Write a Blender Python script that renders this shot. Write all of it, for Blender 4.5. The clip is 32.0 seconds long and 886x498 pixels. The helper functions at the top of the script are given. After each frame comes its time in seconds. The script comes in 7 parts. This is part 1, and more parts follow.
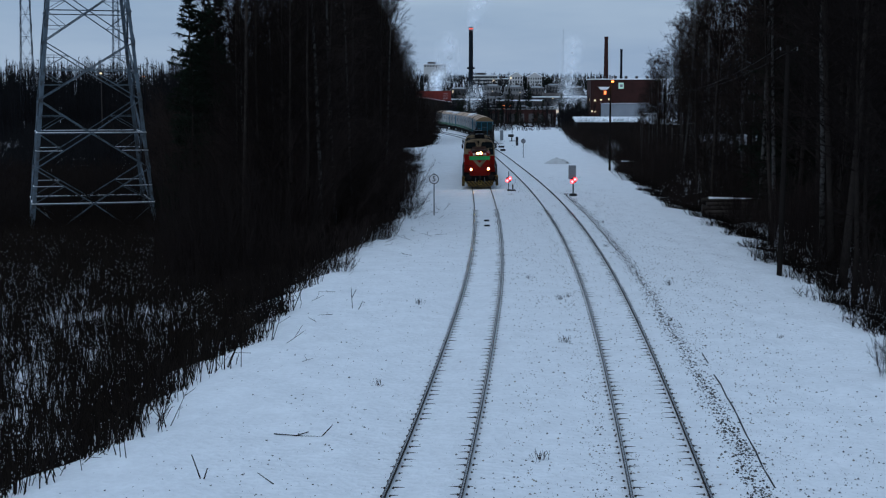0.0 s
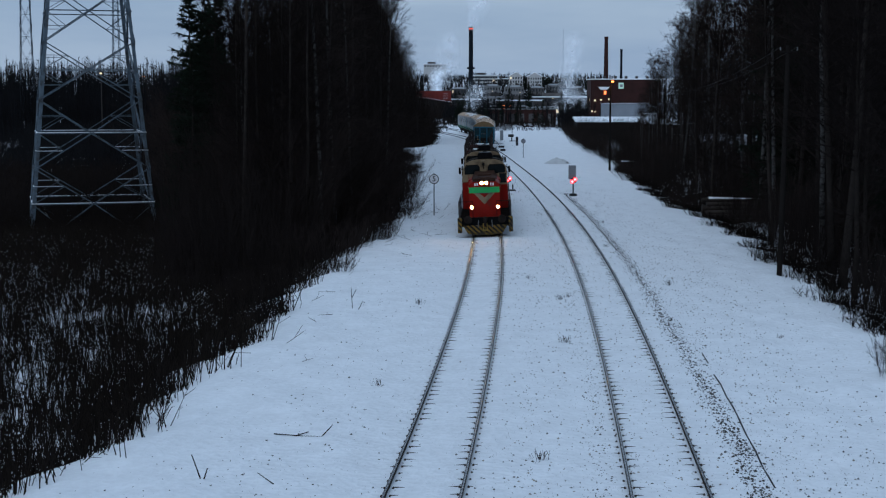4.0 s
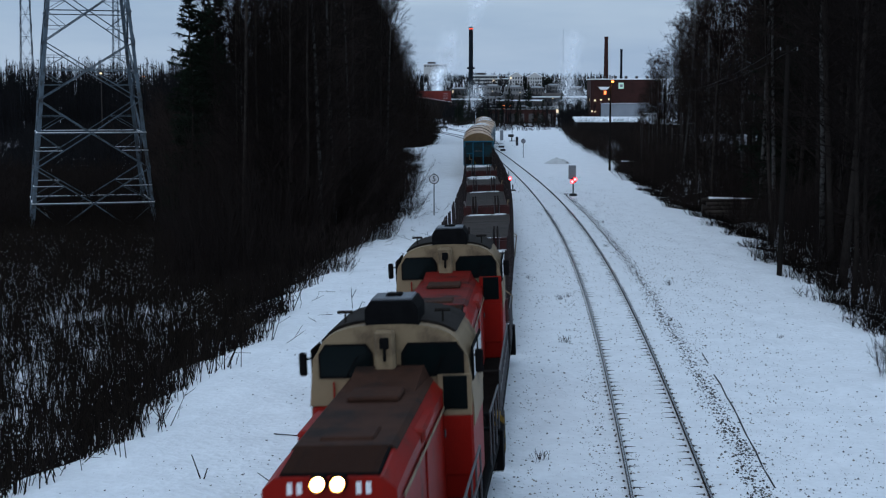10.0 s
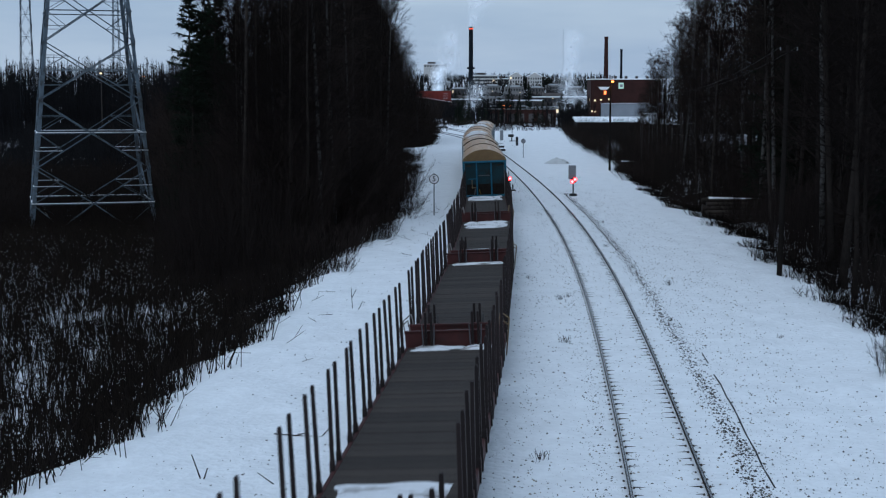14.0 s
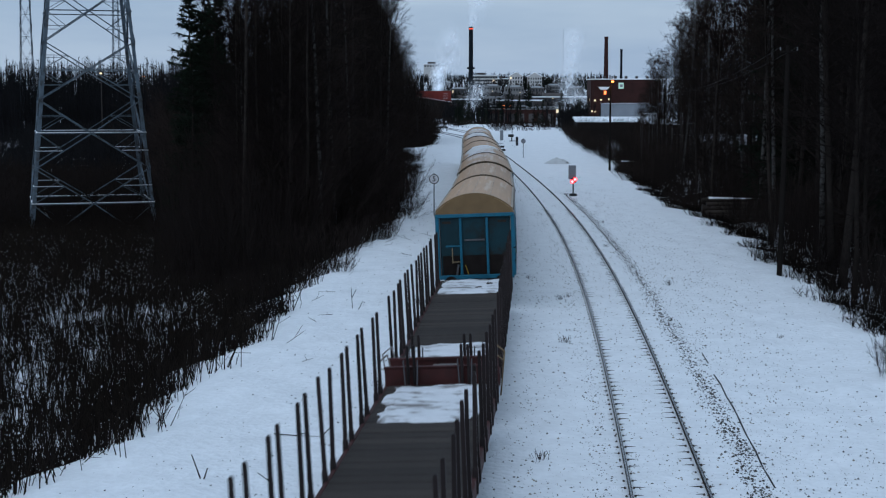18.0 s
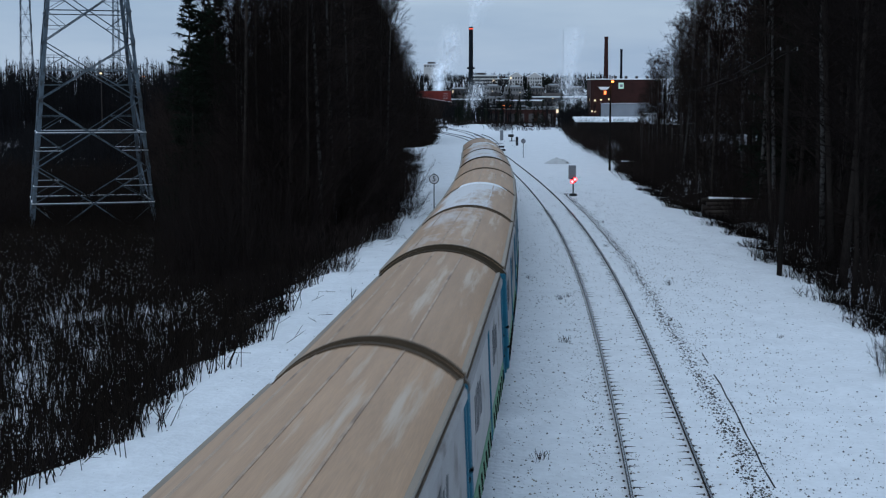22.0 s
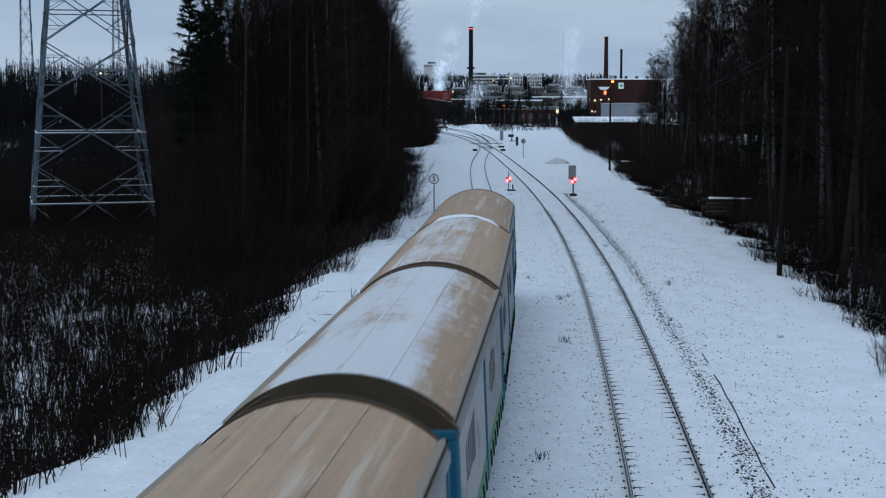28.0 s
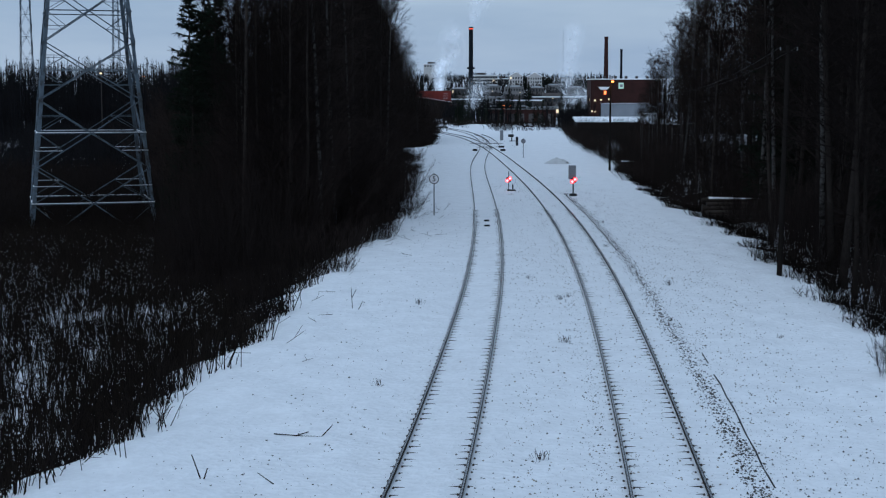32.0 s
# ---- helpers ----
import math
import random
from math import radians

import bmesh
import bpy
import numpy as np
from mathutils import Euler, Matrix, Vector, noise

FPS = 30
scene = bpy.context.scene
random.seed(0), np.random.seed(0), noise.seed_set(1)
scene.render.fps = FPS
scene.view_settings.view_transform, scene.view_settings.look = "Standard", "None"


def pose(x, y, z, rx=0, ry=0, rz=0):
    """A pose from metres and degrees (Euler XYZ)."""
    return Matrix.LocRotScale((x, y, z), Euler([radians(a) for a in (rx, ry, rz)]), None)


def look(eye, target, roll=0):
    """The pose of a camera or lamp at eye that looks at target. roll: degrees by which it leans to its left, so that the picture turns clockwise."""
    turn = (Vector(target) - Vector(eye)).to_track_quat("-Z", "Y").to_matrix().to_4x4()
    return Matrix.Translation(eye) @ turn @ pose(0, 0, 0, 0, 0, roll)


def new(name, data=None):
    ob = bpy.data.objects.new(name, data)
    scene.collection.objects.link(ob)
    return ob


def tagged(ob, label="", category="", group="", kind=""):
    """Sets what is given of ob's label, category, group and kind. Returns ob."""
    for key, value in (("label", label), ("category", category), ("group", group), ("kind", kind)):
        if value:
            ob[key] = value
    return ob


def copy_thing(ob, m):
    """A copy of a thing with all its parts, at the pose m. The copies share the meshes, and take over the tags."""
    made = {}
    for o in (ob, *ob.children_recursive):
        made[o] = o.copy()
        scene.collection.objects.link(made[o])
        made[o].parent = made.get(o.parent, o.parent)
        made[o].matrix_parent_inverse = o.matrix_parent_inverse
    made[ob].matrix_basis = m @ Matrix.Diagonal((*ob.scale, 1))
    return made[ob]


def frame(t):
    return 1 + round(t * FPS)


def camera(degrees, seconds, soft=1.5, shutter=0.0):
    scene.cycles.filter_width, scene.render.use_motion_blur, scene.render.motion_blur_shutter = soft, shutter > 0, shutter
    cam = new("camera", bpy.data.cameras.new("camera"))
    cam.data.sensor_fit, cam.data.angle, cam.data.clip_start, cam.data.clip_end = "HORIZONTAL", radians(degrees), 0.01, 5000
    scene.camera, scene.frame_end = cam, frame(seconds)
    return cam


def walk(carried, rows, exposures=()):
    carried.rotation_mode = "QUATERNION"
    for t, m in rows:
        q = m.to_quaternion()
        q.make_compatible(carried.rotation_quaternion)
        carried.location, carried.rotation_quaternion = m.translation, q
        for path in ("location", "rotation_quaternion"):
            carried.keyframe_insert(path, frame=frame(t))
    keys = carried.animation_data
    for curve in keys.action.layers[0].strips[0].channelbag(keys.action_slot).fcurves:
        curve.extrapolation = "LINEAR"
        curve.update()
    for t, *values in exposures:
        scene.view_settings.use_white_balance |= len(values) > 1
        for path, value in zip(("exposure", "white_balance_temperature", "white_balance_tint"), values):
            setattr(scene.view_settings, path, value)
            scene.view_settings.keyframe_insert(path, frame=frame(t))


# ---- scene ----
cam = camera(33.4, 32.0, soft=1.2, shutter=0.5)
EYE = (0.0, 0.0, 8.10)
VIEW = pose(*EYE, 90 - 5.92, 0, 0)
walk(cam, [(0.0, VIEW), (32.0, VIEW)], [(0.0, 0.25, 6250, 10), (6.0, 0.22, 6220, 10), (8.0, 0.16, 6150, 10), (9.2, 0.13, 6120, 10), (10.0, 0.46, 6450, 10), (11.0, 0.48, 6480, 10),
                                         (14.0, 0.50, 6480, 10), (20.0, 0.46, 6480, 10), (25.0, 0.47, 6540, 10), (30.0, 0.53, 6600, 10), (31.2, 0.55, 6600, 10), (32.0, 0.40, 6330, 10)])

# ---- dusk light: overcast blue sky, faint wide sun behind the clouds ----
world = bpy.data.worlds.new("overcast_dusk")
scene.world = world
world.use_nodes = True
wt = world.node_tree
wt.nodes.clear()


def wnode(kind, **kw):
    n = wt.nodes.new(kind)
    for k, v in kw.items():
        n.inputs[k].default_value = v
    return n


sky = wt.nodes.new("ShaderNodeTexSky")
sky.sky_type, sky.sun_disc = "NISHITA", False
sky.sun_elevation, sky.sun_rotation = radians(3), radians(200)
tc = wt.nodes.new("ShaderNodeTexCoord")
wmap = wt.nodes.new("ShaderNodeMapping")
wmap.inputs["Scale"].default_value = (1.5, 1.5, 9.0)
wt.links.new(tc.outputs["Generated"], wmap.inputs["Vector"])
wn = wnode("ShaderNodeTexNoise", Scale=2.2, Detail=5.0, Roughness=0.55)
wt.links.new(wmap.outputs["Vector"], wn.inputs["Vector"])
wr = wt.nodes.new("ShaderNodeValToRGB")
wr.color_ramp.elements[0].position, wr.color_ramp.elements[0].color = 0.35, (0.235, 0.340, 0.487, 1)
wr.color_ramp.elements[1].position, wr.color_ramp.elements[1].color = 0.70, (0.335, 0.437, 0.565, 1)
wt.links.new(wn.outputs["Fac"], wr.inputs["Fac"])
bg_sky = wnode("ShaderNodeBackground", Strength=0.08)
bg_cloud = wnode("ShaderNodeBackground", Strength=1.0)
wt.links.new(sky.outputs["Color"], bg_sky.inputs["Color"])
wt.links.new(wr.outputs["Color"], bg_cloud.inputs["Color"])
wmix = wnode("ShaderNodeMixShader", Fac=0.88)
wt.links.new(bg_sky.outputs[0], wmix.inputs[1])
wt.links.new(bg_cloud.outputs[0], wmix.inputs[2])
wout = wt.nodes.new("ShaderNodeOutputWorld")
wt.links.new(wmix.outputs[0], wout.inputs["Surface"])

sun_data = bpy.data.lights.new("sun", "SUN")
sun_data.energy, sun_data.angle, sun_data.color = 0.62, radians(60), (0.80, 0.90, 1.0)
sun = new("sun", sun_data)
sun.matrix_world = look((0, 0, 100), (40, 70, 0))


# ---- materials ----
def mat(name, col, rough=0.7, metal=0.0, vary=0.25, scale=6.0, fine=60.0, bump=0.15, dirt=None, dirt_or_tone_at=0.6, stretch=(1, 1, 1), random=0.0, spec=0.25):
    """A worn surface: colour varied at two scales, an optional second colour in patches, fine relief."""
    m = bpy.data.materials.new(name)
    m.use_nodes = True
    nt = m.node_tree
    p = nt.nodes["Principled BSDF"]
    p.inputs["Metallic"].default_value = metal
    p.inputs["Specular IOR Level"].default_value = spec
    co = nt.nodes.new("ShaderNodeTexCoord")
    mp = nt.nodes.new("ShaderNodeMapping")
    mp.inputs["Scale"].default_value = stretch
    nt.links.new(co.outputs["Object"], mp.inputs["Vector"])
    n1 = nt.nodes.new("ShaderNodeTexNoise")
    n1.inputs["Scale"].default_value, n1.inputs["Detail"].default_value = scale, 6
    n2 = nt.nodes.new("ShaderNodeTexNoise")
    n2.inputs["Scale"].default_value, n2.inputs["Detail"].default_value = fine, 4
    for n in (n1, n2):
        nt.links.new(mp.outputs["Vector"], n.inputs["Vector"])
    add = nt.nodes.new("ShaderNodeMath")
    add.operation = "ADD"
    nt.links.new(n1.outputs["Fac"], add.inputs[0])
    nt.links.new(n2.outputs["Fac"], add.inputs[1])
    mr = nt.nodes.new("ShaderNodeMapRange")
    for i, v in ((1, 0.7), (2, 1.3), (3, 1 - vary), (4, 1 + vary)):
        mr.inputs[i].default_value = v
    nt.links.new(add.outputs[0], mr.inputs[0])
    last = mr.outputs[0]
    if random:
        oi = nt.nodes.new("ShaderNodeObjectInfo")
        r2 = nt.nodes.new("ShaderNodeMapRange")
        for i, v in ((3, 1 - random), (4, 1 + random)):
            r2.inputs[i].default_value = v
        nt.links.new(oi.outputs["Random"], r2.inputs[0])
        mul = nt.nodes.new("ShaderNodeMath")
        mul.operation = "MULTIPLY"
        nt.links.new(last, mul.inputs[0])
        nt.links.new(r2.outputs[0], mul.inputs[1])
        last = mul.outputs[0]
    base = nt.nodes.new("ShaderNodeMixRGB")
    base.blend_type = "MULTIPLY"
    base.inputs[0].default_value = 1
    base.inputs[1].default_value = (*col, 1)
    nt.links.new(last, base.inputs[2])
    colour = base.outputs[0]
    if dirt:
        n3 = nt.nodes.new("ShaderNodeTexNoise")
        n3.inputs["Scale"].default_value, n3.inputs["Detail"].default_value = scale * 0.6, 8
        n3.inputs["Roughness"].default_value = 0.65
        nt.links.new(mp.outputs["Vector"], n3.inputs["Vector"])
        r3 = nt.nodes.new("ShaderNodeMapRange")
        r3.inputs[1].default_value, r3.inputs[2].default_value = dirt_or_tone_at, dirt_or_tone_at + 0.12
        nt.links.new(n3.outputs["Fac"], r3.inputs[0])
        mx = nt.nodes.new("ShaderNodeMixRGB")
        nt.links.new(r3.outputs[0], mx.inputs[0])
        nt.links.new(colour, mx.inputs[1])
        mx.inputs[2].default_value = (*dirt, 1)
        colour = mx.outputs[0]
    nt.links.new(colour, p.inputs["Base Color"])
    rr = nt.nodes.new("ShaderNodeMapRange")
    for i, v in ((3, max(rough - 0.12, 0.02)), (4, min(rough + 0.12, 1))):
        rr.inputs[i].default_value = v
    nt.links.new(n2.outputs["Fac"], rr.inputs[0])
    nt.links.new(rr.outputs[0], p.inputs["Roughness"])
    if bump:
        b = nt.nodes.new("ShaderNodeBump")
        b.inputs["Strength"].default_value, b.inputs["Distance"].default_value = bump, 0.02
        nt.links.new(add.outputs[0], b.inputs["Height"])
        nt.links.new(b.outputs[0], p.inputs["Normal"])
    return m


def glow(name, col, power):
    m = bpy.data.materials.new(name)
    m.use_nodes = True
    p = m.node_tree.nodes["Principled BSDF"]
    p.inputs["Base Color"].default_value = (*col, 1)
    p.inputs["Emission Color"].default_value = (*col, 1)
    p.inputs["Emission Strength"].default_value = power
    return m


SNOW = mat("snow", (0.80, 0.82, 0.85), 0.9, vary=0.07, scale=0.9, fine=5.0, bump=1.0, spec=0.2)
SNOW.node_tree.nodes["Bump"].inputs["Distance"].default_value = 0.07
SNOW_CLUMP = mat("snow_clump", (0.82, 0.84, 0.87), 0.9, vary=0.05, scale=2.0, fine=20.0, bump=0.3, spec=0.2)
STEEL_RAIL = mat("rail_steel", (0.024, 0.020, 0.019), 0.7, 0.0, 0.3, 2, 40, 0.1, spec=0.04)
RAIL_TOP = mat("worn_rail_top", (0.22, 0.22, 0.23), 0.27, 0.9, 0.2, 2, 40, 0.05)
SLEEPER = mat("sleeper_wood", (0.05, 0.042, 0.036), 0.85, vary=0.4, scale=4, fine=40, random=0.4)
CLIP = mat("rusty_clip", (0.045, 0.032, 0.026), 0.8, 0.3, random=0.3)
STONE = mat("ballast_stone", (0.055, 0.050, 0.046), 0.9, vary=0.4, scale=5)
BARK = mat("bark", (0.027, 0.0225, 0.020), 0.95, vary=0.4, scale=3, fine=30, bump=0.5, random=0.3, spec=0.0)
BIRCH = mat("birch_bark", (0.080, 0.076, 0.073), 0.9, vary=0.25, scale=3, fine=20, bump=0.3, dirt=(0.016, 0.014, 0.013), dirt_or_tone_at=0.47, stretch=(1, 1, 2.5), spec=0.0)
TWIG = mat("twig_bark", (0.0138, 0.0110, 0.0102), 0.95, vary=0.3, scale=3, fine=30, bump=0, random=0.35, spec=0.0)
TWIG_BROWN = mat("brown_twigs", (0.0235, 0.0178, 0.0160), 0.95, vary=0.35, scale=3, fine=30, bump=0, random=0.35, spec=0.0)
# bare wood with the bluish tint of distant haze in its colour
FAR_TWIG = mat("distant_bare_wood", (0.0115, 0.0112, 0.0122), 0.95, vary=0.4, scale=0.15, fine=3, bump=0, spec=0.0)
REED = mat("dry_stem", (0.014, 0.011, 0.0095), 0.95, vary=0.4, scale=4, fine=30, bump=0, random=0.3, spec=0.0)
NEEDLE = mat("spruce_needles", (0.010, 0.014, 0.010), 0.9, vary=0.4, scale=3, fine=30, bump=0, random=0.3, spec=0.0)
GALV = mat("galvanised_steel", (0.086, 0.114, 0.140), 0.55, 0.35, 0.2, 2, 25, 0.05, dirt=(0.05, 0.055, 0.06), dirt_or_tone_at=0.50)
POLE_WOOD = mat("pole_wood", (0.05, 0.042, 0.038), 0.9, stretch=(1, 1, 0.2))
TARRED = mat("tarred_pole_wood", (0.014, 0.012, 0.011), 0.95, vary=0.3, scale=3, stretch=(1, 1, 0.2), spec=0.02)
SIGN_WHITE = mat("sign_white", (0.82, 0.82, 0.84), 0.6, vary=0.08)
SIGN_BLACK = mat("sign_black", (0.02, 0.02, 0.022), 0.6)
LAMP_RED = glow("red_lamp", (1.0, 0.13, 0.15), 7)
# dimmer red glow that imitates the halo round the signal lamps
HALO_RED = glow("red_lens", (1.0, 0.035, 0.045), 2.6)
LAMP_WARM = glow("headlamp_glass", (1.0, 0.50, 0.16), 220)
LAMP_SODIUM = glow("sodium_lamp", (1.0, 0.30, 0.06), 3.5)
LAMP_WHITE = glow("window_light", (1.0, 0.74, 0.42), 0.7)


# ---- mesh building ----
class Shape:
    """Collects vertices and faces for one mesh."""

    def __init__(self):
        self.v, self.f = [], []

    def add(self, verts, faces):
        k = len(self.v)
        self.v += [tuple(p) for p in verts]
        self.f += [tuple(i + k for i in f) for f in faces]
        return self

    def box(self, c, s, b=0.0, m=None):
        """A box with centre c and size s, its edges chamfered by b."""
        hx, hy, hz = (a / 2 for a in s)
        if b <= 0:
            vs = [Vector((x, y, z)) for x in (-hx, hx) for y in (-hy, hy) for z in (-hz, hz)]
            fs = [(0, 1, 3, 2), (4, 6, 7, 5), (0, 4, 5, 1), (2, 3, 7, 6), (0, 2, 6, 4), (1, 5, 7, 3)]
        else:
            b = min(b, 0.45 * min(s))
            vs, fs, ix = [], [], {}
            for sx in (-1, 1):
                for sy in (-1, 1):
                    for sz in (-1, 1):
                        for a in range(3):
                            q = [sx * (hx - b), sy * (hy - b), sz * (hz - b)]
                            q[a] = (sx * hx, sy * hy, sz * hz)[a]
                            ix[sx, sy, sz, a] = len(vs)
                            vs.append(Vector(q))
            o = [(-1, -1), (1, -1), (1, 1), (-1, 1)]
            for a in range(3):
                for s0 in (-1, 1):
                    ring = []
                    for u, w in o:
                        k = [u, w]
                        k.insert(a, s0)
                        ring.append(ix[k[0], k[1], k[2], a])
                    fs.append(ring)
            for a in range(3):
                p, q = [i for i in range(3) if i != a]
                for u in (-1, 1):
                    for w in (-1, 1):
                        k0, k1 = [0] * 3, [0] * 3
                        k0[a], k1[a] = -1, 1
                        k0[p] = k1[p] = u
                        k0[q] = k1[q] = w
                        fs.append((ix[(*k0, p)], ix[(*k1, p)], ix[(*k1, q)], ix[(*k0, q)]))
            for sx in (-1, 1):
                for sy in (-1, 1):
                    for sz in (-1, 1):
                        fs.append(tuple(ix[sx, sy, sz, a] for a in range(3)))
        if m is not None:
            vs = [m @ p for p in vs]
        c = Vector(c)
        return self.add([p + c for p in vs], fs)

    def rod(self, p, q, r, r2=None, n=6, cap=True):
        """A round bar from p to q, tapering from r to r2."""
        p, q = Vector(p), Vector(q)
        r2 = r if r2 is None else r2
        d = (q - p).normalized()
        u = d.orthogonal().normalized()
        w = d.cross(u)
        ring = [math.cos(2 * math.pi * i / n) * u + math.sin(2 * math.pi * i / n) * w for i in range(n)]
        vs = [p + a * r for a in ring] + [q + a * r2 for a in ring]
        fs = [(i, (i + 1) % n, n + (i + 1) % n, n + i) for i in range(n)]
        if cap:
            fs += [tuple(range(n - 1, -1, -1)), tuple(range(n, 2 * n))]
        return self.add(vs, fs)

    def bar(self, p, q, w, h):
        """A square-cut bar from p to q."""
        p, q = Vector(p), Vector(q)
        d = (q - p).normalized()
        u = d.cross(Vector((0, 0, 1)))
        u = u.normalized() if u.length > 1e-4 else Vector((1, 0, 0))
        v = u.cross(d)
        o = [u * a * w / 2 + v * b * h / 2 for a, b in ((-1, -1), (1, -1), (1, 1), (-1, 1))]
        fs = [(0, 1, 2, 3), (7, 6, 5, 4)] + [(i, i + 4, (i + 1) % 4 + 4, (i + 1) % 4) for i in range(4)]
        return self.add([p + a for a in o] + [q + a for a in o], fs)

    def loft(self, rings, closed=True, caps=True):
        n = len(rings[0])
        fs = []
        for k in range(len(rings) - 1):
            for i in range(n if closed else n - 1):
                j = (i + 1) % n
                fs.append((k * n + i, k * n + j, (k + 1) * n + j, (k + 1) * n + i))
        if caps:
            fs += [tuple(range(n - 1, -1, -1)), tuple(range((len(rings) - 1) * n, len(rings) * n))]
        return self.add([p for r in rings for p in r], fs)

    def mesh(self, name, material, smooth=False):
        me = bpy.data.meshes.new(name)
        me.from_pydata(self.v, [], self.f)
        me.materials.append(material)
        if smooth:
            me.polygons.foreach_set("use_smooth", [True] * len(me.polygons))
        bm = bmesh.new()
        bm.from_mesh(me)
        bmesh.ops.recalc_face_normals(bm, faces=bm.faces)
        bm.to_mesh(me)
        bm.free()
        return me


def part(name, shape, material, parent=None, label="", smooth=False):
    """Links a shape (or a ready mesh) as one mesh object, under a thing or part where one is given."""
    me = shape.mesh(name, material, smooth) if isinstance(shape, Shape) else shape
    ob = new(name, me)
    if parent is not None:
        ob.parent = parent
    if label:
        ob["label"] = label
    return ob


def thing(name, label, category, m=None, group="", kind=""):
    ob = tagged(new(name), label, category, group, kind)
    if m is not None:
        ob.matrix_basis = m
    return ob


# ---- the plan: track lines, ground heights ----
class Line:
    """A smooth curve x(y) through given points."""

    def __init__(self, pts):
        pts = np.array(pts, float)
        y, x = pts[:, 0], pts[:, 1]
        n, h = len(y), np.diff(pts[:, 0])
        A, r = np.eye(n), np.zeros(n)
        for i in range(1, n - 1):
            A[i, i - 1], A[i, i], A[i, i + 1] = h[i - 1], 2 * (h[i - 1] + h[i]), h[i]
            r[i] = 6 * ((x[i + 1] - x[i]) / h[i] - (x[i] - x[i - 1]) / h[i - 1])
        self.y, self.x, self.h, self.m = y, x, h, np.linalg.solve(A, r)

    def __call__(self, q):
        q = np.asarray(q, float)
        i = np.clip(np.searchsorted(self.y, q) - 1, 0, len(self.h) - 1)
        a, b, h = self.y[i + 1] - q, q - self.y[i], self.h[i]
        return (self.m[i] * a ** 3 + self.m[i + 1] * b ** 3) / (6 * h) + (self.x[i] / h - self.m[i] * h / 6) * a + (self.x[i + 1] / h - self.m[i + 1] * h / 6) * b


TRAIN_LINE = Line([(-300, -36.0), (-150, -19.6), (-60, -9.7), (0, -3.25), (15, -1.70), (30.6, -0.34), (43.7, 0.56), (64, 1.73), (92, 2.76), (118, 3.25), (150, 3.62),
                   (175, 4.15), (200, 5.15), (222, 6.20), (245, 7.00), (271, 7.40), (294, 7.15), (323, 5.95), (349, 3.95), (367, 1.95), (383, -0.4), (430, -10.5), (520, -38)])
OTHER_LINE = Line([(-300, -27.9), (-150, -12.9), (-60, -3.9), (0, 2.15), (15, 3.5), (30.6, 4.74), (43.7, 5.67), (64, 6.86), (92, 7.92), (118, 8.35), (140, 8.4),
                   (163, 8.25), (192, 7.95), (215, 7.6), (240, 6.95), (260, 6.05), (294, 4.0), (321, 1.0), (350, -3.2), (400, -12.5)])
BRANCH_LINE = Line([(252, 8.7), (275, 8.75), (300, 8.2), (325, 6.9)])


class Edge:
    """A bent line x(y) of straight runs."""

    def __init__(self, pts):
        self.p = np.array(pts, float)

    def __call__(self, q):
        return np.interp(q, self.p[:, 0], self.p[:, 1]) + 0.35 * np.sin(np.asarray(q) * 0.9) + 0.25 * np.sin(np.asarray(q) * 0.37 + 1.0)


LEFT_EDGE = Edge([(-300, -40), (0, -10.8), (30, -8.5), (34.7, -7.4), (44.6, -6.3), (62, -5.6), (75, -4.8), (98, -3.1), (132, -2.7), (163, -2.5), (190, -3.2), (215, -5.6), (236, -6.2), (243, -2.0), (330, -2.3), (345, -14), (430, -34), (520, -60)])
RIGHT_EDGE = Edge([(-300, -5), (0, 10.5), (30, 12.6), (42, 13.5), (52, 14.3), (66, 15.3), (92, 17.0), (118, 16.6), (163, 18.8), (230, 21.5), (282, 24.0), (330, 27), (400, 30), (520, 30)])


def smoothstep(a, b, t):
    t = np.clip((np.asarray(t, float) - a) / (b - a), 0, 1)
    return t * t * (3 - 2 * t)


def cant(y):
    """Sideways slope of the tracks in the curve."""
    return 0.040 * (1 - smoothstep(105, 175, y))


def ground_z(x, y):
    """Height of the snow: flat along the tracks, lower in the woods, a hill behind."""
    x, y = np.asarray(x, float), np.asarray(y, float)
    z = np.full(np.broadcast(x, y).shape, -0.12)
    near = np.clip(y, -300, 520)
    le, re = LEFT_EDGE(near), RIGHT_EDGE(near)
    z = z - 1.5 * smoothstep(-0.6, 5.0, le - x) - 0.7 * smoothstep(-0.5, 5.0, x - re)
    fade = 1 - smoothstep(420, 520, y)
    z = -0.12 + (z + 0.12) * fade
    wob = 0.05 * np.sin(x * 0.9 + 1.3 * np.sin(y * 0.31)) * np.sin(y * 0.53 + x * 0.2) + 0.03 * np.sin(x * 2.3 + y * 1.1)
    dl = np.minimum(np.abs(x - TRAIN_LINE(near)), np.abs(x - OTHER_LINE(np.clip(y, -300, 400))))
    z = z + wob * smoothstep(1.6, 3.5, dl)
    for line in (TRAIN_LINE(near), OTHER_LINE(np.clip(y, -300, 400))):
        off = x - line
        z = z + cant(y) * off * (1 - smoothstep(1.35, 2.3, np.abs(off)))
    rut = x - OTHER_LINE(np.clip(y, -300, 400))
    for off, wide in ((5.2, 0.32), (6.9, 0.32), (8.4, 0.5)):
        z = z - 0.07 * np.exp(-((rut - off - 0.012 * (y - 30)) / wide) ** 2) * (1 - smoothstep(90, 150, y))
    z = z + 26.0 * smoothstep(620, 1500, y) + 6 * smoothstep(400, 900, np.abs(x) - 30) * smoothstep(500, 900, y)
    return z


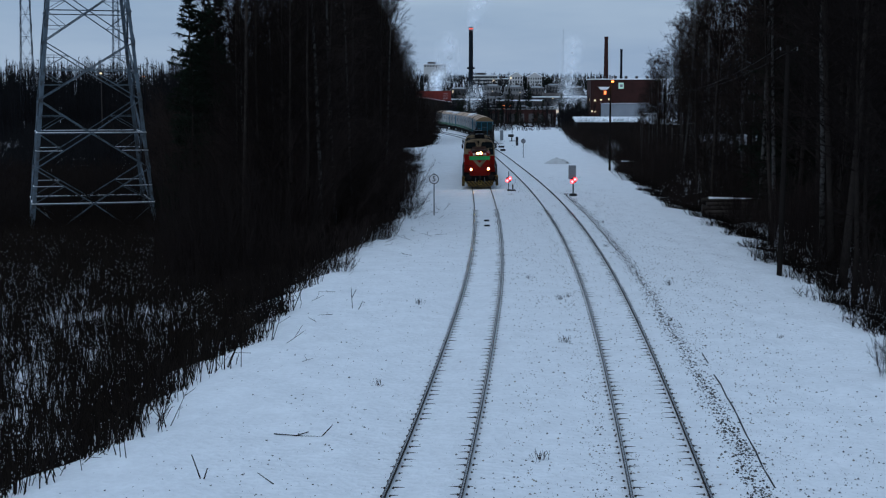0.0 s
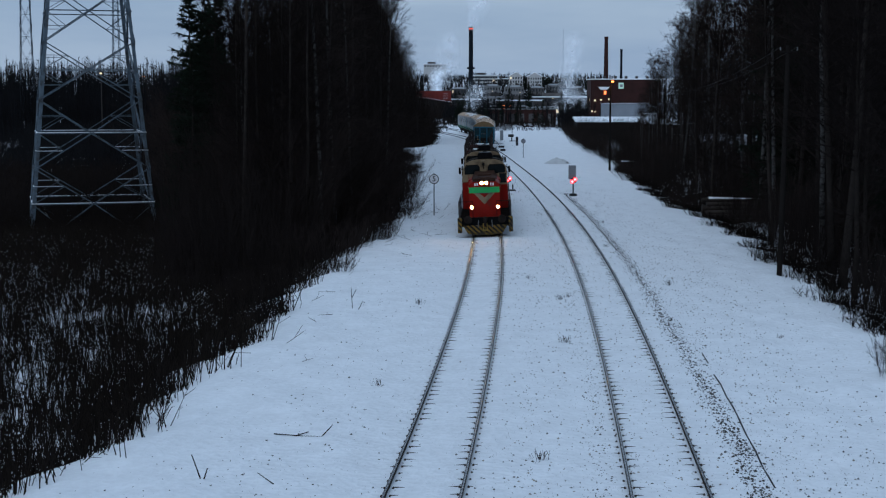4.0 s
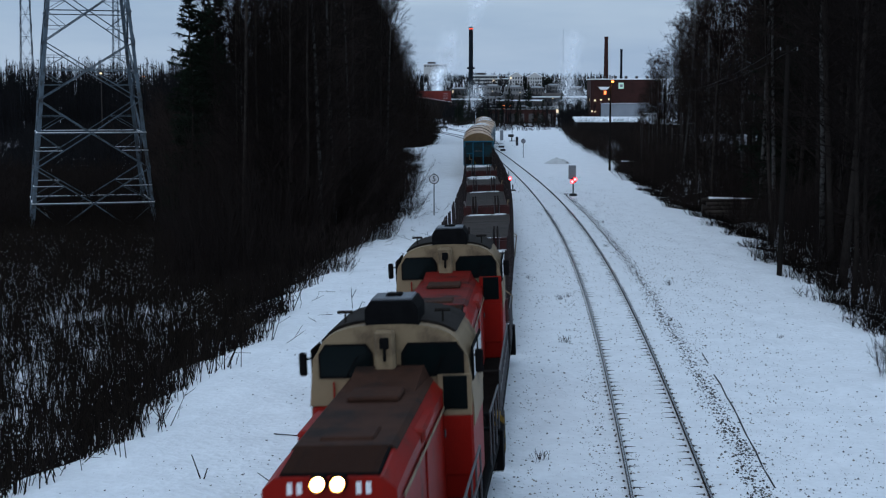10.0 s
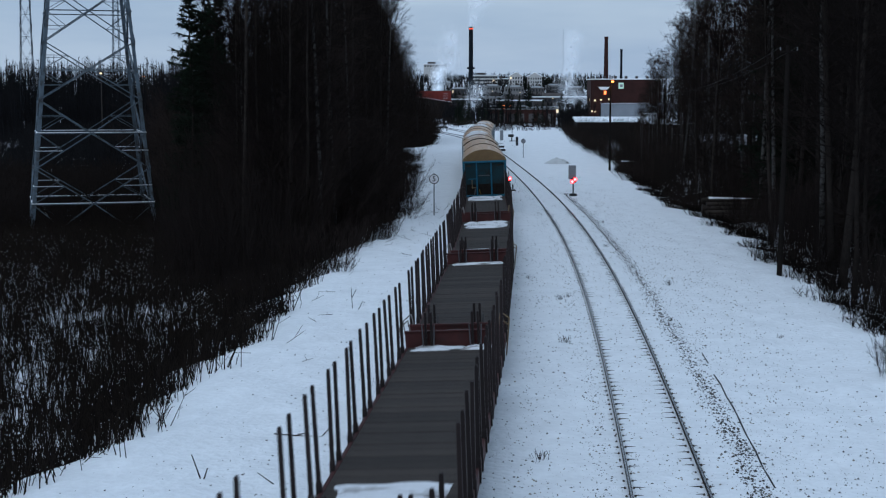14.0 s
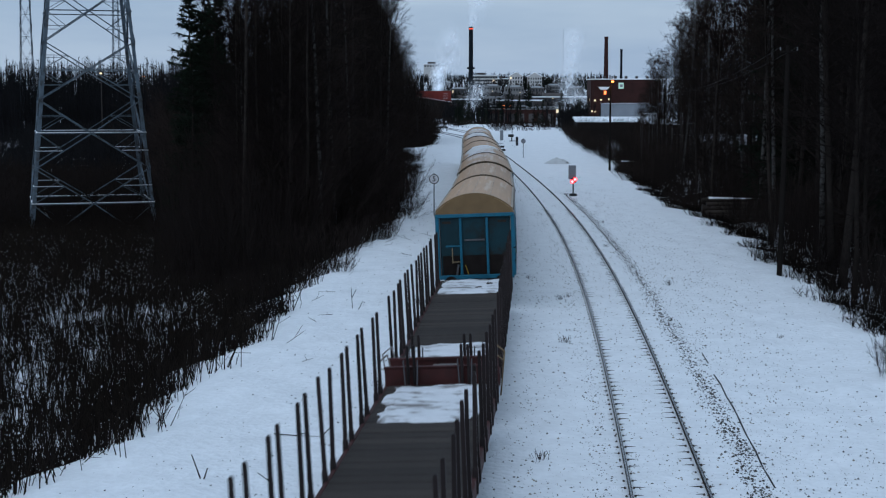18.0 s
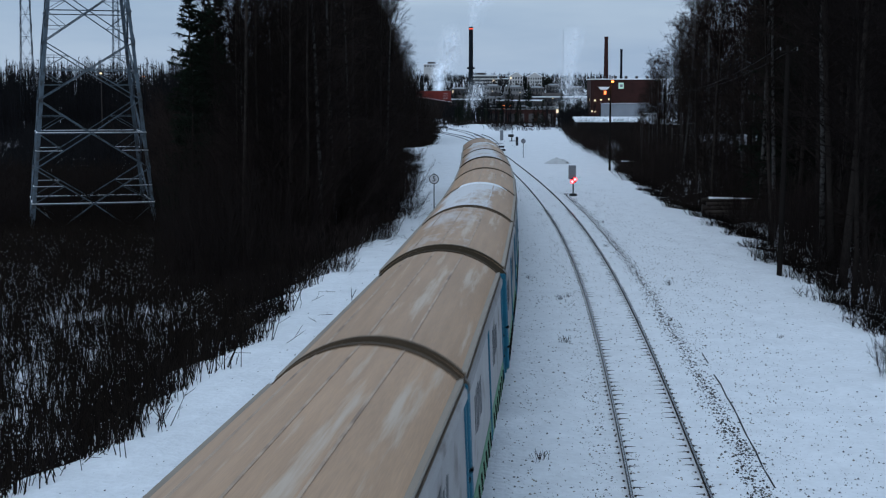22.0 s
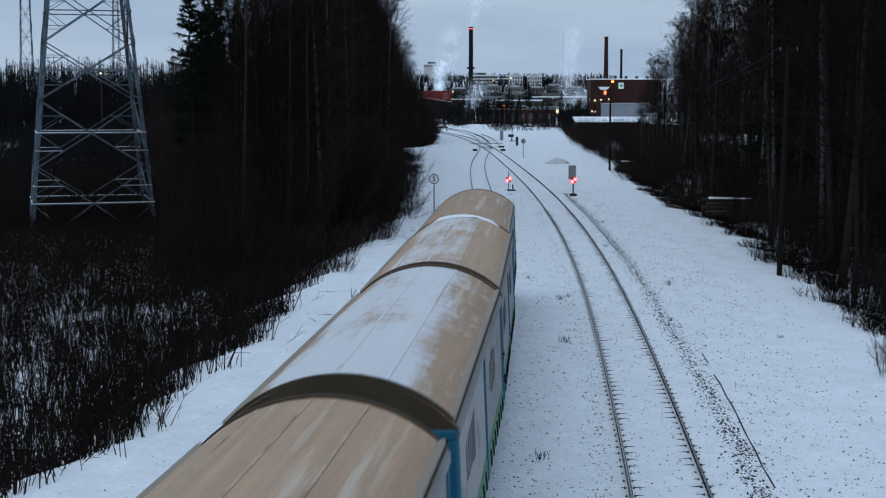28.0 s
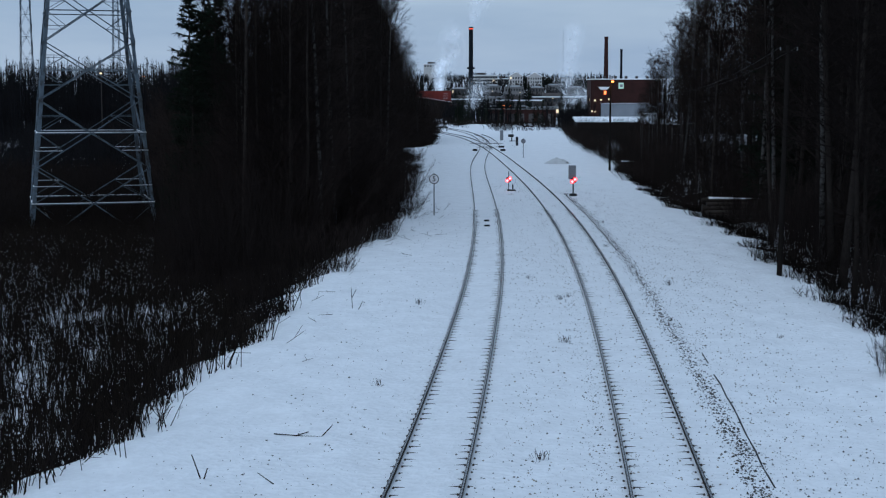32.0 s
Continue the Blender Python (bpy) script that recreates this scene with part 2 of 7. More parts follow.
def flat_sheet(name, xs, ys, material):
    X, Y = np.meshgrid(xs, ys)
    Z = ground_z(X, Y)
    n, m = len(xs), len(ys)
    me = bpy.data.meshes.new(name)
    idx = np.arange(n * m).reshape(m, n)
    faces = np.stack([idx[:-1, :-1], idx[:-1, 1:], idx[1:, 1:], idx[1:, :-1]], -1).reshape(-1, 4)
    me.from_pydata(np.stack([X, Y, Z], -1).reshape(-1, 3).tolist(), [], faces.tolist())
    me.materials.append(material)
    me.polygons.foreach_set("use_smooth", [True] * len(me.polygons))
    return new(name, me)


gx = np.concatenate([[-2500, -1500, -900, -600, -400, -260, -180, -130, -95, -70, -55], np.arange(-45, -14, 1.5), np.arange(-14, 26, 0.4), np.arange(26, 60, 2), [65, 80, 100, 130, 180, 260, 400, 600, 900, 1500, 2500]])
gy = np.concatenate([[-600, -400, -250, -150, -80, -40, -20], np.arange(0, 20, 2), np.arange(20, 130, 0.6), np.arange(130, 300, 2.0), np.arange(300, 560, 8), np.arange(560, 1600, 40), [1700, 2000, 2600, 3500, 4800]])
ground = flat_sheet("ground", gx, gy, SNOW)
tagged(ground, "fresh bluish-white snow over the railway land", "ground", kind="structure")


# ---- rails and sleepers ----
def rail_shape(line, y0, y1, off, prof=None):
    prof = prof or [(-0.07, -0.17), (0.07, -0.17), (0.07, -0.155), (0.012, -0.13), (0.012, -0.04), (0.036, -0.03), (0.036, -0.005), (0.028, 0.0), (-0.028, 0.0), (-0.036, -0.005), (-0.036, -0.03), (-0.012, -0.04), (-0.012, -0.13), (-0.07, -0.155)]
    rings = []
    y = y0
    while y <= y1:
        x, x2 = float(line(y)), float(line(y + 0.5))
        d = Vector((x2 - x, 0.5, 0)).normalized()
        nrm = Vector((d.y, -d.x, 0))
        c = Vector((x, y, 0)) + nrm * off
        lift = float(cant(y)) * off
        rings.append([c + nrm * a + Vector((0, 0, b + lift)) for a, b in prof])
        y += 2.0 if -4 < y < 150 else 4.0
    return Shape().loft(rings)


GAUGE = 1.524 + 0.07


def railway(name, line, y0, y1, label):
    t = thing(name, label, "railway track", kind="structure")
    for off in (-GAUGE / 2, GAUGE / 2):
        r = part("rail", rail_shape(line, y0, y1, off), STEEL_RAIL, t)
        part("running_surface", rail_shape(line, y0, y1, off, [(-0.022, 0.001), (0.022, 0.001), (0.018, 0.004), (-0.018, 0.004)]), RAIL_TOP, r, "narrow worn shiny rail top")
    return t


left_track = railway("track_1", TRAIN_LINE, -298, 515, "railway track with dark worn rails and snow-covered sleepers")
right_track = railway("track_2", OTHER_LINE, -298, 398, "railway track with dark worn rails and snow-covered sleepers")
railway("track_3", BRANCH_LINE, 256, 318, "distant curved railway track branching off in snow")


# ---- the road bridge that the view is taken from ----
BRIDGE_GREY = mat("bridge_concrete", (0.20, 0.195, 0.19), 0.9, vary=0.2, scale=0.6, fine=12, bump=0.3, dirt=(0.09, 0.085, 0.08), dirt_or_tone_at=0.58)
BRIDGE_STEEL = mat("bridge_rail_steel", (0.10, 0.105, 0.11), 0.6, 0.3, 0.2)
bridge = thing("road_bridge", "plain concrete road bridge over the railway", "bridge", kind="structure")
part("deck", Shape().box((1.0, -5.2, 6.28), (44.0, 11.0, 0.55), 0.04), BRIDGE_GREY, bridge)
for y in (-9.6, -6.7, -3.7, -0.8):
    part("girder", Shape().box((1.0, y, 5.75), (43.6, 0.5, 0.50), 0.03), BRIDGE_GREY, bridge)
for x in (-20.4, 22.4):
    part("abutment", Shape().box((x, -5.2, 2.2), (1.2, 11.0, 6.56), 0.05), BRIDGE_GREY, bridge)
for y in (-10.5, 0.16):
    for k in range(15):
        part("railing_post", Shape().box((-20.0 + 3.0 * k, y, 7.08), (0.06, 0.06, 1.06), 0.01), BRIDGE_STEEL, bridge)
    for z in (6.95, 7.28, 7.60):
        part("rail_bar", Shape().rod((-20.9, y, z), (22.9, y, z), 0.025, n=8), BRIDGE_STEEL, bridge)


# ---- woods: prototypes of bare trees, spruces and bushes ----
RNG = np.random.default_rng(7)


def prisms(P, Q, R0, R1, n=3):
    """Many tapered n-sided bars at once: their vertices and faces."""
    P, Q = np.asarray(P, float), np.asarray(Q, float)
    R0, R1 = np.broadcast_to(R0, len(P))[:, None], np.broadcast_to(R1, len(P))[:, None]
    d = Q - P
    d /= np.maximum(np.linalg.norm(d, axis=1, keepdims=True), 1e-6)
    ref = np.where(np.abs(d[:, 2:3]) > 0.9, [[1.0, 0, 0]], [[0, 0, 1.0]])
    u = np.cross(d, ref)
    u /= np.linalg.norm(u, axis=1, keepdims=True)
    w = np.cross(d, u)
    vs = []
    for base, r in ((P, R0), (Q, R1)):
        for i in range(n):
            a = 2 * math.pi * i / n
            vs.append(base + r * (math.cos(a) * u + math.sin(a) * w))
    V = np.stack(vs, 1)
    k = np.arange(len(P))[:, None] * 2 * n
    F = np.stack([np.concatenate([k + i, k + (i + 1) % n, k + n + (i + 1) % n, k + n + i], 1) for i in range(n)], 1)
    return V.reshape(-1, 3), F.reshape(-1, 4)


def joined(name, groups, material, smooth=False):
    """One mesh from several prisms() answers."""
    V, F, k = [], [], 0
    for v, f in groups:
        V.append(v)
        F.append(f + k)
        k += len(v)
    V, F = np.concatenate(V), np.concatenate(F)
    me = bpy.data.meshes.new(name)
    me.vertices.add(len(V))
    me.vertices.foreach_set("co", V.ravel())
    me.loops.add(F.size)
    me.loops.foreach_set("vertex_index", F.ravel().astype(np.int32))
    me.polygons.add(len(F))
    me.polygons.foreach_set("loop_start", np.arange(0, F.size, 4, dtype=np.int32))
    me.polygons.foreach_set("use_smooth", np.full(len(F), smooth))
    me.materials.append(material)
    me.update(calc_edges=True)
    return me


def unit(a):
    return a / np.maximum(np.linalg.norm(a, axis=1, keepdims=True), 1e-6)


def bare_tree(seed, height, spread, bark, low=0.3, limbs=62, twigs=8, weep=0.0):
    """Trunk and crown meshes of a leafless tree."""
    r = np.random.default_rng(seed)
    n = 9
    zs = np.linspace(0, height, n)
    bend = np.cumsum(r.normal(0, 0.014 * height / n, (n, 2)), axis=0)
    C = np.column_stack([bend, zs])
    R = 0.0060 * height * (1 - zs / height) ** 0.8 + 0.012
    R[0] *= 1.35
    trunk = Shape().loft([[Vector((c[0] + q * math.cos(a), c[1] + q * math.sin(a), c[2])) for a in np.linspace(0, 2 * math.pi, 8)[:-1]] for c, q in zip(C, R)]).mesh("trunk", bark, True)
    t = low + (1 - low) * r.random(limbs) ** 0.9
    base = np.column_stack([np.interp(t * height, zs, C[:, i]) for i in range(3)])
    az = r.random(limbs) * 2 * math.pi
    up = 0.35 + 0.9 * t + r.normal(0, 0.15, limbs)
    D = unit(np.column_stack([np.cos(az), np.sin(az), up]))
    ln = spread * (1.15 - t) ** 0.7 * (0.6 + 0.6 * r.random(limbs)) + 0.5
    rad = 0.006 + 0.0045 * ln
    g, p = [], base
    ends, dirs = [base], [D]
    for s in range(4):
        D = unit(D + r.normal(0, 0.16, D.shape) + [0, 0, 0.10 - weep * s * 0.12])
        q = p + D * (ln / 4)[:, None]
        g.append(prisms(p, q, rad * (1 - s * 0.22) + 0.004, rad * (0.78 - s * 0.22) + 0.004, 4))
        p = q
        ends.append(q)
        dirs.append(D)
    E, DD = np.stack(ends, 1), np.stack(dirs, 1)
    k = limbs * twigs
    li = np.repeat(np.arange(limbs), twigs)
    f = 0.2 + 3.8 * r.random(k)
    i0 = np.minimum(f.astype(int), 3)
    fr = (f - i0)[:, None]
    P = E[li, i0] * (1 - fr) + E[li, i0 + 1] * fr
    tl = (0.28 * ln[li] * (0.5 + r.random(k)) + 0.25)
    TD = unit(DD[li, i0] + r.normal(0, 0.55, (k, 3)) + [0, 0, 0.15 - weep])
    M = P + TD * (tl * 0.5)[:, None]
    TD2 = unit(TD + r.normal(0, 0.25, (k, 3)) + [0, 0, -weep * 0.7])
    Q = M + TD2 * (tl * 0.5)[:, None]
    g += [prisms(P, M, 0.010, 0.008), prisms(M, Q, 0.008, 0.005)]
    for rep in range(4):
        f2 = r.random((k, 1))
        S = P + (M - P) * f2 if rep % 2 else M + (Q - M) * f2
        SD = unit(TD2 + r.normal(0, 0.6, (k, 3)) + [0, 0, 0.1 - weep * 1.2])
        g.append(prisms(S, S + SD * (0.22 + 0.4 * r.random((k, 1))) * (0.6 + 0.12 * ln[li])[:, None], 0.007, 0.004))
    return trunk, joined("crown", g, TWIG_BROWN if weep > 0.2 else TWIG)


def spruce(seed, height, spread):
    r = np.random.default_rng(seed)
    trunk = joined("trunk", [prisms([[0, 0, 0]], [[0, 0, height]], 0.011 * height, 0.01, 8)], BARK, True)
    n = int(height * 11)
    t = r.random(n) ** 1.15
    z = height * (0.04 + 0.955 * t)
    az = r.random(n) * 2 * math.pi
    ln = spread * (1 - t) ** 0.85 * (0.65 + 0.5 * r.random(n)) + 0.12
    D = np.column_stack([np.cos(az), np.sin(az), -0.25 + 0.55 * t])
    P = np.column_stack([np.zeros(n), np.zeros(n), z])
    g = []
    p = P
    for s in range(3):
        q = p + unit(D + [0, 0, 0.10 * s]) * (ln / 3)[:, None]
        g.append(prisms(p, q, 0.02, 0.012))
        k = 9
        li = np.repeat(np.arange(n), k)
        S = p[li] + (q - p)[li] * r.random((n * k, 1))
        SD = unit(D[li] * 0.8 + r.normal(0, 0.55, (n * k, 3)) + [0, 0, -0.35])
        g.append(prisms(S, S + SD * ((0.16 + 0.22 * ln[li]) * (0.6 + 0.6 * r.random(n * k)))[:, None], 0.045, 0.008))
        p = q
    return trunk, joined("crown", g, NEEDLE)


def bush_mesh(seed, height, spread, stems=34, twigs=7, material=None):
    r = np.random.default_rng(seed)
    az = r.random(stems) * 2 * math.pi
    rad = spread * 0.35 * np.sqrt(r.random(stems))
    p = np.column_stack([rad * np.cos(az), rad * np.sin(az), np.full(stems, -0.3)])
    D = unit(np.column_stack([np.cos(az) * 0.28, np.sin(az) * 0.28, np.ones(stems)]) + r.normal(0, 0.14, (stems, 3)))
    ln = height * (0.45 + 0.6 * r.random(stems)) + 0.3
    g, gt, rr = [], [], 0.006 + 0.0028 * ln
    for s in range(3):
        D = unit(D + r.normal(0, 0.13, D.shape))
        q = p + D * (ln / 3)[:, None]
        g.append(prisms(p, q, rr * (1 - 0.27 * s), rr * (0.73 - 0.27 * s) + 0.001))
        k = twigs
        li = np.repeat(np.arange(stems), k)
        if s:
            S = p[li] + (q - p)[li] * r.random((stems * k, 1))
            SD = unit(D[li] + r.normal(0, 0.45, (stems * k, 3)) + [0, 0, 0.2])
            L = (0.12 + 0.16 * ln[li]) * (0.5 + r.random(stems * k))
            T = S + SD * L[:, None]
            gt.append(prisms(S, T, 0.0065, 0.0035))
            gt.append(prisms(S + (T - S) * 0.5, S + (T - S) * 0.5 + unit(SD + r.normal(0, 0.5, SD.shape)) * (L * 0.6)[:, None], 0.005, 0.003))
        p = q
    return joined("stems", g, material or TWIG_BROWN), joined("twigs", gt, material or TWIG_BROWN)


def tree_thing(name, label, meshes, category, group):
    t = thing(name, label, category, group=group)
    part("trunk", meshes[0], None, t)
    part("crown", meshes[1], None, t)
    return t


BIRCH_GROUP, SPRUCE_GROUP = "bare trees beside the railway", "spruces in the wood"
PROTO = [tree_thing("bare_tree", "tall leafless dark deciduous tree in the snowy wood", bare_tree(20 + i, h, s, BARK, lo, weep=w), "tree", BIRCH_GROUP)
         for i, (h, s, lo, w) in enumerate(((17, 3.4, 0.14, 0.0), (19, 3.0, 0.18, 0.1), (15, 3.6, 0.12, 0.0), (21, 3.2, 0.22, 0.1)))]
PROTO += [tree_thing("birch", "tall leafless birch with a pale patchy trunk", bare_tree(40 + i, h, s, BIRCH, lo, weep=0.35), "tree", BIRCH_GROUP)
          for i, (h, s, lo) in enumerate(((18, 2.6, 0.2), (16, 3.0, 0.16), (20, 2.8, 0.24)))]
FIRS = [tree_thing("spruce", "dark green spruce with drooping branches", spruce(60 + i, h, s), "tree", SPRUCE_GROUP) for i, (h, s) in enumerate(((16, 2.7), (12, 2.3), (19, 2.9)))]


PINES = [tree_thing("pine", "dark bushy pine on the town hill", spruce(66 + i, h, s), "tree", "pines over the town") for i, (h, s) in enumerate(((11, 3.6), (9, 3.2)))]


def bush_thing(meshes, name="bush", label="leafless dark brown bush at the edge of the snow", group="bushes along the railway"):
    b = thing(name, label, "bush", group=group)
    part("stem_clump", meshes[0], None, b)
    part("crown", meshes[1], None, b)
    return b


BUSHES = [bush_thing(bush_mesh(80 + i, h, s, n))
          for i, (h, s, n) in enumerate(((1.9, 1.7, 38), (2.4, 2.2, 40), (1.4, 1.5, 34), (3.6, 2.6, 44), (4.6, 3.0, 44), (2.8, 2.0, 36)))]
WILLOWS = [bush_thing(bush_mesh(95 + i, h, s, n, 12), "willow", "tall leafless willow thicket before the trees", "willows of the woods") for i, (h, s, n) in enumerate(((6.6, 4.4, 64), (5.4, 4.0, 60)))]
used = set()


def plant(proto, x, y, scale=1.0, sink=0.05, turn=None):
    """Places a copy (the prototype itself the first time)."""
    turn = RNG.random() * 360 if turn is None else turn
    lean = RNG.normal(0, 1.5, 2)
    m = pose(x, y, float(ground_z(x, y)) - sink, lean[0], lean[1], turn) @ Matrix.Scale(scale, 4)
    if proto.name not in used:
        used.add(proto.name)
        proto.matrix_basis = m
        return proto
    return copy_scaled(proto, m)


def copy_scaled(proto, m):
    made = copy_thing(proto, Matrix.Identity(4))
    made.matrix_basis = m
    return made


def scatter(n, y0, y1, where, gap, tries=40):
    """Random spots (x, y) at least gap apart; where(y) gives the span of x."""
    out = []
    for _ in range(n * tries):
        if len(out) >= n:
            break
        y = y0 + (y1 - y0) * RNG.random()
        a, b = where(y)
        if b <= a:
            continue
        x = a + (b - a) * RNG.random()
        if all((x - p) ** 2 + (y - q) ** 2 > gap * gap for p, q in out):
            out.append((x, y))
    return out


# left wood
for x, y in scatter(185, 84, 300, lambda y: (max(-(0.150 if y < 114 else 0.182) * y, float(LEFT_EDGE(y)) - 16), float(LEFT_EDGE(y)) - (3.2 if y < 232 else 10.5)), 1.7):
    plant(PROTO[RNG.choice([0, 1, 2, 3, 0, 1, 2, 3, 4, 5, 6])], x, y, (0.95 + 0.3 * RNG.random()) * (1 + max(0.0, y - 150) / 420))
for x, y in scatter(46, 112, 300, lambda y: (-0.170 * y, float(LEFT_EDGE(y)) - 11), 3.0):
    plant(FIRS[RNG.integers(0, 3)], x, y, 0.9 + 0.35 * RNG.random())
plant(FIRS[2], -17.5, 104, 0.97)
plant(FIRS[0], -18.5, 108, 0.85)
plant(FIRS[2], -17.2, 111, 1.0)
plant(FIRS[0], -17.0, 100, 0.80)
# the wood's rim, lower towards the track
for x, y in scatter(52, 244, 300, lambda y: (-13.0, -3.6), 0.9):
    tall = float(np.interp(-x, (3.4, 5.2, 7.2, 10.8, 13.0), (5.0, 13.0, 18.0, 24.0, 26.0))) * (0.80 + 0.25 * RNG.random())
    k = int(RNG.choice([0, 1, 2, 3, 4, 5, 6]))
    plant(PROTO[k], x, y, tall / (17, 19, 15, 21, 18, 16, 20)[k])
# right wood
for x, y in scatter(150, 52, 262, lambda y: (max(float(RIGHT_EDGE(y)) + 2.6, (0.157 if y < 130 or RNG.random() < 0.35 else 0.212) * y), min(0.315 * y + 1.5, float(RIGHT_EDGE(y)) + 34)), 1.9):
    plant(PROTO[RNG.choice([0, 1, 2, 3, 0, 1, 2, 3, 4, 5, 6])], x, y, (0.95 + 0.3 * RNG.random()) * (1.15 if x > 0.2 * y else 0.85))
for x, y in scatter(70, 70, 260, lambda y: (max(float(RIGHT_EDGE(y)) + 7, 0.225 * y), 0.31 * y + 2), 2.6):
    plant(FIRS[RNG.integers(0, 3)], x, y, 1.0 + 0.4 * RNG.random())
# birches at the wood's end, lower towards the works
for x, y in scatter(30, 166, 216, lambda y: (0.134 * y, 0.185 * y), 1.2):
    tall = float(np.interp(x / y, (0.134, 0.142, 0.158, 0.172), (8.5, 13.5, 18.5, 23.0))) * (0.85 + 0.2 * RNG.random())
    k = int(RNG.choice([4, 5, 6]))
    plant(PROTO[k], x, y, tall / (18, 16, 20)[k - 4])
for x, y, k, sc, turn in ((25.0, 138, 4, 1.02, 40), (25.6, 139, 6, 0.95, 110), (26.3, 137, 4, 1.05, 200), (25.6, 87.5, 6, 1.1, 10), (31.5, 150, 5, 1.2, 5), (29.8, 125, 4, 1.15, 90)):
    plant(PROTO[k], x, y, sc, 0.05, turn)

# tall willow thicket before the left wood and inside the right one
for x, y in scatter(85, 84, 215, lambda y: (-(0.150 if y < 122 else 0.178) * y, float(LEFT_EDGE(y)) - 4.4), 1.5):
    near = float(LEFT_EDGE(y)) - x
    plant(WILLOWS[RNG.integers(0, 2)], x, y, min(1.5, 0.62 + 0.11 * near) * (0.8 + 0.35 * RNG.random()))
for x, y in scatter(40, 70, 230, lambda y: (max(float(RIGHT_EDGE(y)) + 3.0, 0.13 * y), min(0.31 * y, float(RIGHT_EDGE(y)) + 16)), 2.0):
    plant(WILLOWS[RNG.integers(0, 2)], x, y, 0.55 + 0.4 * RNG.random())
# bushes along both edges
for x, y in scatter(125, 29, 300, lambda y: (float(LEFT_EDGE(y)) - 3.5, float(LEFT_EDGE(y)) - 0.35), 0.75):
    if y < 76 or (y < 128 and RNG.random() < 0.65):
        continue
    low = 130 < y < 240
    k = RNG.choice([0, 2, 0, 1]) if low else RNG.choice([1, 3, 4, 5])
    plant(BUSHES[k], x, y, (0.65 if low else 0.8) + 0.35 * RNG.random())
for x, y in scatter(12, 66, 108, lambda y: (float(LEFT_EDGE(y)) - 0.5, float(LEFT_EDGE(y)) + 0.45), 0.7):
    plant(BUSHES[RNG.choice([0, 2, 0, 1])], x, y, 0.5 + 0.4 * RNG.random())
# tall willow bushes that lean out over the snow
for x, y in scatter(36, 246, 300, lambda y: (-9.5, -3.0), 1.0):
    plant(BUSHES[RNG.choice([3, 4])], x, y, min(2.3, 1.0 + 0.24 * (-2.2 - x) + 0.3 * RNG.random()))
for x, y in scatter(9, 110, 130, lambda y: (-5.6, -3.2), 0.8):
    plant(BUSHES[RNG.choice([3, 4, 5])], x, y, 0.75 + 0.3 * RNG.random())
for x, y in scatter(84, 51, 325, lambda y: (float(RIGHT_EDGE(y)) + 0.4, float(RIGHT_EDGE(y)) + 4.0), 0.8):
    k = RNG.choice([0, 2, 1]) if y < 120 else RNG.choice([0, 1, 5])
    plant(BUSHES[k], x + (0.8 if y < 90 else 0), y, (0.5 if y < 90 else 0.7) + 0.35 * RNG.random())


def stems_field(name, n, spots, hmin, hmax, r0, material, lean=0.16, twigs=2, clump=1, spread=0.2):
    """Uncountable thin upright stems with side twigs, in clumps over a stretch of ground."""
    X, Y = spots(n // clump)
    X, Y = np.repeat(X, clump), np.repeat(Y, clump)
    n = len(X)
    if clump > 1:
        X, Y = X + RNG.normal(0, spread, n), Y + RNG.normal(0, spread, n)
    P = np.column_stack([X, Y, ground_z(X, Y) - 0.05])
    h = hmin + (hmax - hmin) * np.repeat(RNG.random(n // clump) ** 1.4, clump) * (0.6 + 0.5 * RNG.random(n))
    D = unit(np.column_stack([RNG.normal(0, lean, n), RNG.normal(0, lean, n), np.ones(n)]))
    Q = P + D * h[:, None]
    r = r0 * (0.6 + 0.8 * RNG.random(n))
    g = [prisms(P, Q, r, r * 0.4)]
    for _ in range(twigs):
        S = P + (Q - P) * (0.3 + 0.65 * RNG.random((n, 1)))
        SD = unit(D + RNG.normal(0, 0.4, (n, 3)))
        g.append(prisms(S, S + SD * (h * (0.18 + 0.22 * RNG.random(n)))[:, None], r * 0.6, r * 0.3))
    return new(name, joined(name, g, material))


def span(y0, y1, lo, hi):
    """Random spots between the lines lo(y) and hi(y)."""
    def spots(n):
        grid = np.linspace(y0, y1, 400)
        wide = np.cumsum(np.maximum(hi(grid) - lo(grid), 0.05))
        y = np.interp(RNG.random(n) * wide[-1], wide, grid)
        a, b = lo(y), hi(y)
        return a + np.maximum(b - a, 0) * RNG.random(n), y
    return spots


def patchy(spots, size, level):
    """Spots thinned out into uneven patches with open snow between."""
    def pick(n):
        x, y = spots(3 * n)
        h = np.array([noise.noise(Vector((p / size, q / (1.6 * size), 3.1))) + 0.5 * noise.noise(Vector((p / (0.35 * size), q / (0.6 * size), 8.7))) for p, q in zip(x, y)])
        order = np.argsort(-(h > level).astype(float), kind="stable")[:n]
        return x[order], y[order]
    return pick


open_left = span(26, 104, lambda y: -0.315 * y - 1, lambda y: np.minimum(LEFT_EDGE(y) - 0.5, -0.02 * y))
thick_left = span(26, 105, lambda y: -0.315 * y - 1, lambda y: np.minimum(LEFT_EDGE(y) - 1.5, -0.02 * y))
mid_left = span(66, 105, lambda y: -0.315 * y - 1, lambda y: -0.14 * y)
shaded = span(66, 104, lambda y: -0.20 * y, lambda y: LEFT_EDGE(y) - 2.2)
tagged(stems_field("dry_brush", 12500, patchy(thick_left, 1.0, -0.30), 0.45, 1.6, 0.017, REED, 0.20, 3, 6, 0.24), "dense dry brush and reeds standing in snow", "brush", kind="stuff")
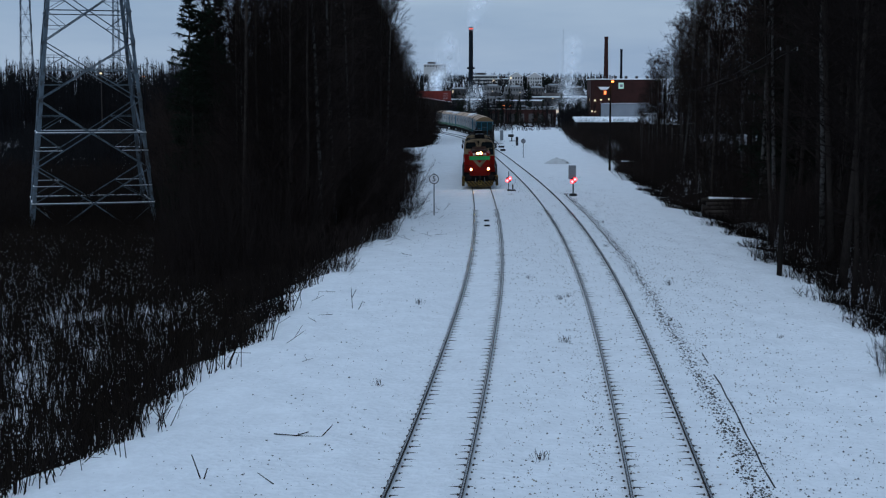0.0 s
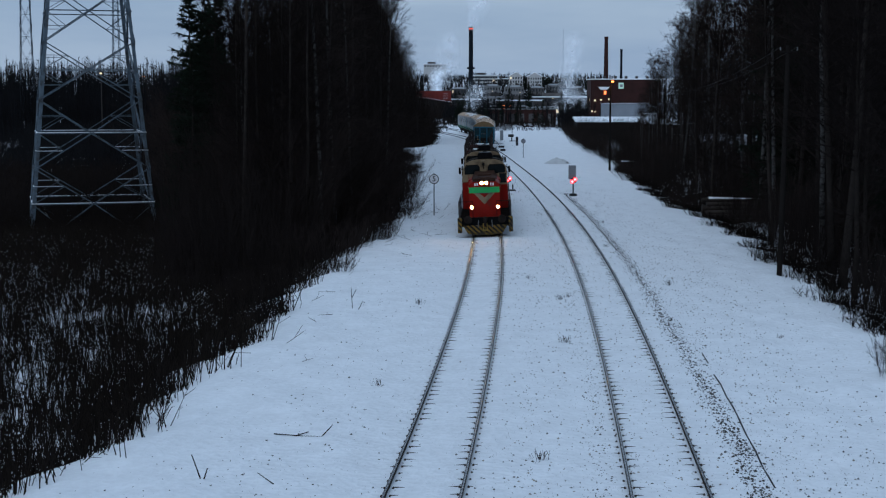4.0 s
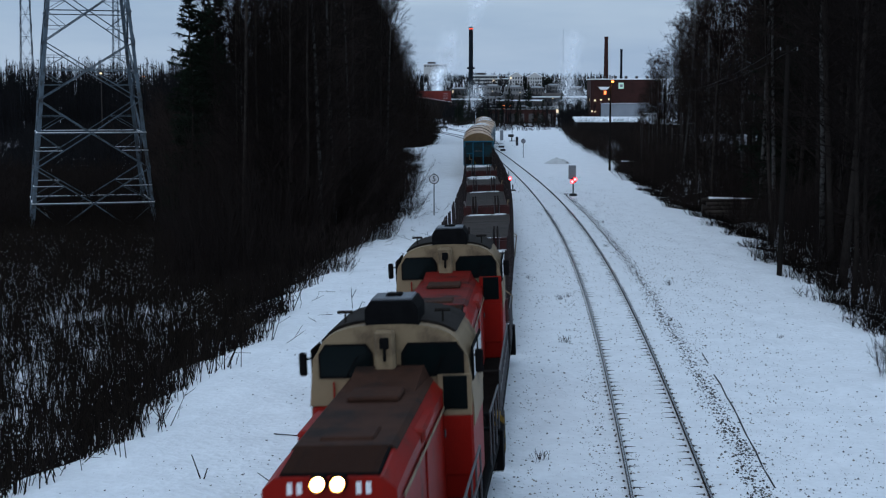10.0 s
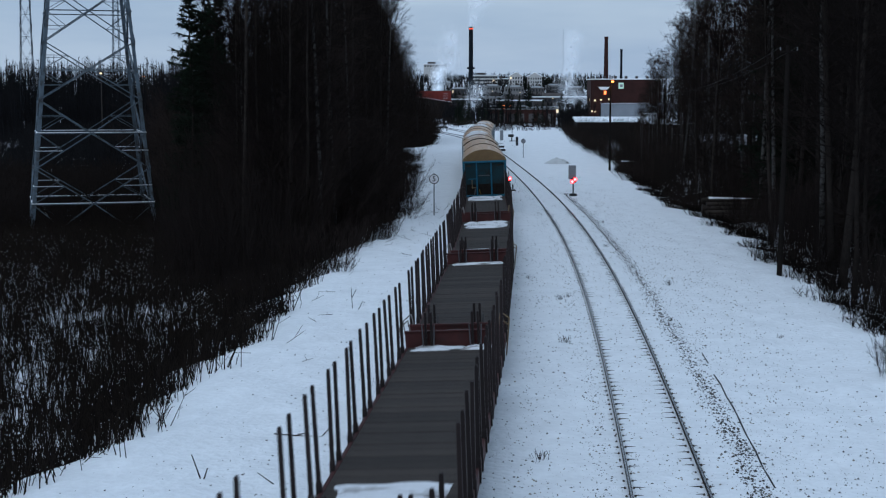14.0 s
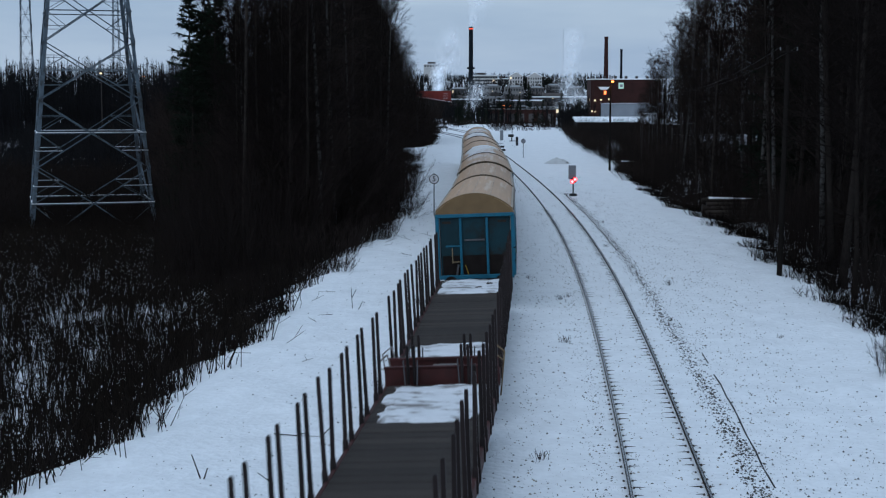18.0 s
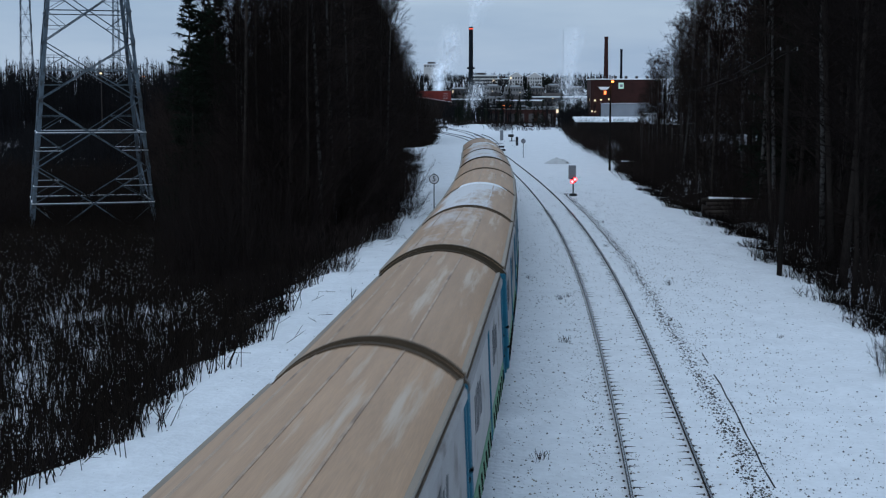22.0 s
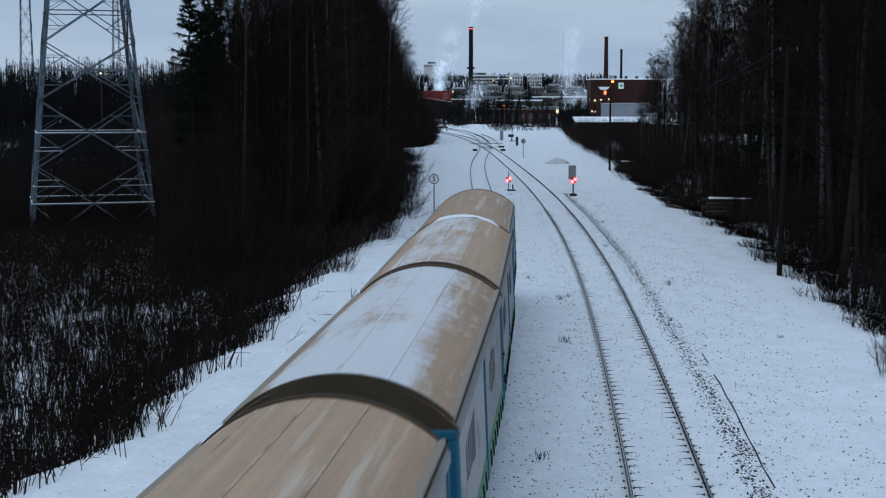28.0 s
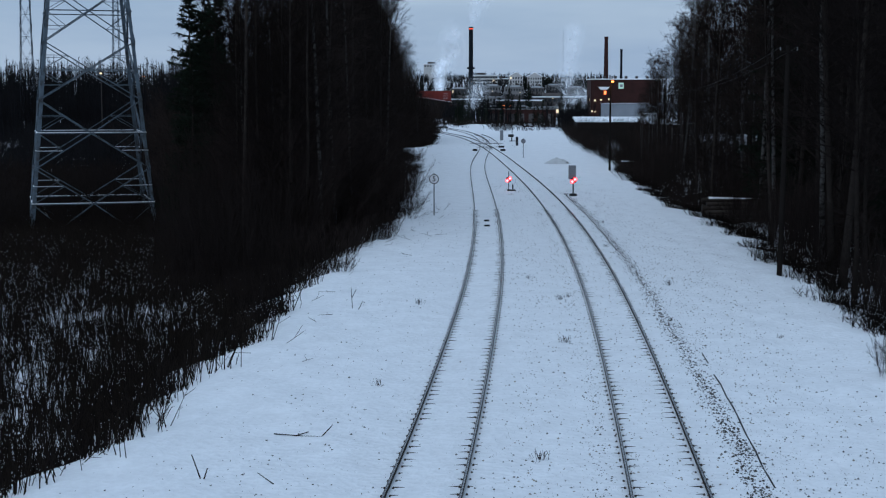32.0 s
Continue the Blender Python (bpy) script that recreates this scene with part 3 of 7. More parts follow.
tagged(stems_field("dry_brush", 6500, open_left, 0.35, 1.3, 0.017, REED, 0.20, 2, 5, 0.22), "thin dry brush scattered over the snow", "brush", kind="stuff")
tagged(stems_field("fallen_stems", 5400, span(26, 105, lambda y: -0.315 * y - 1, lambda y: np.minimum(LEFT_EDGE(y) - 1.8, -0.02 * y)), 0.4, 1.5, 0.019, REED, 2.2, 3, 3, 0.4), "bent and fallen dark stems in the brush", "brush", kind="stuff")
tagged(stems_field("dry_brush", 4000, mid_left, 0.4, 1.2, 0.018, REED, 0.34, 3, 6, 0.25), "dry brush before the pylon", "brush", kind="stuff")
tagged(stems_field("dry_brush", 1700, shaded, 0.6, 2.2, 0.016, TWIG, 0.22, 4, 7, 0.4), "dark leafless brush before the wood", "brush", kind="stuff")
close_left = span(26, 58, lambda y: -0.315 * y - 1, lambda y: LEFT_EDGE(y) - 1.2)
tagged(stems_field("dry_brush", 1500, patchy(close_left, 0.6, -0.25), 0.4, 1.35, 0.016, REED, 0.20, 3, 6, 0.2), "dense dark dry brush close to the bridge", "brush", kind="stuff")
beside = span(30, 110, lambda y: LEFT_EDGE(y) - 2, lambda y: LEFT_EDGE(y) - 0.3)
tagged(stems_field("bank_brush", 900, beside, 0.4, 1.6, 0.012, TWIG, 0.42, 3, 8, 0.25), "dark leafless brush along the embankment", "brush", kind="stuff")
behind = span(109, 165, lambda y: -0.33 * y - 2, lambda y: -0.16 * y)
tagged(stems_field("thicket", 13000, behind, 1.0, 3.3, 0.026, TWIG, 0.25, 3, 5, 0.5), "dark thicket behind the pylon", "thicket", kind="stuff")
beyond = span(160, 345, lambda y: -0.33 * y - 2, lambda y: -0.17 * y)


def clearing(n):
    """Spots beyond the pylon, but for a snowy clearing at the far side."""
    x, y = beyond(n)
    open_ = (x < -0.284 * y) & (y > 235) & (y < 300)
    return np.where(open_, x + 0.06 * y, x), y


tagged(stems_field("far_brush", 16000, clearing, 1.0, 5.2, 0.035, FAR_TWIG, 0.28, 3, 6, 0.7), "dark distant brush beyond the pylon", "brush", kind="stuff")
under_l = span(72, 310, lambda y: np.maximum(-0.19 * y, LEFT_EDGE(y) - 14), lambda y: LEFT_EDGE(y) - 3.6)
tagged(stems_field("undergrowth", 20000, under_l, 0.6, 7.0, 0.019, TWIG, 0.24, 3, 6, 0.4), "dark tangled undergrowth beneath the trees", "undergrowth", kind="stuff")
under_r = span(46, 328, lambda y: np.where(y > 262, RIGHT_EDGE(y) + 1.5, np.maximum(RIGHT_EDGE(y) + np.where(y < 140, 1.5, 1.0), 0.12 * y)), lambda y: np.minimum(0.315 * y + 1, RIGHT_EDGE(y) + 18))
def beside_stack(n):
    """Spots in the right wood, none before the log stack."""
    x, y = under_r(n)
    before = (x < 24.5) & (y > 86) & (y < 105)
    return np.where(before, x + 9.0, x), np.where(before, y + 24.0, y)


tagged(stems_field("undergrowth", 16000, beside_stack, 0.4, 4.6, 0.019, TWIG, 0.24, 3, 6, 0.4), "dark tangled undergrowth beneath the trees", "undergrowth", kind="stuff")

rim = span(33, 132, lambda y: LEFT_EDGE(y) - 3.2, lambda y: LEFT_EDGE(y) - 0.3)
tagged(stems_field("rim_stems", 2000, patchy(rim, 1.2, 0.0), 0.4, 1.9, 0.016, TWIG, 0.20, 3, 6, 0.25), "upright dark stems along the wood's snowy rim", "brush", kind="stuff")
foot = span(103.5, 111.0, lambda y: y * 0 - 34, lambda y: y * 0 - 18)
tagged(stems_field("pylon_brush", 3200, foot, 0.7, 1.9, 0.016, TWIG, 0.3, 3, 6, 0.3), "dark brush round the foot of the pylon", "brush", kind="stuff")
verge = span(48, 170, lambda y: RIGHT_EDGE(y) + 0.6, lambda y: RIGHT_EDGE(y) + 2.8)
tagged(stems_field("verge_brush", 9500, verge, 0.12, 0.75, 0.014, TWIG, 0.6, 4, 9, 0.2), "low tangled brush along the edge of the wood", "brush", kind="stuff")


fine_left = span(27, 112, lambda y: -0.315 * y - 1, lambda y: np.minimum(LEFT_EDGE(y) - 0.6, -0.03 * y))
tagged(stems_field("dry_grass", 5000, fine_left, 0.3, 1.2, 0.006, REED, 0.3, 0), "thin dry grass standing through the snow", "dry grass", kind="stuff")


def far_wood(name, spots, hmin, hmax, label, bulk=1.0, limbs=16):
    """Distant bare woods as one mass of thin trunks and branches."""
    n = len(spots[0])
    X, Y = spots
    P = np.column_stack([X, Y, ground_z(X, Y) - 0.3])
    h = hmin + (hmax - hmin) * RNG.random(n)
    Q = P + np.column_stack([RNG.normal(0, 0.4, n), RNG.normal(0, 0.4, n), h])
    g = [prisms(P, Q, 0.11 * bulk, 0.02 * bulk, 4)]
    for _ in range(limbs):
        f = 0.12 + 0.86 * RNG.random((n, 1)) ** 0.8
        S = P + (Q - P) * f
        D = unit(np.column_stack([RNG.normal(0, 0.6, n), RNG.normal(0, 0.6, n), 0.55 + 0.5 * RNG.random(n)]))
        L = (2.4 * (1.08 - f[:, 0]) ** 0.7 + 0.3) * (0.5 + 0.6 * RNG.random(n))
        T = S + D * L[:, None]
        g.append(prisms(S, T, 0.034 * bulk, 0.012 * bulk))
        for _ in range(2):
            U = S + (T - S) * (0.3 + 0.6 * RNG.random((n, 1)))
            g.append(prisms(U, U + unit(D + RNG.normal(0, 0.5, (n, 3))) * (0.55 * L)[:, None], 0.022 * bulk, 0.010 * bulk))
    return tagged(new(name, joined(name, g, FAR_TWIG)), label, "woods", kind="stuff")


yy = 300 + 150 * RNG.random(1500)
far_wood("far_woods", (-0.33 * yy + 0.19 * yy * RNG.random(1500), yy), 13.6, 18.4, "distant dark leafless woods", 1.35, 16)
zz = 480 + 160 * RNG.random(700)
far_wood("far_woods", (-0.34 * zz + 0.25 * zz * RNG.random(700), zz), 12, 18, "dark leafless woods on the horizon", 2.0, 12)


# ---- lattice power pylon ----
def lattice(name, label, m, widths, levels, top, leg, brace, fine, group, detail=False):
    """A four-legged tower: leg nodes and face-middle nodes alternate along levels; widths = (at 0, taper per metre)."""
    T = thing(name, label, "pylon", m, group)

    def corner(i, z):
        h = (widths[0] - widths[1] * z) / 2
        return Vector(((-h, h, h, -h)[i], (-h, -h, h, h)[i], z))

    for i in range(4):
        sx, sy = (-1, 1, 1, -1)[i], (-1, -1, 1, 1)[i]
        prof = [(0, 0), (-leg, 0), (-leg, 0.05), (-0.05, 0.05), (-0.05, leg), (0, leg)]
        part("leg", Shape().loft([[corner(i, z) + Vector((sx * a, -sy * b, 0)) for a, b in prof] for z in (levels[0] - 0.3, top)]), GALV, T)

    def member(name, p, q, w):
        """An angle-iron bar."""
        part(name, Shape().bar(p, q, w, w * 0.55), GALV, T)

    for i in range(4):
        j = (i + 1) % 4
        for k in range(len(levels) - 1):
            za, zb = levels[k], levels[k + 1]
            leg_first = k % 2 == 0
            zl, zm = (za, zb) if leg_first else (zb, za)
            mid = (corner(i, zm) + corner(j, zm)) / 2
            for c in (i, j):
                member("diagonal", corner(c, zl), mid, brace)
                h = (corner(c, zl) + mid) / 2
                member("strut", corner(c, h.z), h, fine)
                if detail:
                    member("strut", corner(c, zm), h, fine)
                    if h.z < 5:
                        up = Vector((0, 0, fine * 0.45))
                        part("snow_cap", Shape().bar(corner(c, h.z) + up, h + up, fine * 0.8, 0.03), SNOW_CLUMP, T, "strip of snow on the strut")
            if leg_first:
                member("crossbar", corner(i, zm), corner(j, zm), brace)
                if detail and zm < 7:
                    up = Vector((0, 0, brace * 0.42))
                    part("snow_cap", Shape().bar(corner(i, zm) + up, corner(j, zm) + up, brace * 0.7, 0.05), SNOW_CLUMP, T, "strip of snow on the bar")
    if detail:
        for i in range(4):
            c = corner(i, levels[0])
            part("footing", Shape().box(c, (0.7, 0.7, 0.7), 0.05), STONE, T)
    return T


LV = (-3.0, 0.36, 2.87, 5.42, 7.80, 10.01, 12.02, 14.23, 16.2, 18.1, 19.9, 21.6, 23.2, 24.6, 26.0)
lattice("power_pylon", "tall grey galvanised lattice power pylon among brush", pose(-26.4, 110.5, 0.0, 0, 0, 16.4), (8.63, 0.187), LV, 26.5, 0.25, 0.14, 0.075, "power pylons", True)
LV2 = tuple(-1.5 + 2.6 * k for k in range(18))
lattice("power_pylon", "slim distant lattice power pylon above the woods", pose(-97.9, 350, 0, 0, 0, 10), (3.6, 0.045), LV2, 42, 0.16, 0.10, 0.05, "power pylons")
lattice("power_pylon", "slim distant lattice power pylon above the woods", pose(-107.5, 490, 0, 0, 0, 25), (3.2, 0.04), LV2, 42, 0.16, 0.10, 0.05, "power pylons")


# ---- the train: path and speed ----
NOSE = Line([(0, 130.3), (8, 40.4), (12, -5.1), (17, -62.6), (20, -98.0), (25.5, -164.0), (31, -230.0), (32, -242.0)])  # where the train's nose is, by seconds
TY = np.arange(-300, 518, 0.5)
TX = TRAIN_LINE(TY)
TS = np.concatenate([[0], np.cumsum(np.hypot(np.diff(TY), np.diff(TX)))])
S0 = float(np.interp(0.0, TY, TS))


def on_track(s):
    """The point s metres along the line, counted from below the camera."""
    y = float(np.interp(s + S0, TS, TY))
    return Vector((float(TRAIN_LINE(y)), y, 0))


def ride(vehicle, behind, base, yaw=0.0):
    """Keys a vehicle whose middle runs that many metres behind the train's nose; base: half the distance of its bogies."""
    rows = []
    for k in range(0, 65):
        t = k * 0.5
        s = float(NOSE(t)) + behind
        a, b = on_track(s - base), on_track(s + base)
        d = b - a
        rows.append((t, Matrix.Translation((a + b) / 2) @ pose(0, 0, 0, 0, -math.degrees(math.atan(float(cant((a.y + b.y) / 2)))), yaw - math.degrees(math.atan2(d.x, d.y))) @ Matrix.Translation((0.02 * yaw * base, 0, 0))))
    walk(vehicle, rows)


RED = mat("red_paint", (0.22, 0.0065, 0.003), 0.45, vary=0.2, scale=1.5, dirt=(0.085, 0.02, 0.014), dirt_or_tone_at=0.55, spec=0.12)
CREAM = mat("cream_paint", (0.235, 0.172, 0.105), 0.5, vary=0.12, scale=1.5, dirt=(0.11, 0.078, 0.05), dirt_or_tone_at=0.52, spec=0.10)
RED_DUSTY = mat("dusty_red_paint", (0.14, 0.011, 0.008), 0.6, vary=0.35, scale=1.5, dirt=(0.035, 0.012, 0.010), dirt_or_tone_at=0.50, spec=0.08)
# soot brown, its colour warmed further for the headlamps' glow
HOOD_GREY = mat("sooty_hood_top", (0.046, 0.022, 0.015), 0.7, vary=0.35, scale=2, dirt=(0.020, 0.014, 0.012), dirt_or_tone_at=0.5, spec=0.06)
ROOF_DARK = mat("sooty_roof", (0.022, 0.019, 0.017), 0.8, vary=0.4, scale=2, spec=0.05, dirt=(0.010, 0.008, 0.007), dirt_or_tone_at=0.56)
BLACK = mat("black_paint", (0.006, 0.006, 0.0065), 0.7, vary=0.3, spec=0.02)
GREEN = mat("green_paint", (0.02, 0.33, 0.085), 0.45, vary=0.1, scale=1.5)
GLASS = mat("dark_glass", (0.003, 0.006, 0.0065), 0.06, vary=0.1, bump=0, spec=0.10)
GRIME = mat("undercarriage_grime", (0.016, 0.013, 0.012), 0.85, vary=0.4, scale=3, spec=0.02)
HANDRAIL = mat("grey_handrail", (0.09, 0.09, 0.095), 0.5, 0.3, 0.2)
# lid colour holds the bluish sky reflection of the roof unit's top
LID_SKY_GREY = mat("bluish_grey_lid", (0.085, 0.095, 0.11), 0.45, 0.1, 0.2, 2, spec=0.4)
STAKE = mat("stake_steel", (0.020, 0.014, 0.014), 0.6, 0.3, 0.3, 3, random=0.3)
WAGON_RED = mat("oxide_red_paint", (0.048, 0.012, 0.011), 0.65, vary=0.3, scale=2, dirt=(0.025, 0.012, 0.011), dirt_or_tone_at=0.55)
DECK = mat("deck_planks", (0.036, 0.028, 0.024), 0.85, vary=0.3, scale=2, fine=30, stretch=(1, 4, 1), random=0.3, dirt=(0.060, 0.048, 0.040), dirt_or_tone_at=0.58)
OCHRE = mat("ochre_paint", (0.20, 0.13, 0.02), 0.6, vary=0.3)
TEAL = mat("teal_paint", (0.008, 0.105, 0.165), 0.5, vary=0.2, scale=2, dirt=(0.02, 0.05, 0.06), dirt_or_tone_at=0.62)
TEAL_DARK = mat("dirty_teal_panel", (0.003, 0.027, 0.036), 0.65, vary=0.3, scale=1.5, dirt=(0.008, 0.011, 0.011), dirt_or_tone_at=0.50)
def tan_roof(name, frost):
    """Tan roof sheet, streaked along the wagon, under more or less blown snow. Its pale streaks also paint in a broad
    sheen.
    """
    m = mat(name, (0.425, 0.272, 0.172), 0.55, vary=0.16, scale=1.2, fine=14, bump=0.05, dirt=(0.57, 0.45, 0.35), dirt_or_tone_at=0.55, stretch=(4.0, 0.18, 4.0), random=0.10)
    if not frost:
        return m
    nt = m.node_tree
    p = nt.nodes["Principled BSDF"]
    src = p.inputs["Base Color"].links[0].from_socket
    co = nt.nodes.new("ShaderNodeTexCoord")
    oi = nt.nodes.new("ShaderNodeObjectInfo")
    sh = nt.nodes.new("ShaderNodeVectorMath")
    sh.operation = "ADD"
    mul = nt.nodes.new("ShaderNodeMath")
    mul.operation = "MULTIPLY"
    mul.inputs[1].default_value = 37.0
    nt.links.new(oi.outputs["Random"], mul.inputs[0])
    nt.links.new(co.outputs["Object"], sh.inputs[0])
    nt.links.new(mul.outputs[0], sh.inputs[1])
    total = None
    for scale, stretch, amount in ((1.0, (0.5, 0.16, 0.0), 1.0), (1.0, (4.0, 0.5, 0.0), 0.45), (1.0, (14.0, 2.0, 2.0), 0.22), (1.0, (0.2, 1.9, 0.0), 0.30)):
        mp = nt.nodes.new("ShaderNodeMapping")
        mp.inputs["Scale"].default_value = stretch
        n = nt.nodes.new("ShaderNodeTexNoise")
        n.inputs["Scale"].default_value, n.inputs["Detail"].default_value = scale, 4
        nt.links.new(sh.outputs[0], mp.inputs["Vector"])
        nt.links.new(mp.outputs["Vector"], n.inputs["Vector"])
        ma = nt.nodes.new("ShaderNodeMath")
        ma.operation = "MULTIPLY_ADD"
        ma.inputs[1].default_value = amount
        nt.links.new(n.outputs["Fac"], ma.inputs[0])
        if total is None:
            ma.inputs[2].default_value = 0.0
        else:
            nt.links.new(total, ma.inputs[2])
        total = ma.outputs[0]
    sp = nt.nodes.new("ShaderNodeSeparateXYZ")
    nt.links.new(co.outputs["Object"], sp.inputs[0])
    ab = nt.nodes.new("ShaderNodeMath")
    ab.operation = "ABSOLUTE"
    lee = nt.nodes.new("ShaderNodeMath")
    lee.operation = "ADD"
    lee.inputs[1].default_value = 0.15
    nt.links.new(sp.outputs["X"], lee.inputs[0])
    nt.links.new(lee.outputs[0], ab.inputs[0])
    fx = nt.nodes.new("ShaderNodeMapRange")
    for i, v in ((1, 0.75), (2, 1.25), (3, 0.0), (4, 0.42)):
        fx.inputs[i].default_value = v
    nt.links.new(ab.outputs[0], fx.inputs[0])
    sb = nt.nodes.new("ShaderNodeMath")
    sb.operation = "SUBTRACT"
    nt.links.new(total, sb.inputs[0])
    nt.links.new(fx.outputs[0], sb.inputs[1])
    rg = nt.nodes.new("ShaderNodeMapRange")
    lo = (0, 0.99, 0.72, 0.66, 0.86)[frost]
    for i, v in ((1, lo), (2, lo + 0.26), (3, 0.0), (4, (0, 0.55, 0.82, 0.84, 0.78)[frost])):
        rg.inputs[i].default_value = v
    nt.links.new(sb.outputs[0], rg.inputs[0])
    mx = nt.nodes.new("ShaderNodeMixRGB")
    nt.links.new(rg.outputs[0], mx.inputs[0])
    nt.links.new(src, mx.inputs[1])
    mx.inputs[2].default_value = (0.72, 0.74, 0.77, 1)
    nt.links.new(mx.outputs[0], p.inputs["Base Color"])
    return m


SEAM = mat("worn_seam", (0.44, 0.32, 0.235), 0.6, vary=0.3, scale=1.5, dirt=(0.26, 0.18, 0.13), dirt_or_tone_at=0.5)
TAN_KINDS = [tan_roof("tan_roof_sheet", 0), tan_roof("frosted_tan_roof", 1), tan_roof("snowy_tan_roof", 2), tan_roof("snow_covered_tan_roof", 3), tan_roof("snow_streaked_tan_roof", 4)]
# lip colour darkened for the shade in wide gaps between wagons
END_SHADED = mat("dark_roof_lip", (0.050, 0.035, 0.020), 0.7, vary=0.3, scale=2)
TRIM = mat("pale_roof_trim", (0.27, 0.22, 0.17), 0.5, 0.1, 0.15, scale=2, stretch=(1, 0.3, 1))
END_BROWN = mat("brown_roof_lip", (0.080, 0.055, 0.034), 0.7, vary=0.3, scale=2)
TAN_END = mat("ochre_roof_end", (0.165, 0.102, 0.048), 0.6, vary=0.2, scale=2)
SIDE_WHITE = mat("grey_white_side", (0.27, 0.255, 0.25), 0.55, vary=0.15, scale=1.5, dirt=(0.15, 0.13, 0.12), dirt_or_tone_at=0.55, random=0.25)
SIDE_GREEN = mat("pale_green_side", (0.085, 0.20, 0.115), 0.6, vary=0.2, scale=1.5, dirt=(0.08, 0.15, 0.12), dirt_or_tone_at=0.58)
MARKING = mat("dark_marking", (0.06, 0.06, 0.065), 0.6, vary=0.3)
# amber glow that stands in for the glare round the headlamps
HALO_AMBER = glow("amber_reflector", (1.0, 0.42, 0.08), 6.0)
LAMP_OFF = mat("unlit_lamp_glass", (0.25, 0.25, 0.24), 0.15, vary=0.1, bump=0)


def hazard_material():
    """Yellow and black slanted warning stripes, dirty."""
    m = mat("hazard_stripes", (0.15, 0.086, 0.010), 0.6, vary=0.35, scale=3, dirt=(0.022, 0.017, 0.011), dirt_or_tone_at=0.50)
    nt = m.node_tree
    p = nt.nodes["Principled BSDF"]
    src = p.inputs["Base Color"].links[0].from_socket
    co = nt.nodes.new("ShaderNodeTexCoord")
    mp = nt.nodes.new("ShaderNodeMapping")
    mp.inputs["Rotation"].default_value = (0, radians(45), 0)
    w = nt.nodes.new("ShaderNodeTexWave")
    w.inputs["Scale"].default_value, w.inputs["Distortion"].default_value = 1.5, 0.2
    r = nt.nodes.new("ShaderNodeMapRange")
    r.inputs[1].default_value, r.inputs[2].default_value = 0.45, 0.52
    mx = nt.nodes.new("ShaderNodeMixRGB")
    mx.inputs[1].default_value = (0.006, 0.0055, 0.005, 1)
    nt.links.new(co.outputs["Object"], mp.inputs["Vector"])
    nt.links.new(mp.outputs["Vector"], w.inputs["Vector"])
    nt.links.new(w.outputs["Fac"], r.inputs[0])
    nt.links.new(r.outputs[0], mx.inputs[0])
    nt.links.new(src, mx.inputs[2])
    nt.links.new(mx.outputs[0], p.inputs["Base Color"])
    return m


HAZARD = hazard_material()


def plate(pts, y0, y1):
    """A flat plate across the vehicle: outline of (x, z) points, from y0 to y1."""
    return Shape().loft([[Vector((x, y0, z)) for x, z in pts], [Vector((x, y1, z)) for x, z in pts]])


def bogie(parent, y, r=0.46, axles=(-0.9, 0.9)):
    f = Shape()
    for sx in (-1, 1):
        f.box((sx * 1.0, y, 0.55), (0.12, abs(axles[1] - axles[0]) + 0.7, 0.28), 0.03)
    f.box((0, y, 0.6), (2.0, 0.4, 0.2), 0.03)
    b = part("bogie", f, GRIME, parent)
    for a in axles:
        w = Shape().rod((-1.0, 0, 0), (1.0, 0, 0), 0.08, n=8)
        for sx in (-1, 1):
            w.rod((sx * 0.72, 0, 0), (sx * 0.86, 0, 0), r, n=20).box((sx * 0.87, 0, 0), (0.03, r * 1.2, 0.12), 0.01)
        part("wheelset", w, GRIME, b).location = (0, y + a, r)
    return b


def buffers(parent, y, out):
    for sx in (-1, 1):
        s = Shape().rod((sx * 0.98, y, 0.98), (sx * 0.98, y + out * 0.45, 0.98), 0.11, n=12)
        s.rod((sx * 0.98, y + out * 0.45, 0.98), (sx * 0.98, y + out * 0.52, 0.98), 0.24, 0.22, n=18)
        part("buffer", s, GRIME, parent)
    part("coupler", Shape().box((0, y + out * 0.2, 0.95), (0.25, 0.5, 0.3), 0.05).box((0, y + out * 0.42, 0.80), (0.14, 0.14, 0.5), 0.03), GRIME, parent)


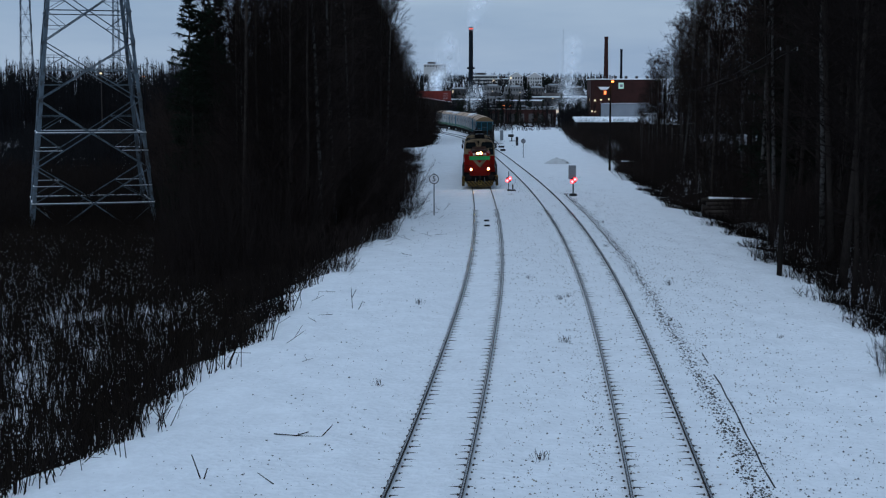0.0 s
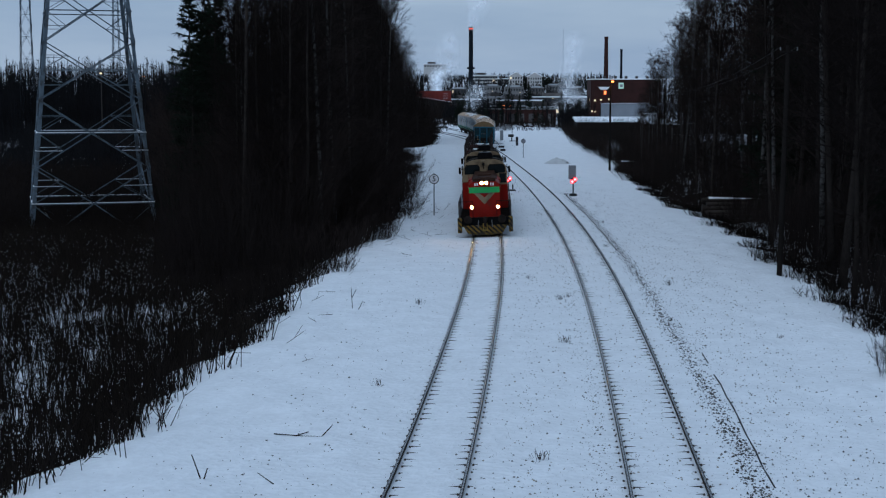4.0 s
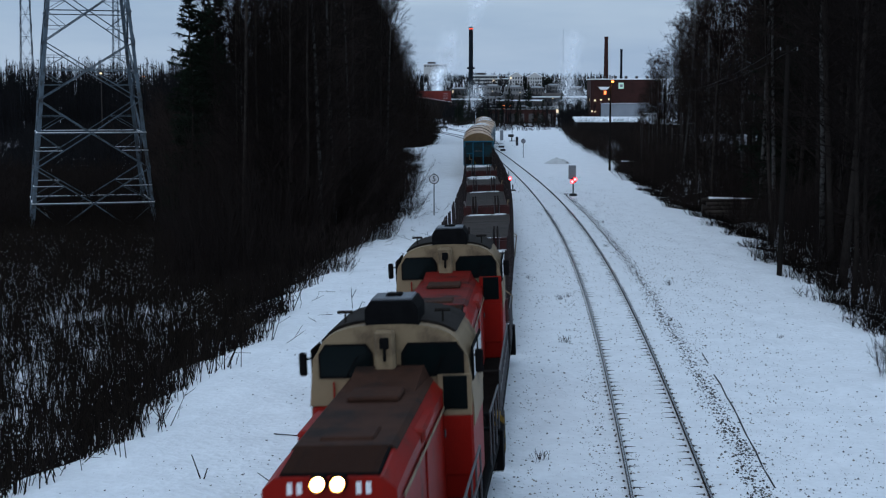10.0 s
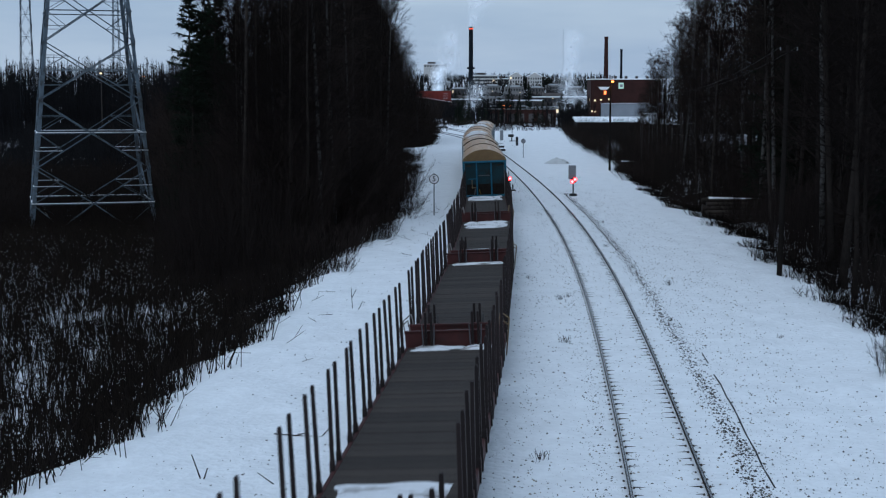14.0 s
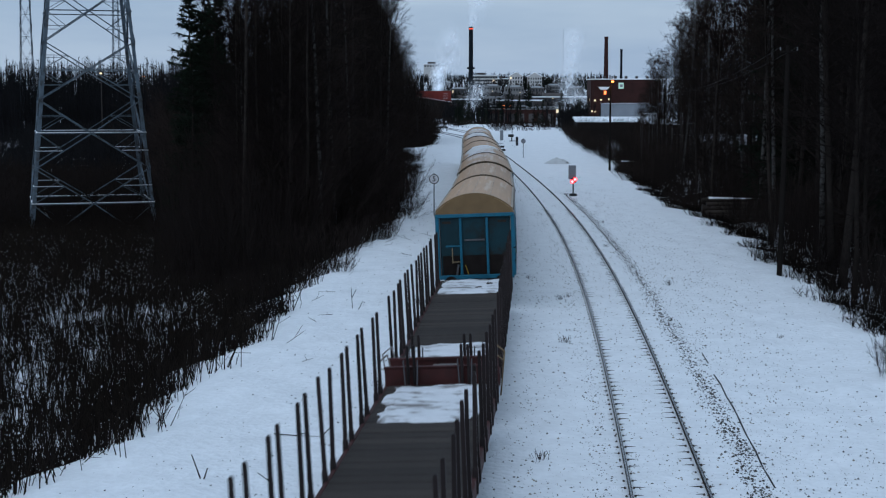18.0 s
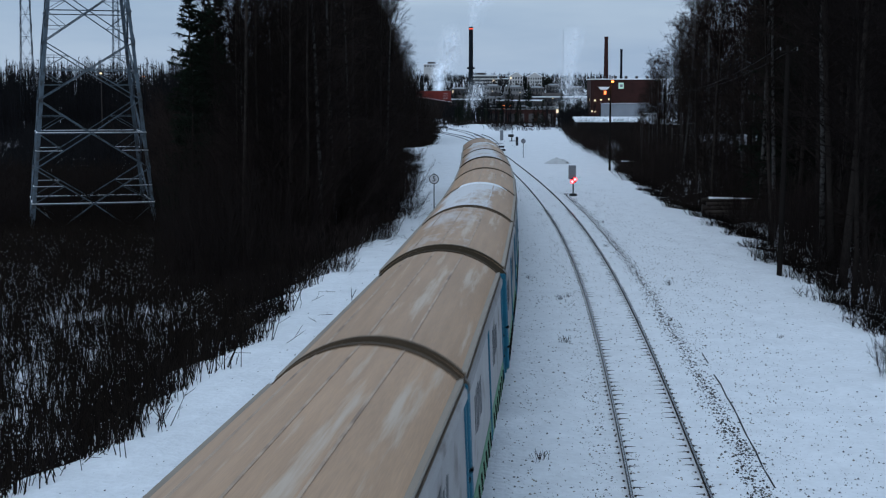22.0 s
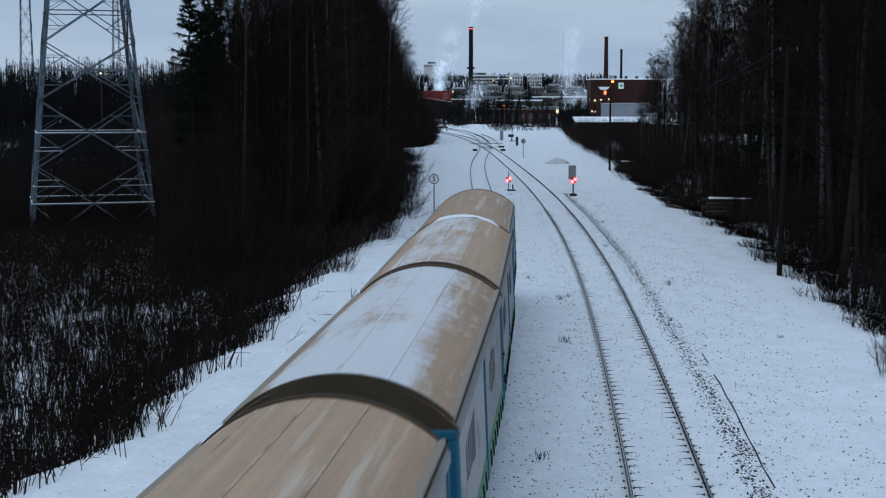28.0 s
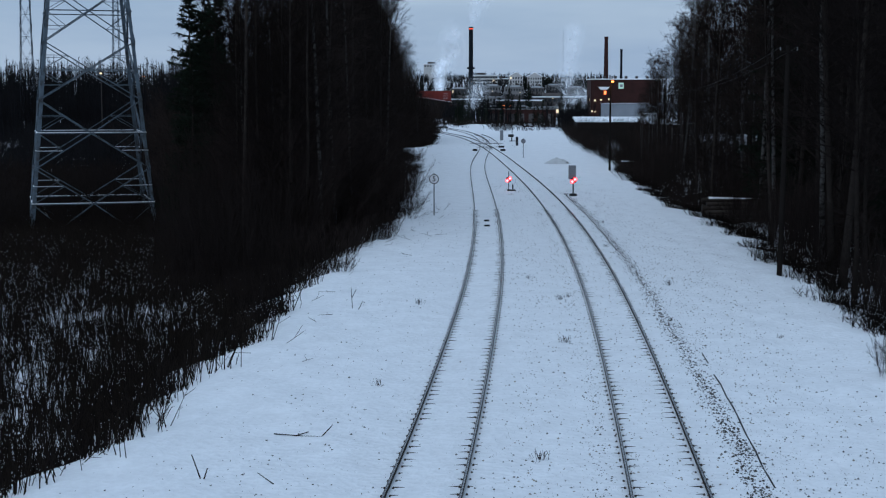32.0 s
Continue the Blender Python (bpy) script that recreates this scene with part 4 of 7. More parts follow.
def locomotive(label, lit):
    L = thing("diesel_locomotive", label, "locomotive", group="coupled diesel locomotives")
    top_paint = HOOD_GREY if lit else RED_DUSTY
    part("frame", Shape().box((0, 0, 0.86), (3.08, 12.5, 0.24), 0.03).box((0, 0, 0.55), (2.3, 4.2, 0.6), 0.08), BLACK, L)
    for out in (-1, 1):
        y = out * 6.3
        part("buffer_beam", Shape().box((0, y, 0.82), (2.9, 0.14, 0.50), 0.03), BLACK, L)
        part("snow_plough", plate([(-1.30, 0.60), (1.30, 0.60), (1.02, 0.12), (0.35, 0.03), (-0.35, 0.03), (-1.02, 0.12)], y + out * 0.02, y + out * 0.12), HAZARD, L, "yellow and black striped plough")
        for sx in (-1, 1):
            part("step_plate", Shape().box((sx * 1.49, y - out * 0.05, 0.62), (0.24, 0.5, 0.88), 0.02), HAZARD if out < 0 else BLACK, L, "striped step plate" if out < 0 else "")
        buffers(L, y + out * 0.07, out)
        part("air_hoses", Shape().rod((0.38, y + out * 0.1, 0.9), (0.42, y + out * 0.25, 0.5), 0.03, n=6).rod((-0.38, y + out * 0.1, 0.9), (-0.42, y + out * 0.25, 0.5), 0.03, n=6), HANDRAIL, L)
        part("coupling", Shape().rod((0, y + out * 0.08, 0.80), (0, y + out * 0.34, 0.74), 0.05, n=8).bar((-0.10, y + out * 0.30, 0.72), (-0.12, y + out * 0.30, 0.34), 0.05, 0.05).bar((0.10, y + out * 0.30, 0.72), (0.12, y + out * 0.30, 0.34), 0.05, 0.05).bar((-0.15, y + out * 0.30, 0.32), (0.15, y + out * 0.30, 0.32), 0.08, 0.07), OCHRE, L, "yellow screw coupling")
    # long hood in front: sides, sloping shoulders, dark top
    w, zs, zt, wt = 0.91, 2.96, 3.16, 0.73
    prof = [(-w, 0.98), (w, 0.98), (w, zs), (wt, zt), (-wt, zt), (-w, zs)]
    low = [(-w, 0.98), (w, 0.98), (w, 2.92), (wt, 3.08), (-wt, 3.08), (-w, 2.92)]
    ring = lambda p, y: [Vector((x, y, z)) for x, z in p]
    part("long_hood", Shape().loft([ring(low, -5.5), ring(prof, -4.3), ring(prof, 0.9)]), RED, L)
    cover = [(-wt - 0.03, zt - 0.01), (wt + 0.03, zt - 0.01), (wt - 0.05, zt + 0.06), (-wt + 0.05, zt + 0.06)]
    part("hood_top", Shape().loft([ring(cover, -4.25), ring(cover, 0.9)]), top_paint, L, "sooty dark hood top" if lit else "dusty red hood top")
    hatch = Shape().box((0, -3.55, zt + 0.05), (0.80, 0.75, 0.10), 0.03)
    part("roof_hatch", hatch, HOOD_GREY, L)
    part("roof_hatch", Shape().box((0, -0.9, zt + 0.10), (0.85, 0.8, 0.10), 0.03), HOOD_GREY, L)
    ramp = [(-0.95, 2.6), (0.95, 2.6), (0.60, 3.42), (-0.60, 3.42)]
    ramp0 = [(-0.87, 2.6), (0.87, 2.6), (0.58, 3.20), (-0.58, 3.20)]
    part("hood_shoulder", Shape().loft([ring(ramp0, -0.6), ring(ramp, 0.91)]), top_paint, L)
    for sx in (-1, 1):
        part("hood_shoulder", Shape().box((sx * 0.86, -1.9, 2.96), (0.24, 1.5, 0.22), 0.05), RED, L)
        part("side_vent", Shape().box((sx * 0.92, -4.3, 2.2), (0.03, 1.6, 0.9), 0.02), RED, L)
        part("side_door", Shape().box((sx * 0.92, -1.6, 2.0), (0.04, 1.1, 1.5), 0.015), RED, L)
        part("side_stripe", Shape().box((sx * 0.945, -2.2, 2.70), (0.012, 5.6, 0.07)), CREAM, L)
    gr = part("radiator_grille", Shape().box((0, -4.86, 3.135), (1.36, 1.14, 0.05), 0.01, Euler((math.atan2(0.10, 1.2), 0, 0)).to_matrix()), BLACK, L, "black radiator grille")
    slat = Shape().box((0, 0, 0), (1.30, 0.03, 0.035)).mesh("slat", HOOD_GREY)
    for k in range(11):
        yy = -5.36 + k * 0.10
        part("slat", slat, None, gr).location = (0, yy, 3.135 + 0.083 * (yy + 4.86) + 0.03)
    # front face: green band, cream chevron, marks, lamps
    fy = -5.5
    part("green_band", Shape().box((0, fy - 0.008, 2.60), (1.80, 0.016, 0.34)), GREEN, L, "bright green band")
    part("chevron", plate([(-0.62, 2.42), (-0.30, 2.42), (0, 2.16), (0.30, 2.42), (0.62, 2.42), (0.03, 1.78), (-0.03, 1.78)], fy - 0.010, fy), CREAM, L, "cream chevron on the nose")
    part("nose_handle", Shape().bar((-0.45, fy - 0.05, 2.42), (0.45, fy - 0.05, 2.42), 0.03, 0.03), HANDRAIL, L)
    for x in (-0.53, -0.40, 0.40, 0.53):
        part("marking", Shape().box((x, fy - 0.006, 2.94), (0.07, 0.012, 0.16)), SIGN_WHITE, L, "pale worn marking")
    glass = LAMP_WARM if lit else LAMP_OFF
    for x, z, r in ((-0.135, 3.02, 0.10), (0.135, 3.02, 0.10), (-0.76, 1.60, 0.095), (0.76, 1.60, 0.095)):
        lamp = part("headlamp", Shape().rod((x, fy + 0.02, z), (x, fy - 0.07, z), r + 0.03, n=18), BLACK, L)
        # on the lit engine this ring glows to imitate the lamp's halo
        part("reflector", Shape().rod((x, fy - 0.05, z), (x, fy - 0.100, z), r, n=18), HALO_AMBER if lit else LAMP_OFF, lamp)
        part("bezel", Shape().loft([[Vector((x + q * math.cos(a), fy - d, z + q * math.sin(a))) for a in np.linspace(0, 2 * math.pi, 19)[:-1]] for q, d in ((r + 0.02, 0.06), (r + 0.02, 0.15), (r + 0.004, 0.15), (r + 0.004, 0.06))], True, False), BLACK, lamp, "black lamp bezel")
        part("lamp_glass", Shape().rod((x, fy - 0.06, z), (x, fy - 0.112, z), r * 0.80, r * 0.80, n=18), glass, lamp, "glowing warm headlamp" if lit else "unlit headlamp glass")
    # short hood behind
    part("short_hood", Shape().loft([ring([(-w, 0.98), (w, 0.98), (w, 2.55), (wt, 2.8), (-wt, 2.8), (-w, 2.55)], y) for y in (3.3, 5.6)]), RED, L)
    part("hood_top", Shape().box((0, 4.4, 2.83), (1.1, 2.0, 0.08), 0.02), HOOD_GREY, L)
    # cab
    y0, y1, cw = 0.9, 3.3, 1.42
    part("cab_lower", Shape().box((0, (y0 + y1) / 2, 1.85), (2 * cw, y1 - y0, 1.74), 0.06), RED, L)
    arch = [(1.28 * math.sin(a) * abs(math.sin(a)) ** -0.25, 3.52 + 0.62 * math.cos(a) ** 0.75) for a in np.linspace(1.35, 0.12, 9)]
    up = [(-cw - 0.03, 2.72), (cw + 0.03, 2.72), (cw - 0.05, 3.54)] + arch + [(-x, z) for x, z in arch[::-1]] + [(-cw + 0.05, 3.54)]
    part("cab", Shape().loft([ring(up, y0), ring(up, y1)]), CREAM, L, "cream upper cab")
    rf = [(x * 1.01, z + 0.05) for x, z in arch[2:]]
    rf = rf + [(-x, z) for x, z in rf[::-1]] + [(-0.9, 3.9), (0.9, 3.9)]
    part("cab_roof", Shape().loft([ring(rf, y0 + 0.35), ring(rf, y1 + 0.05)]), ROOF_DARK, L, "dark sooty cab roof")
    part("roof_unit", Shape().loft([[Vector((x * k + 0.06, y, z)) for x, y in ((-0.47, 0.92), (0.47, 0.92), (0.47, 1.95), (-0.47, 1.95))] for k, z in ((1.0, 4.08), (1.0, 4.40), (0.80, 4.54))]), BLACK, L, "dark boxy roof unit")
    part("unit_lid", Shape().box((0.05, 1.44, 4.555), (0.72, 0.82, 0.05), 0.015), LID_SKY_GREY, L, "lid of the roof unit, coloured grey for the sky on it")
    part("roof_vent", Shape().box((0.06, 1.45, 4.59), (0.28, 0.28, 0.07), 0.02), BLACK, L)
    for x in (-0.85, 0.9):
        part("horn", Shape().rod((x, 1.5, 4.05), (x, 1.5, 4.29), 0.02, n=6).rod((x - 0.14, 1.5, 4.29), (x + 0.14, 1.5, 4.29), 0.03, n=8), ROOF_DARK, L)
    part("pillar", Shape().box((-0.06, y0 - 0.10, 3.63), (0.36, 0.22, 0.86), 0.05), CREAM, L)
    part("pillar_lamp", Shape().box((-0.06, y0 - 0.22, 3.84), (0.16, 0.06, 0.20), 0.02).box((-0.06, y0 - 0.22, 3.65), (0.05, 0.05, 0.25), 0.01), BLACK, L)
    for x0, x1 in ((-1.22, -0.33), (0.24, 1.26)):
        wn_ = part("windscreen", plate([(x0 - 0.04, 3.21), (x1 + 0.04, 3.21), (x1 + 0.04, 3.63), (x1 - 0.08, 3.81), (x0 + 0.08, 3.81), (x0 - 0.04, 3.63)], y0 - 0.025, y0), BLACK, L)
        part("pane", plate([(x0, 3.25), (x1, 3.25), (x1, 3.61), (x1 - 0.10, 3.77), (x0 + 0.10, 3.77), (x0, 3.61)], y0 - 0.034, y0 - 0.026), GLASS, wn_)
        part("wiper", Shape().bar(((x0 + x1) / 2, y0 - 0.05, 3.23), ((x0 + x1) / 2 + 0.2, y0 - 0.05, 3.59), 0.02, 0.02), BLACK, wn_)
    dr = part("cab_door", Shape().box((1.12, y0 - 0.02, 1.98), (0.56, 0.04, 1.06), 0.02), RED, L)
    part("door_upper", Shape().box((1.12, y0 - 0.02, 2.88), (0.60, 0.04, 0.74), 0.04), CREAM if lit else RED, dr, "upper door panel")
    part("door_window", Shape().box((1.13, y0 - 0.046, 2.92), (0.42, 0.016, 0.60), 0.07), GLASS, dr)
    part("door_handle", Shape().box((0.93, y0 - 0.06, 2.2), (0.03, 0.04, 0.14), 0.01), HANDRAIL, dr)
    part("front_grab", Shape().bar((-1.0, y0 - 0.05, 2.85), (-1.0, y0 - 0.05, 3.15), 0.03, 0.03).bar((-0.75, y0 - 0.05, 2.85), (-0.75, y0 - 0.05, 3.15), 0.03, 0.03), RED, L)
    for sx in (-1, 1):
        for yc in (1.55, 2.65):
            sw = part("side_window", Shape().box((sx * (cw + 0.005), yc, 3.38), (0.03, 0.85, 0.62), 0.01), BLACK, L)
            part("pane", Shape().box((sx * (cw + 0.025), yc, 3.38), (0.012, 0.75, 0.52)), GLASS, sw)
        part("mirror", Shape().box((sx * (cw + 0.14), y0 + 0.1, 3.45), (0.14, 0.08, 0.42), 0.03).bar((sx * cw, y0 + 0.1, 3.55), (sx * (cw + 0.12), y0 + 0.1, 3.55), 0.03, 0.03), BLACK, L)
        part("side_panel", Shape().box((sx * (cw + 0.012), 2.1, 2.55), (0.02, 2.2, 0.5)), CREAM, L)
        ys = np.arange(-6.15, 0.8, 0.99)
        for y in ys:
            part("railing_post", Shape().rod((sx * 1.53, y, 0.92), (sx * 1.53, y, 1.98), 0.02, n=6), HANDRAIL, L)
        for z in (1.98, 1.5):
            part("handrail", Shape().rod((sx * 1.53, ys[0], z), (sx * 1.53, ys[-1], z), 0.022, n=6), HANDRAIL, L)
        for y in np.arange(3.5, 6.3, 0.9):
            part("railing_post", Shape().rod((sx * 1.53, y, 0.92), (sx * 1.53, y, 1.98), 0.02, n=6), HANDRAIL, L)
        part("handrail", Shape().rod((sx * 1.53, 3.5, 1.98), (sx * 1.53, 6.2, 1.98), 0.022, n=6), HANDRAIL, L)
        for k in range(2):
            part("step", Shape().box((sx * 1.4, -5.2 + k * 10.6, 0.45), (0.2, 0.5, 0.04), 0.01), GRIME, L)
    for sx in (-1, 1):
        part("front_rail", Shape().rod((sx * 1.53, -6.15, 1.98), (sx * 0.7, -6.15, 1.98), 0.02, n=6), GRIME, L)
    for x in (-0.7, 0.7):
        part("railing_post", Shape().rod((x, -6.15, 0.98), (x, -6.15, 1.98), 0.018, n=6), GRIME, L)
    for sx in (-1, 1):
        part("walkway", Shape().box((sx * 1.15, 0, 1.0), (0.6, 12.3, 0.04), 0.01), mat_walk, L)
    for y in (-3.6, 3.6):
        bogie(L, y, 0.5, (-1.1, 1.1))
    return L


TRODDEN = mat("dirty_snow", (0.70, 0.71, 0.74), 0.9, vary=0.12, scale=2.2, fine=25, bump=0.5, dirt=(0.20, 0.185, 0.18), dirt_or_tone_at=0.52, stretch=(1.0, 2.2, 1.0))
mat_walk = mat("walkway_plate", (0.012, 0.010, 0.009), 0.8, vary=0.4, scale=3, spec=0.0)


def snow_sheet(x0, x1, y0, y1, z_of, thick, seed, keep, n=(14, 40), edge=0.12):
    """Snow lying on a surface z_of(x): where it thins out it sinks below the surface."""
    r = np.random.default_rng(seed)
    off = r.random(3) * 50
    vs, fs = [], []
    for j in range(n[1] + 1):
        for i in range(n[0] + 1):
            u, v = i / n[0], j / n[1]
            x, y = x0 + (x1 - x0) * u, y0 + (y1 - y0) * v
            rim = min(u, 1 - u, v * 1.5, (1 - v) * 1.5) / edge
            h = min(rim, 1.0) - 1.0 + keep + 0.9 * noise.noise(Vector((x * 1.3 + off[0], y * 0.7 + off[1], off[2]))) + 0.35 * noise.noise(Vector((x * 5, y * 2.2, off[2])))
            vs.append((x, y, z_of(x) + max(min(h, 0.35) * thick / 0.35, -0.02)))
    w = n[0] + 1
    fs = [(j * w + i, j * w + i + 1, (j + 1) * w + i + 1, (j + 1) * w + i) for j in range(n[1]) for i in range(n[0])]
    return Shape().add(vs, fs)


def flat_wagon(label, seed, front_snow, rear_snow, rear_wall):
    r = random.Random(seed)
    W = thing("timber_wagon", label, "freight wagon", group="stake wagons of the train")
    part("underframe", Shape().box((0, 0, 0.86), (2.2, 19.0, 0.30), 0.03), GRIME, W)
    for sx in (-1, 1):
        part("side_sill", Shape().box((sx * 1.33, 0, 1.03), (0.10, 19.1, 0.34), 0.02), WAGON_RED, W)
    for k in range(38):
        part("plank", PLANK, None, W).location = (0, -9.25 + 0.5 * k, r.uniform(-0.004, 0.004))
    for out in (-1, 1):
        y = out * 9.6
        if out > 0 and not rear_wall:
            buffers(W, y + out * 0.05, out * 0.65)
            continue
        part("end_wall", Shape().box((0, y, 1.28), (2.72, 0.10, 0.72), 0.02).box((0, y + out * 0.02, 1.62), (2.76, 0.14, 0.07), 0.01), WAGON_RED, W)
        part("end_marking", Shape().box((0.05, y + out * 0.055, 1.45), (0.62, 0.012, 0.07)), SIDE_WHITE, W, "faded white marking")
        buffers(W, y + out * 0.05, out * 0.65)
        for x in (-0.78, -0.62, 0.52, 0.68):
            part("end_post", Shape().box((x, y - out * 0.16, 1.72), (0.07, 0.09, 0.95), 0.015), STAKE, W)
        for x in (-0.70, 0.60):
            part("loop", Shape().rod((x - 0.14, y - out * 0.25, 1.2), (x - 0.17, y - out * 0.25, 1.85), 0.018, n=5).rod((x + 0.14, y - out * 0.25, 1.2), (x + 0.17, y - out * 0.25, 1.85), 0.018, n=5), HANDRAIL, W)
        for sx in (-1, 1):
            h = Shape().rod((sx * 1.42, y, 0.9), (sx * 1.52, y, 1.75), 0.02, n=6).rod((sx * 1.52, y, 1.75), (sx * 1.28, y, 1.95), 0.02, n=6).rod((sx * 1.28, y, 1.95), (sx * 1.22, y, 1.65), 0.02, n=6)
            part("handrail", h, CREAM if sx > 0 else SIDE_WHITE, W)
    for k in range(8):
        for dy in (-0.42, 0.42):
            for sx in (-1, 1):
                s = part("stake", STAKE_MESH, None, W)
                s.matrix_basis = pose(sx * 1.36, -8.3 + k * 2.371 + dy + r.uniform(-0.05, 0.05), 1.0, r.uniform(-1.5, 1.5), sx * r.uniform(-0.5, 1.5), 0)
    for y in (-7, 7):
        bogie(W, y)
    if front_snow:
        part("snow_patch", snow_sheet(-1.25, 1.2, -9.52, -9.52 + front_snow, lambda x: 1.212, 0.05, seed, 0.42), TRODDEN, W, "patch of snow on the deck", True)
    if rear_snow:
        part("snow_patch", snow_sheet(-1.25, 1.2, 9.52 - rear_snow, 9.52, lambda x: 1.212, 0.05, seed + 50, 0.42), TRODDEN, W, "patch of snow on the deck", True)
    part("deck_frame", Shape().box((0, 0, 1.10), (2.56, 18.85, 0.12), 0.01), GRIME, W)
    return W


PLANK = Shape().box((0, 0, 1.185), (2.56, 0.485, 0.05), 0.008).mesh("plank", DECK)
STAKE_MESH = Shape().loft([[Vector((x * k, y * k, z)) for x, y in ((-0.05, -0.045), (0.05, -0.045), (0.05, 0.045), (-0.05, 0.045))] for k, z in ((1.1, -0.1), (1.05, 0.35), (0.78, 0.4), (0.66, 2.08), (0.5, 2.12))]).mesh("stake", STAKE)


def roof_z(x):
    return 3.64 - 1.308 + math.sqrt(4.1128 - x * x)


def covered_wagon(label, seed, frost, wide, ridge, lips):
    W = thing("covered_wagon", label, "freight wagon", group="covered wagons of the train")
    half = 6.5
    part("underframe", Shape().box((0, 0, 0.95), (2.5, 2 * half - 0.2, 0.35), 0.03), GRIME, W)
    part("body", Shape().box((0, 0, 2.36), (2.86, 2 * half - 0.24, 2.48), 0.02), SIDE_WHITE, W, "grey-white body walls")
    prof = [(x, roof_z(x)) for x in np.linspace(-1.55, 1.55, 25)]
    prof = [(-1.55, 3.56)] + prof + [(1.55, 3.56)]
    mid = [(-1.45, 3.6)] + [(x, roof_z(x)) for x in np.linspace(-1.45, 1.45, 25)] + [(1.45, 3.6)]
    skin = TAN_KINDS[frost]
    part("roof", Shape().loft([[Vector((x, y, z)) for x, z in mid] for y in np.linspace(-half, half, 8)]), skin, W, "rounded tan sheet-metal roof")
    for sx in (-1, 1):
        edge_ = [(sx * x, roof_z(x) - 0.012) for x in np.linspace(1.40, 1.55, 4)] + [(sx * 1.55, 3.50), (sx * 1.40, 3.50)]
        part("upper_wall", Shape().loft([[Vector((x, y, z)) for x, z in edge_] for y in (-half + 0.02, half - 0.02)]), SIDE_WHITE, W, "curved top of the side wall")
        # brown bar that stands in for the dark gap below the trim
        part("gutter", Shape().bar((sx * 1.505, -half + 0.02, roof_z(1.50) + 0.004), (sx * 1.505, half - 0.02, roof_z(1.50) + 0.004), 0.026, 0.025), END_BROWN, W, "dark bar in place of the groove under the roof edge")
        part("roof_trim", Shape().bar((sx * 1.45, -half, roof_z(1.45) + 0.015), (sx * 1.45, half, roof_z(1.45) + 0.015), 0.09, 0.06), TRIM, W, "pale metal roof trim")
    for x in (-0.72, -0.05, 0.62):
        part("roof_seam", Shape().bar((x, -half + 0.05, roof_z(x) + 0.002), (x, half - 0.05, roof_z(x) + 0.002), 0.04, 0.012), skin if frost > 1 else SEAM, W, "roof seam along the sheet")
    for out in (-1, 1):
        y = out * half
        cap = [(x * 0.985, z - 0.02) for x, z in prof]
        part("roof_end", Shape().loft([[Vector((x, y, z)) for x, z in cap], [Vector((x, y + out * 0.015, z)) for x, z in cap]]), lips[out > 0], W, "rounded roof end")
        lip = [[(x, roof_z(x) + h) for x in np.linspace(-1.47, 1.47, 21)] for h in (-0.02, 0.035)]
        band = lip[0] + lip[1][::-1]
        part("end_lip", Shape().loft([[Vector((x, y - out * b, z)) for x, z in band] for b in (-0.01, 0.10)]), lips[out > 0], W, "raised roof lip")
        if ridge and out > 0:
            part("snow_ridge", snow_sheet(-0.9, 1.15, y - 0.34, y - 0.05, lambda x: roof_z(x) + 0.03, 0.045, seed, 0.55, (24, 6)), SNOW_CLUMP, W, "ridge of snow along the roof end", True)
        e = out * (half - 0.10)
        part("end_panel", Shape().box((0, e - out * 0.02, 2.36), (2.70, 0.06, 2.32), 0.01), TEAL_DARK, W, "dirty dark teal end wall")
        part("top_beam", Shape().box((0, y - out * 0.03, 3.54), (3.04, 0.16, 0.14), 0.02), TEAL, W)
        part("sill_beam", Shape().box((0, y - out * 0.03, 1.16), (2.92, 0.18, 0.16), 0.02), TEAL, W)
        for x in (-1.45, 1.45):
            part("corner_post", Shape().box((x, y - out * 0.05, 2.34), (0.14, 0.20, 2.26), 0.03), TEAL, W, "teal corner post")
        for x in (-0.56, 0.46):
            part("end_post", Shape().box((x, y - out * 0.06, 2.34), (0.10, 0.14, 2.2), 0.02), TEAL, W)
        part("crossbar", Shape().box((-0.03, y - out * 0.07, 2.58), (0.78, 0.06, 0.07), 0.01), HANDRAIL, W)
        part("crossbar", Shape().box((-0.85, y - out * 0.08, 2.36), (0.62, 0.05, 0.06), 0.01), TEAL, W)
        part("grab_rail", Shape().rod((-0.9, y - out * 0.02, 1.7), (-0.9, y - out * 0.02, 2.3), 0.02, n=6).rod((-0.9, y - out * 0.02, 1.75), (-0.6, y - out * 0.02, 1.75), 0.02, n=6), CREAM, W)
        part("brake_gear", Shape().rod((-0.75, y - out * 0.02, 1.25), (-0.68, y - out * 0.02, 1.65), 0.04, n=8), HANDRAIL, W)
        # near-black sheet over the lower third of the end wall
        part("soot_sheet", Shape().box((0.03, e + out * 0.018, 1.62), (2.62, 0.02, 0.74), 0.008), GRIME, W, "dark sheet over the lower end wall")
        part("brake_lever", Shape().bar((-0.30, y - out * 0.03, 1.26), (-0.42, y - out * 0.03, 1.62), 0.05, 0.04), OCHRE, W, "yellow brake lever")
        for x in (-1.1, 1.05):
            part("end_label", Shape().box((x, y - out * 0.085, 3.28), (0.34, 0.012, 0.09)), CLIP, W, "small rusty label plate")
        for x in (-1.45, 1.45):
            for z in (1.75, 2.25):
                part("hinge", Shape().box((x * 1.03, y - out * 0.02, z), (0.12, 0.14, 0.07), 0.02), BLACK, W)
        buffers(W, y, out * 0.25)
    r = random.Random(seed)
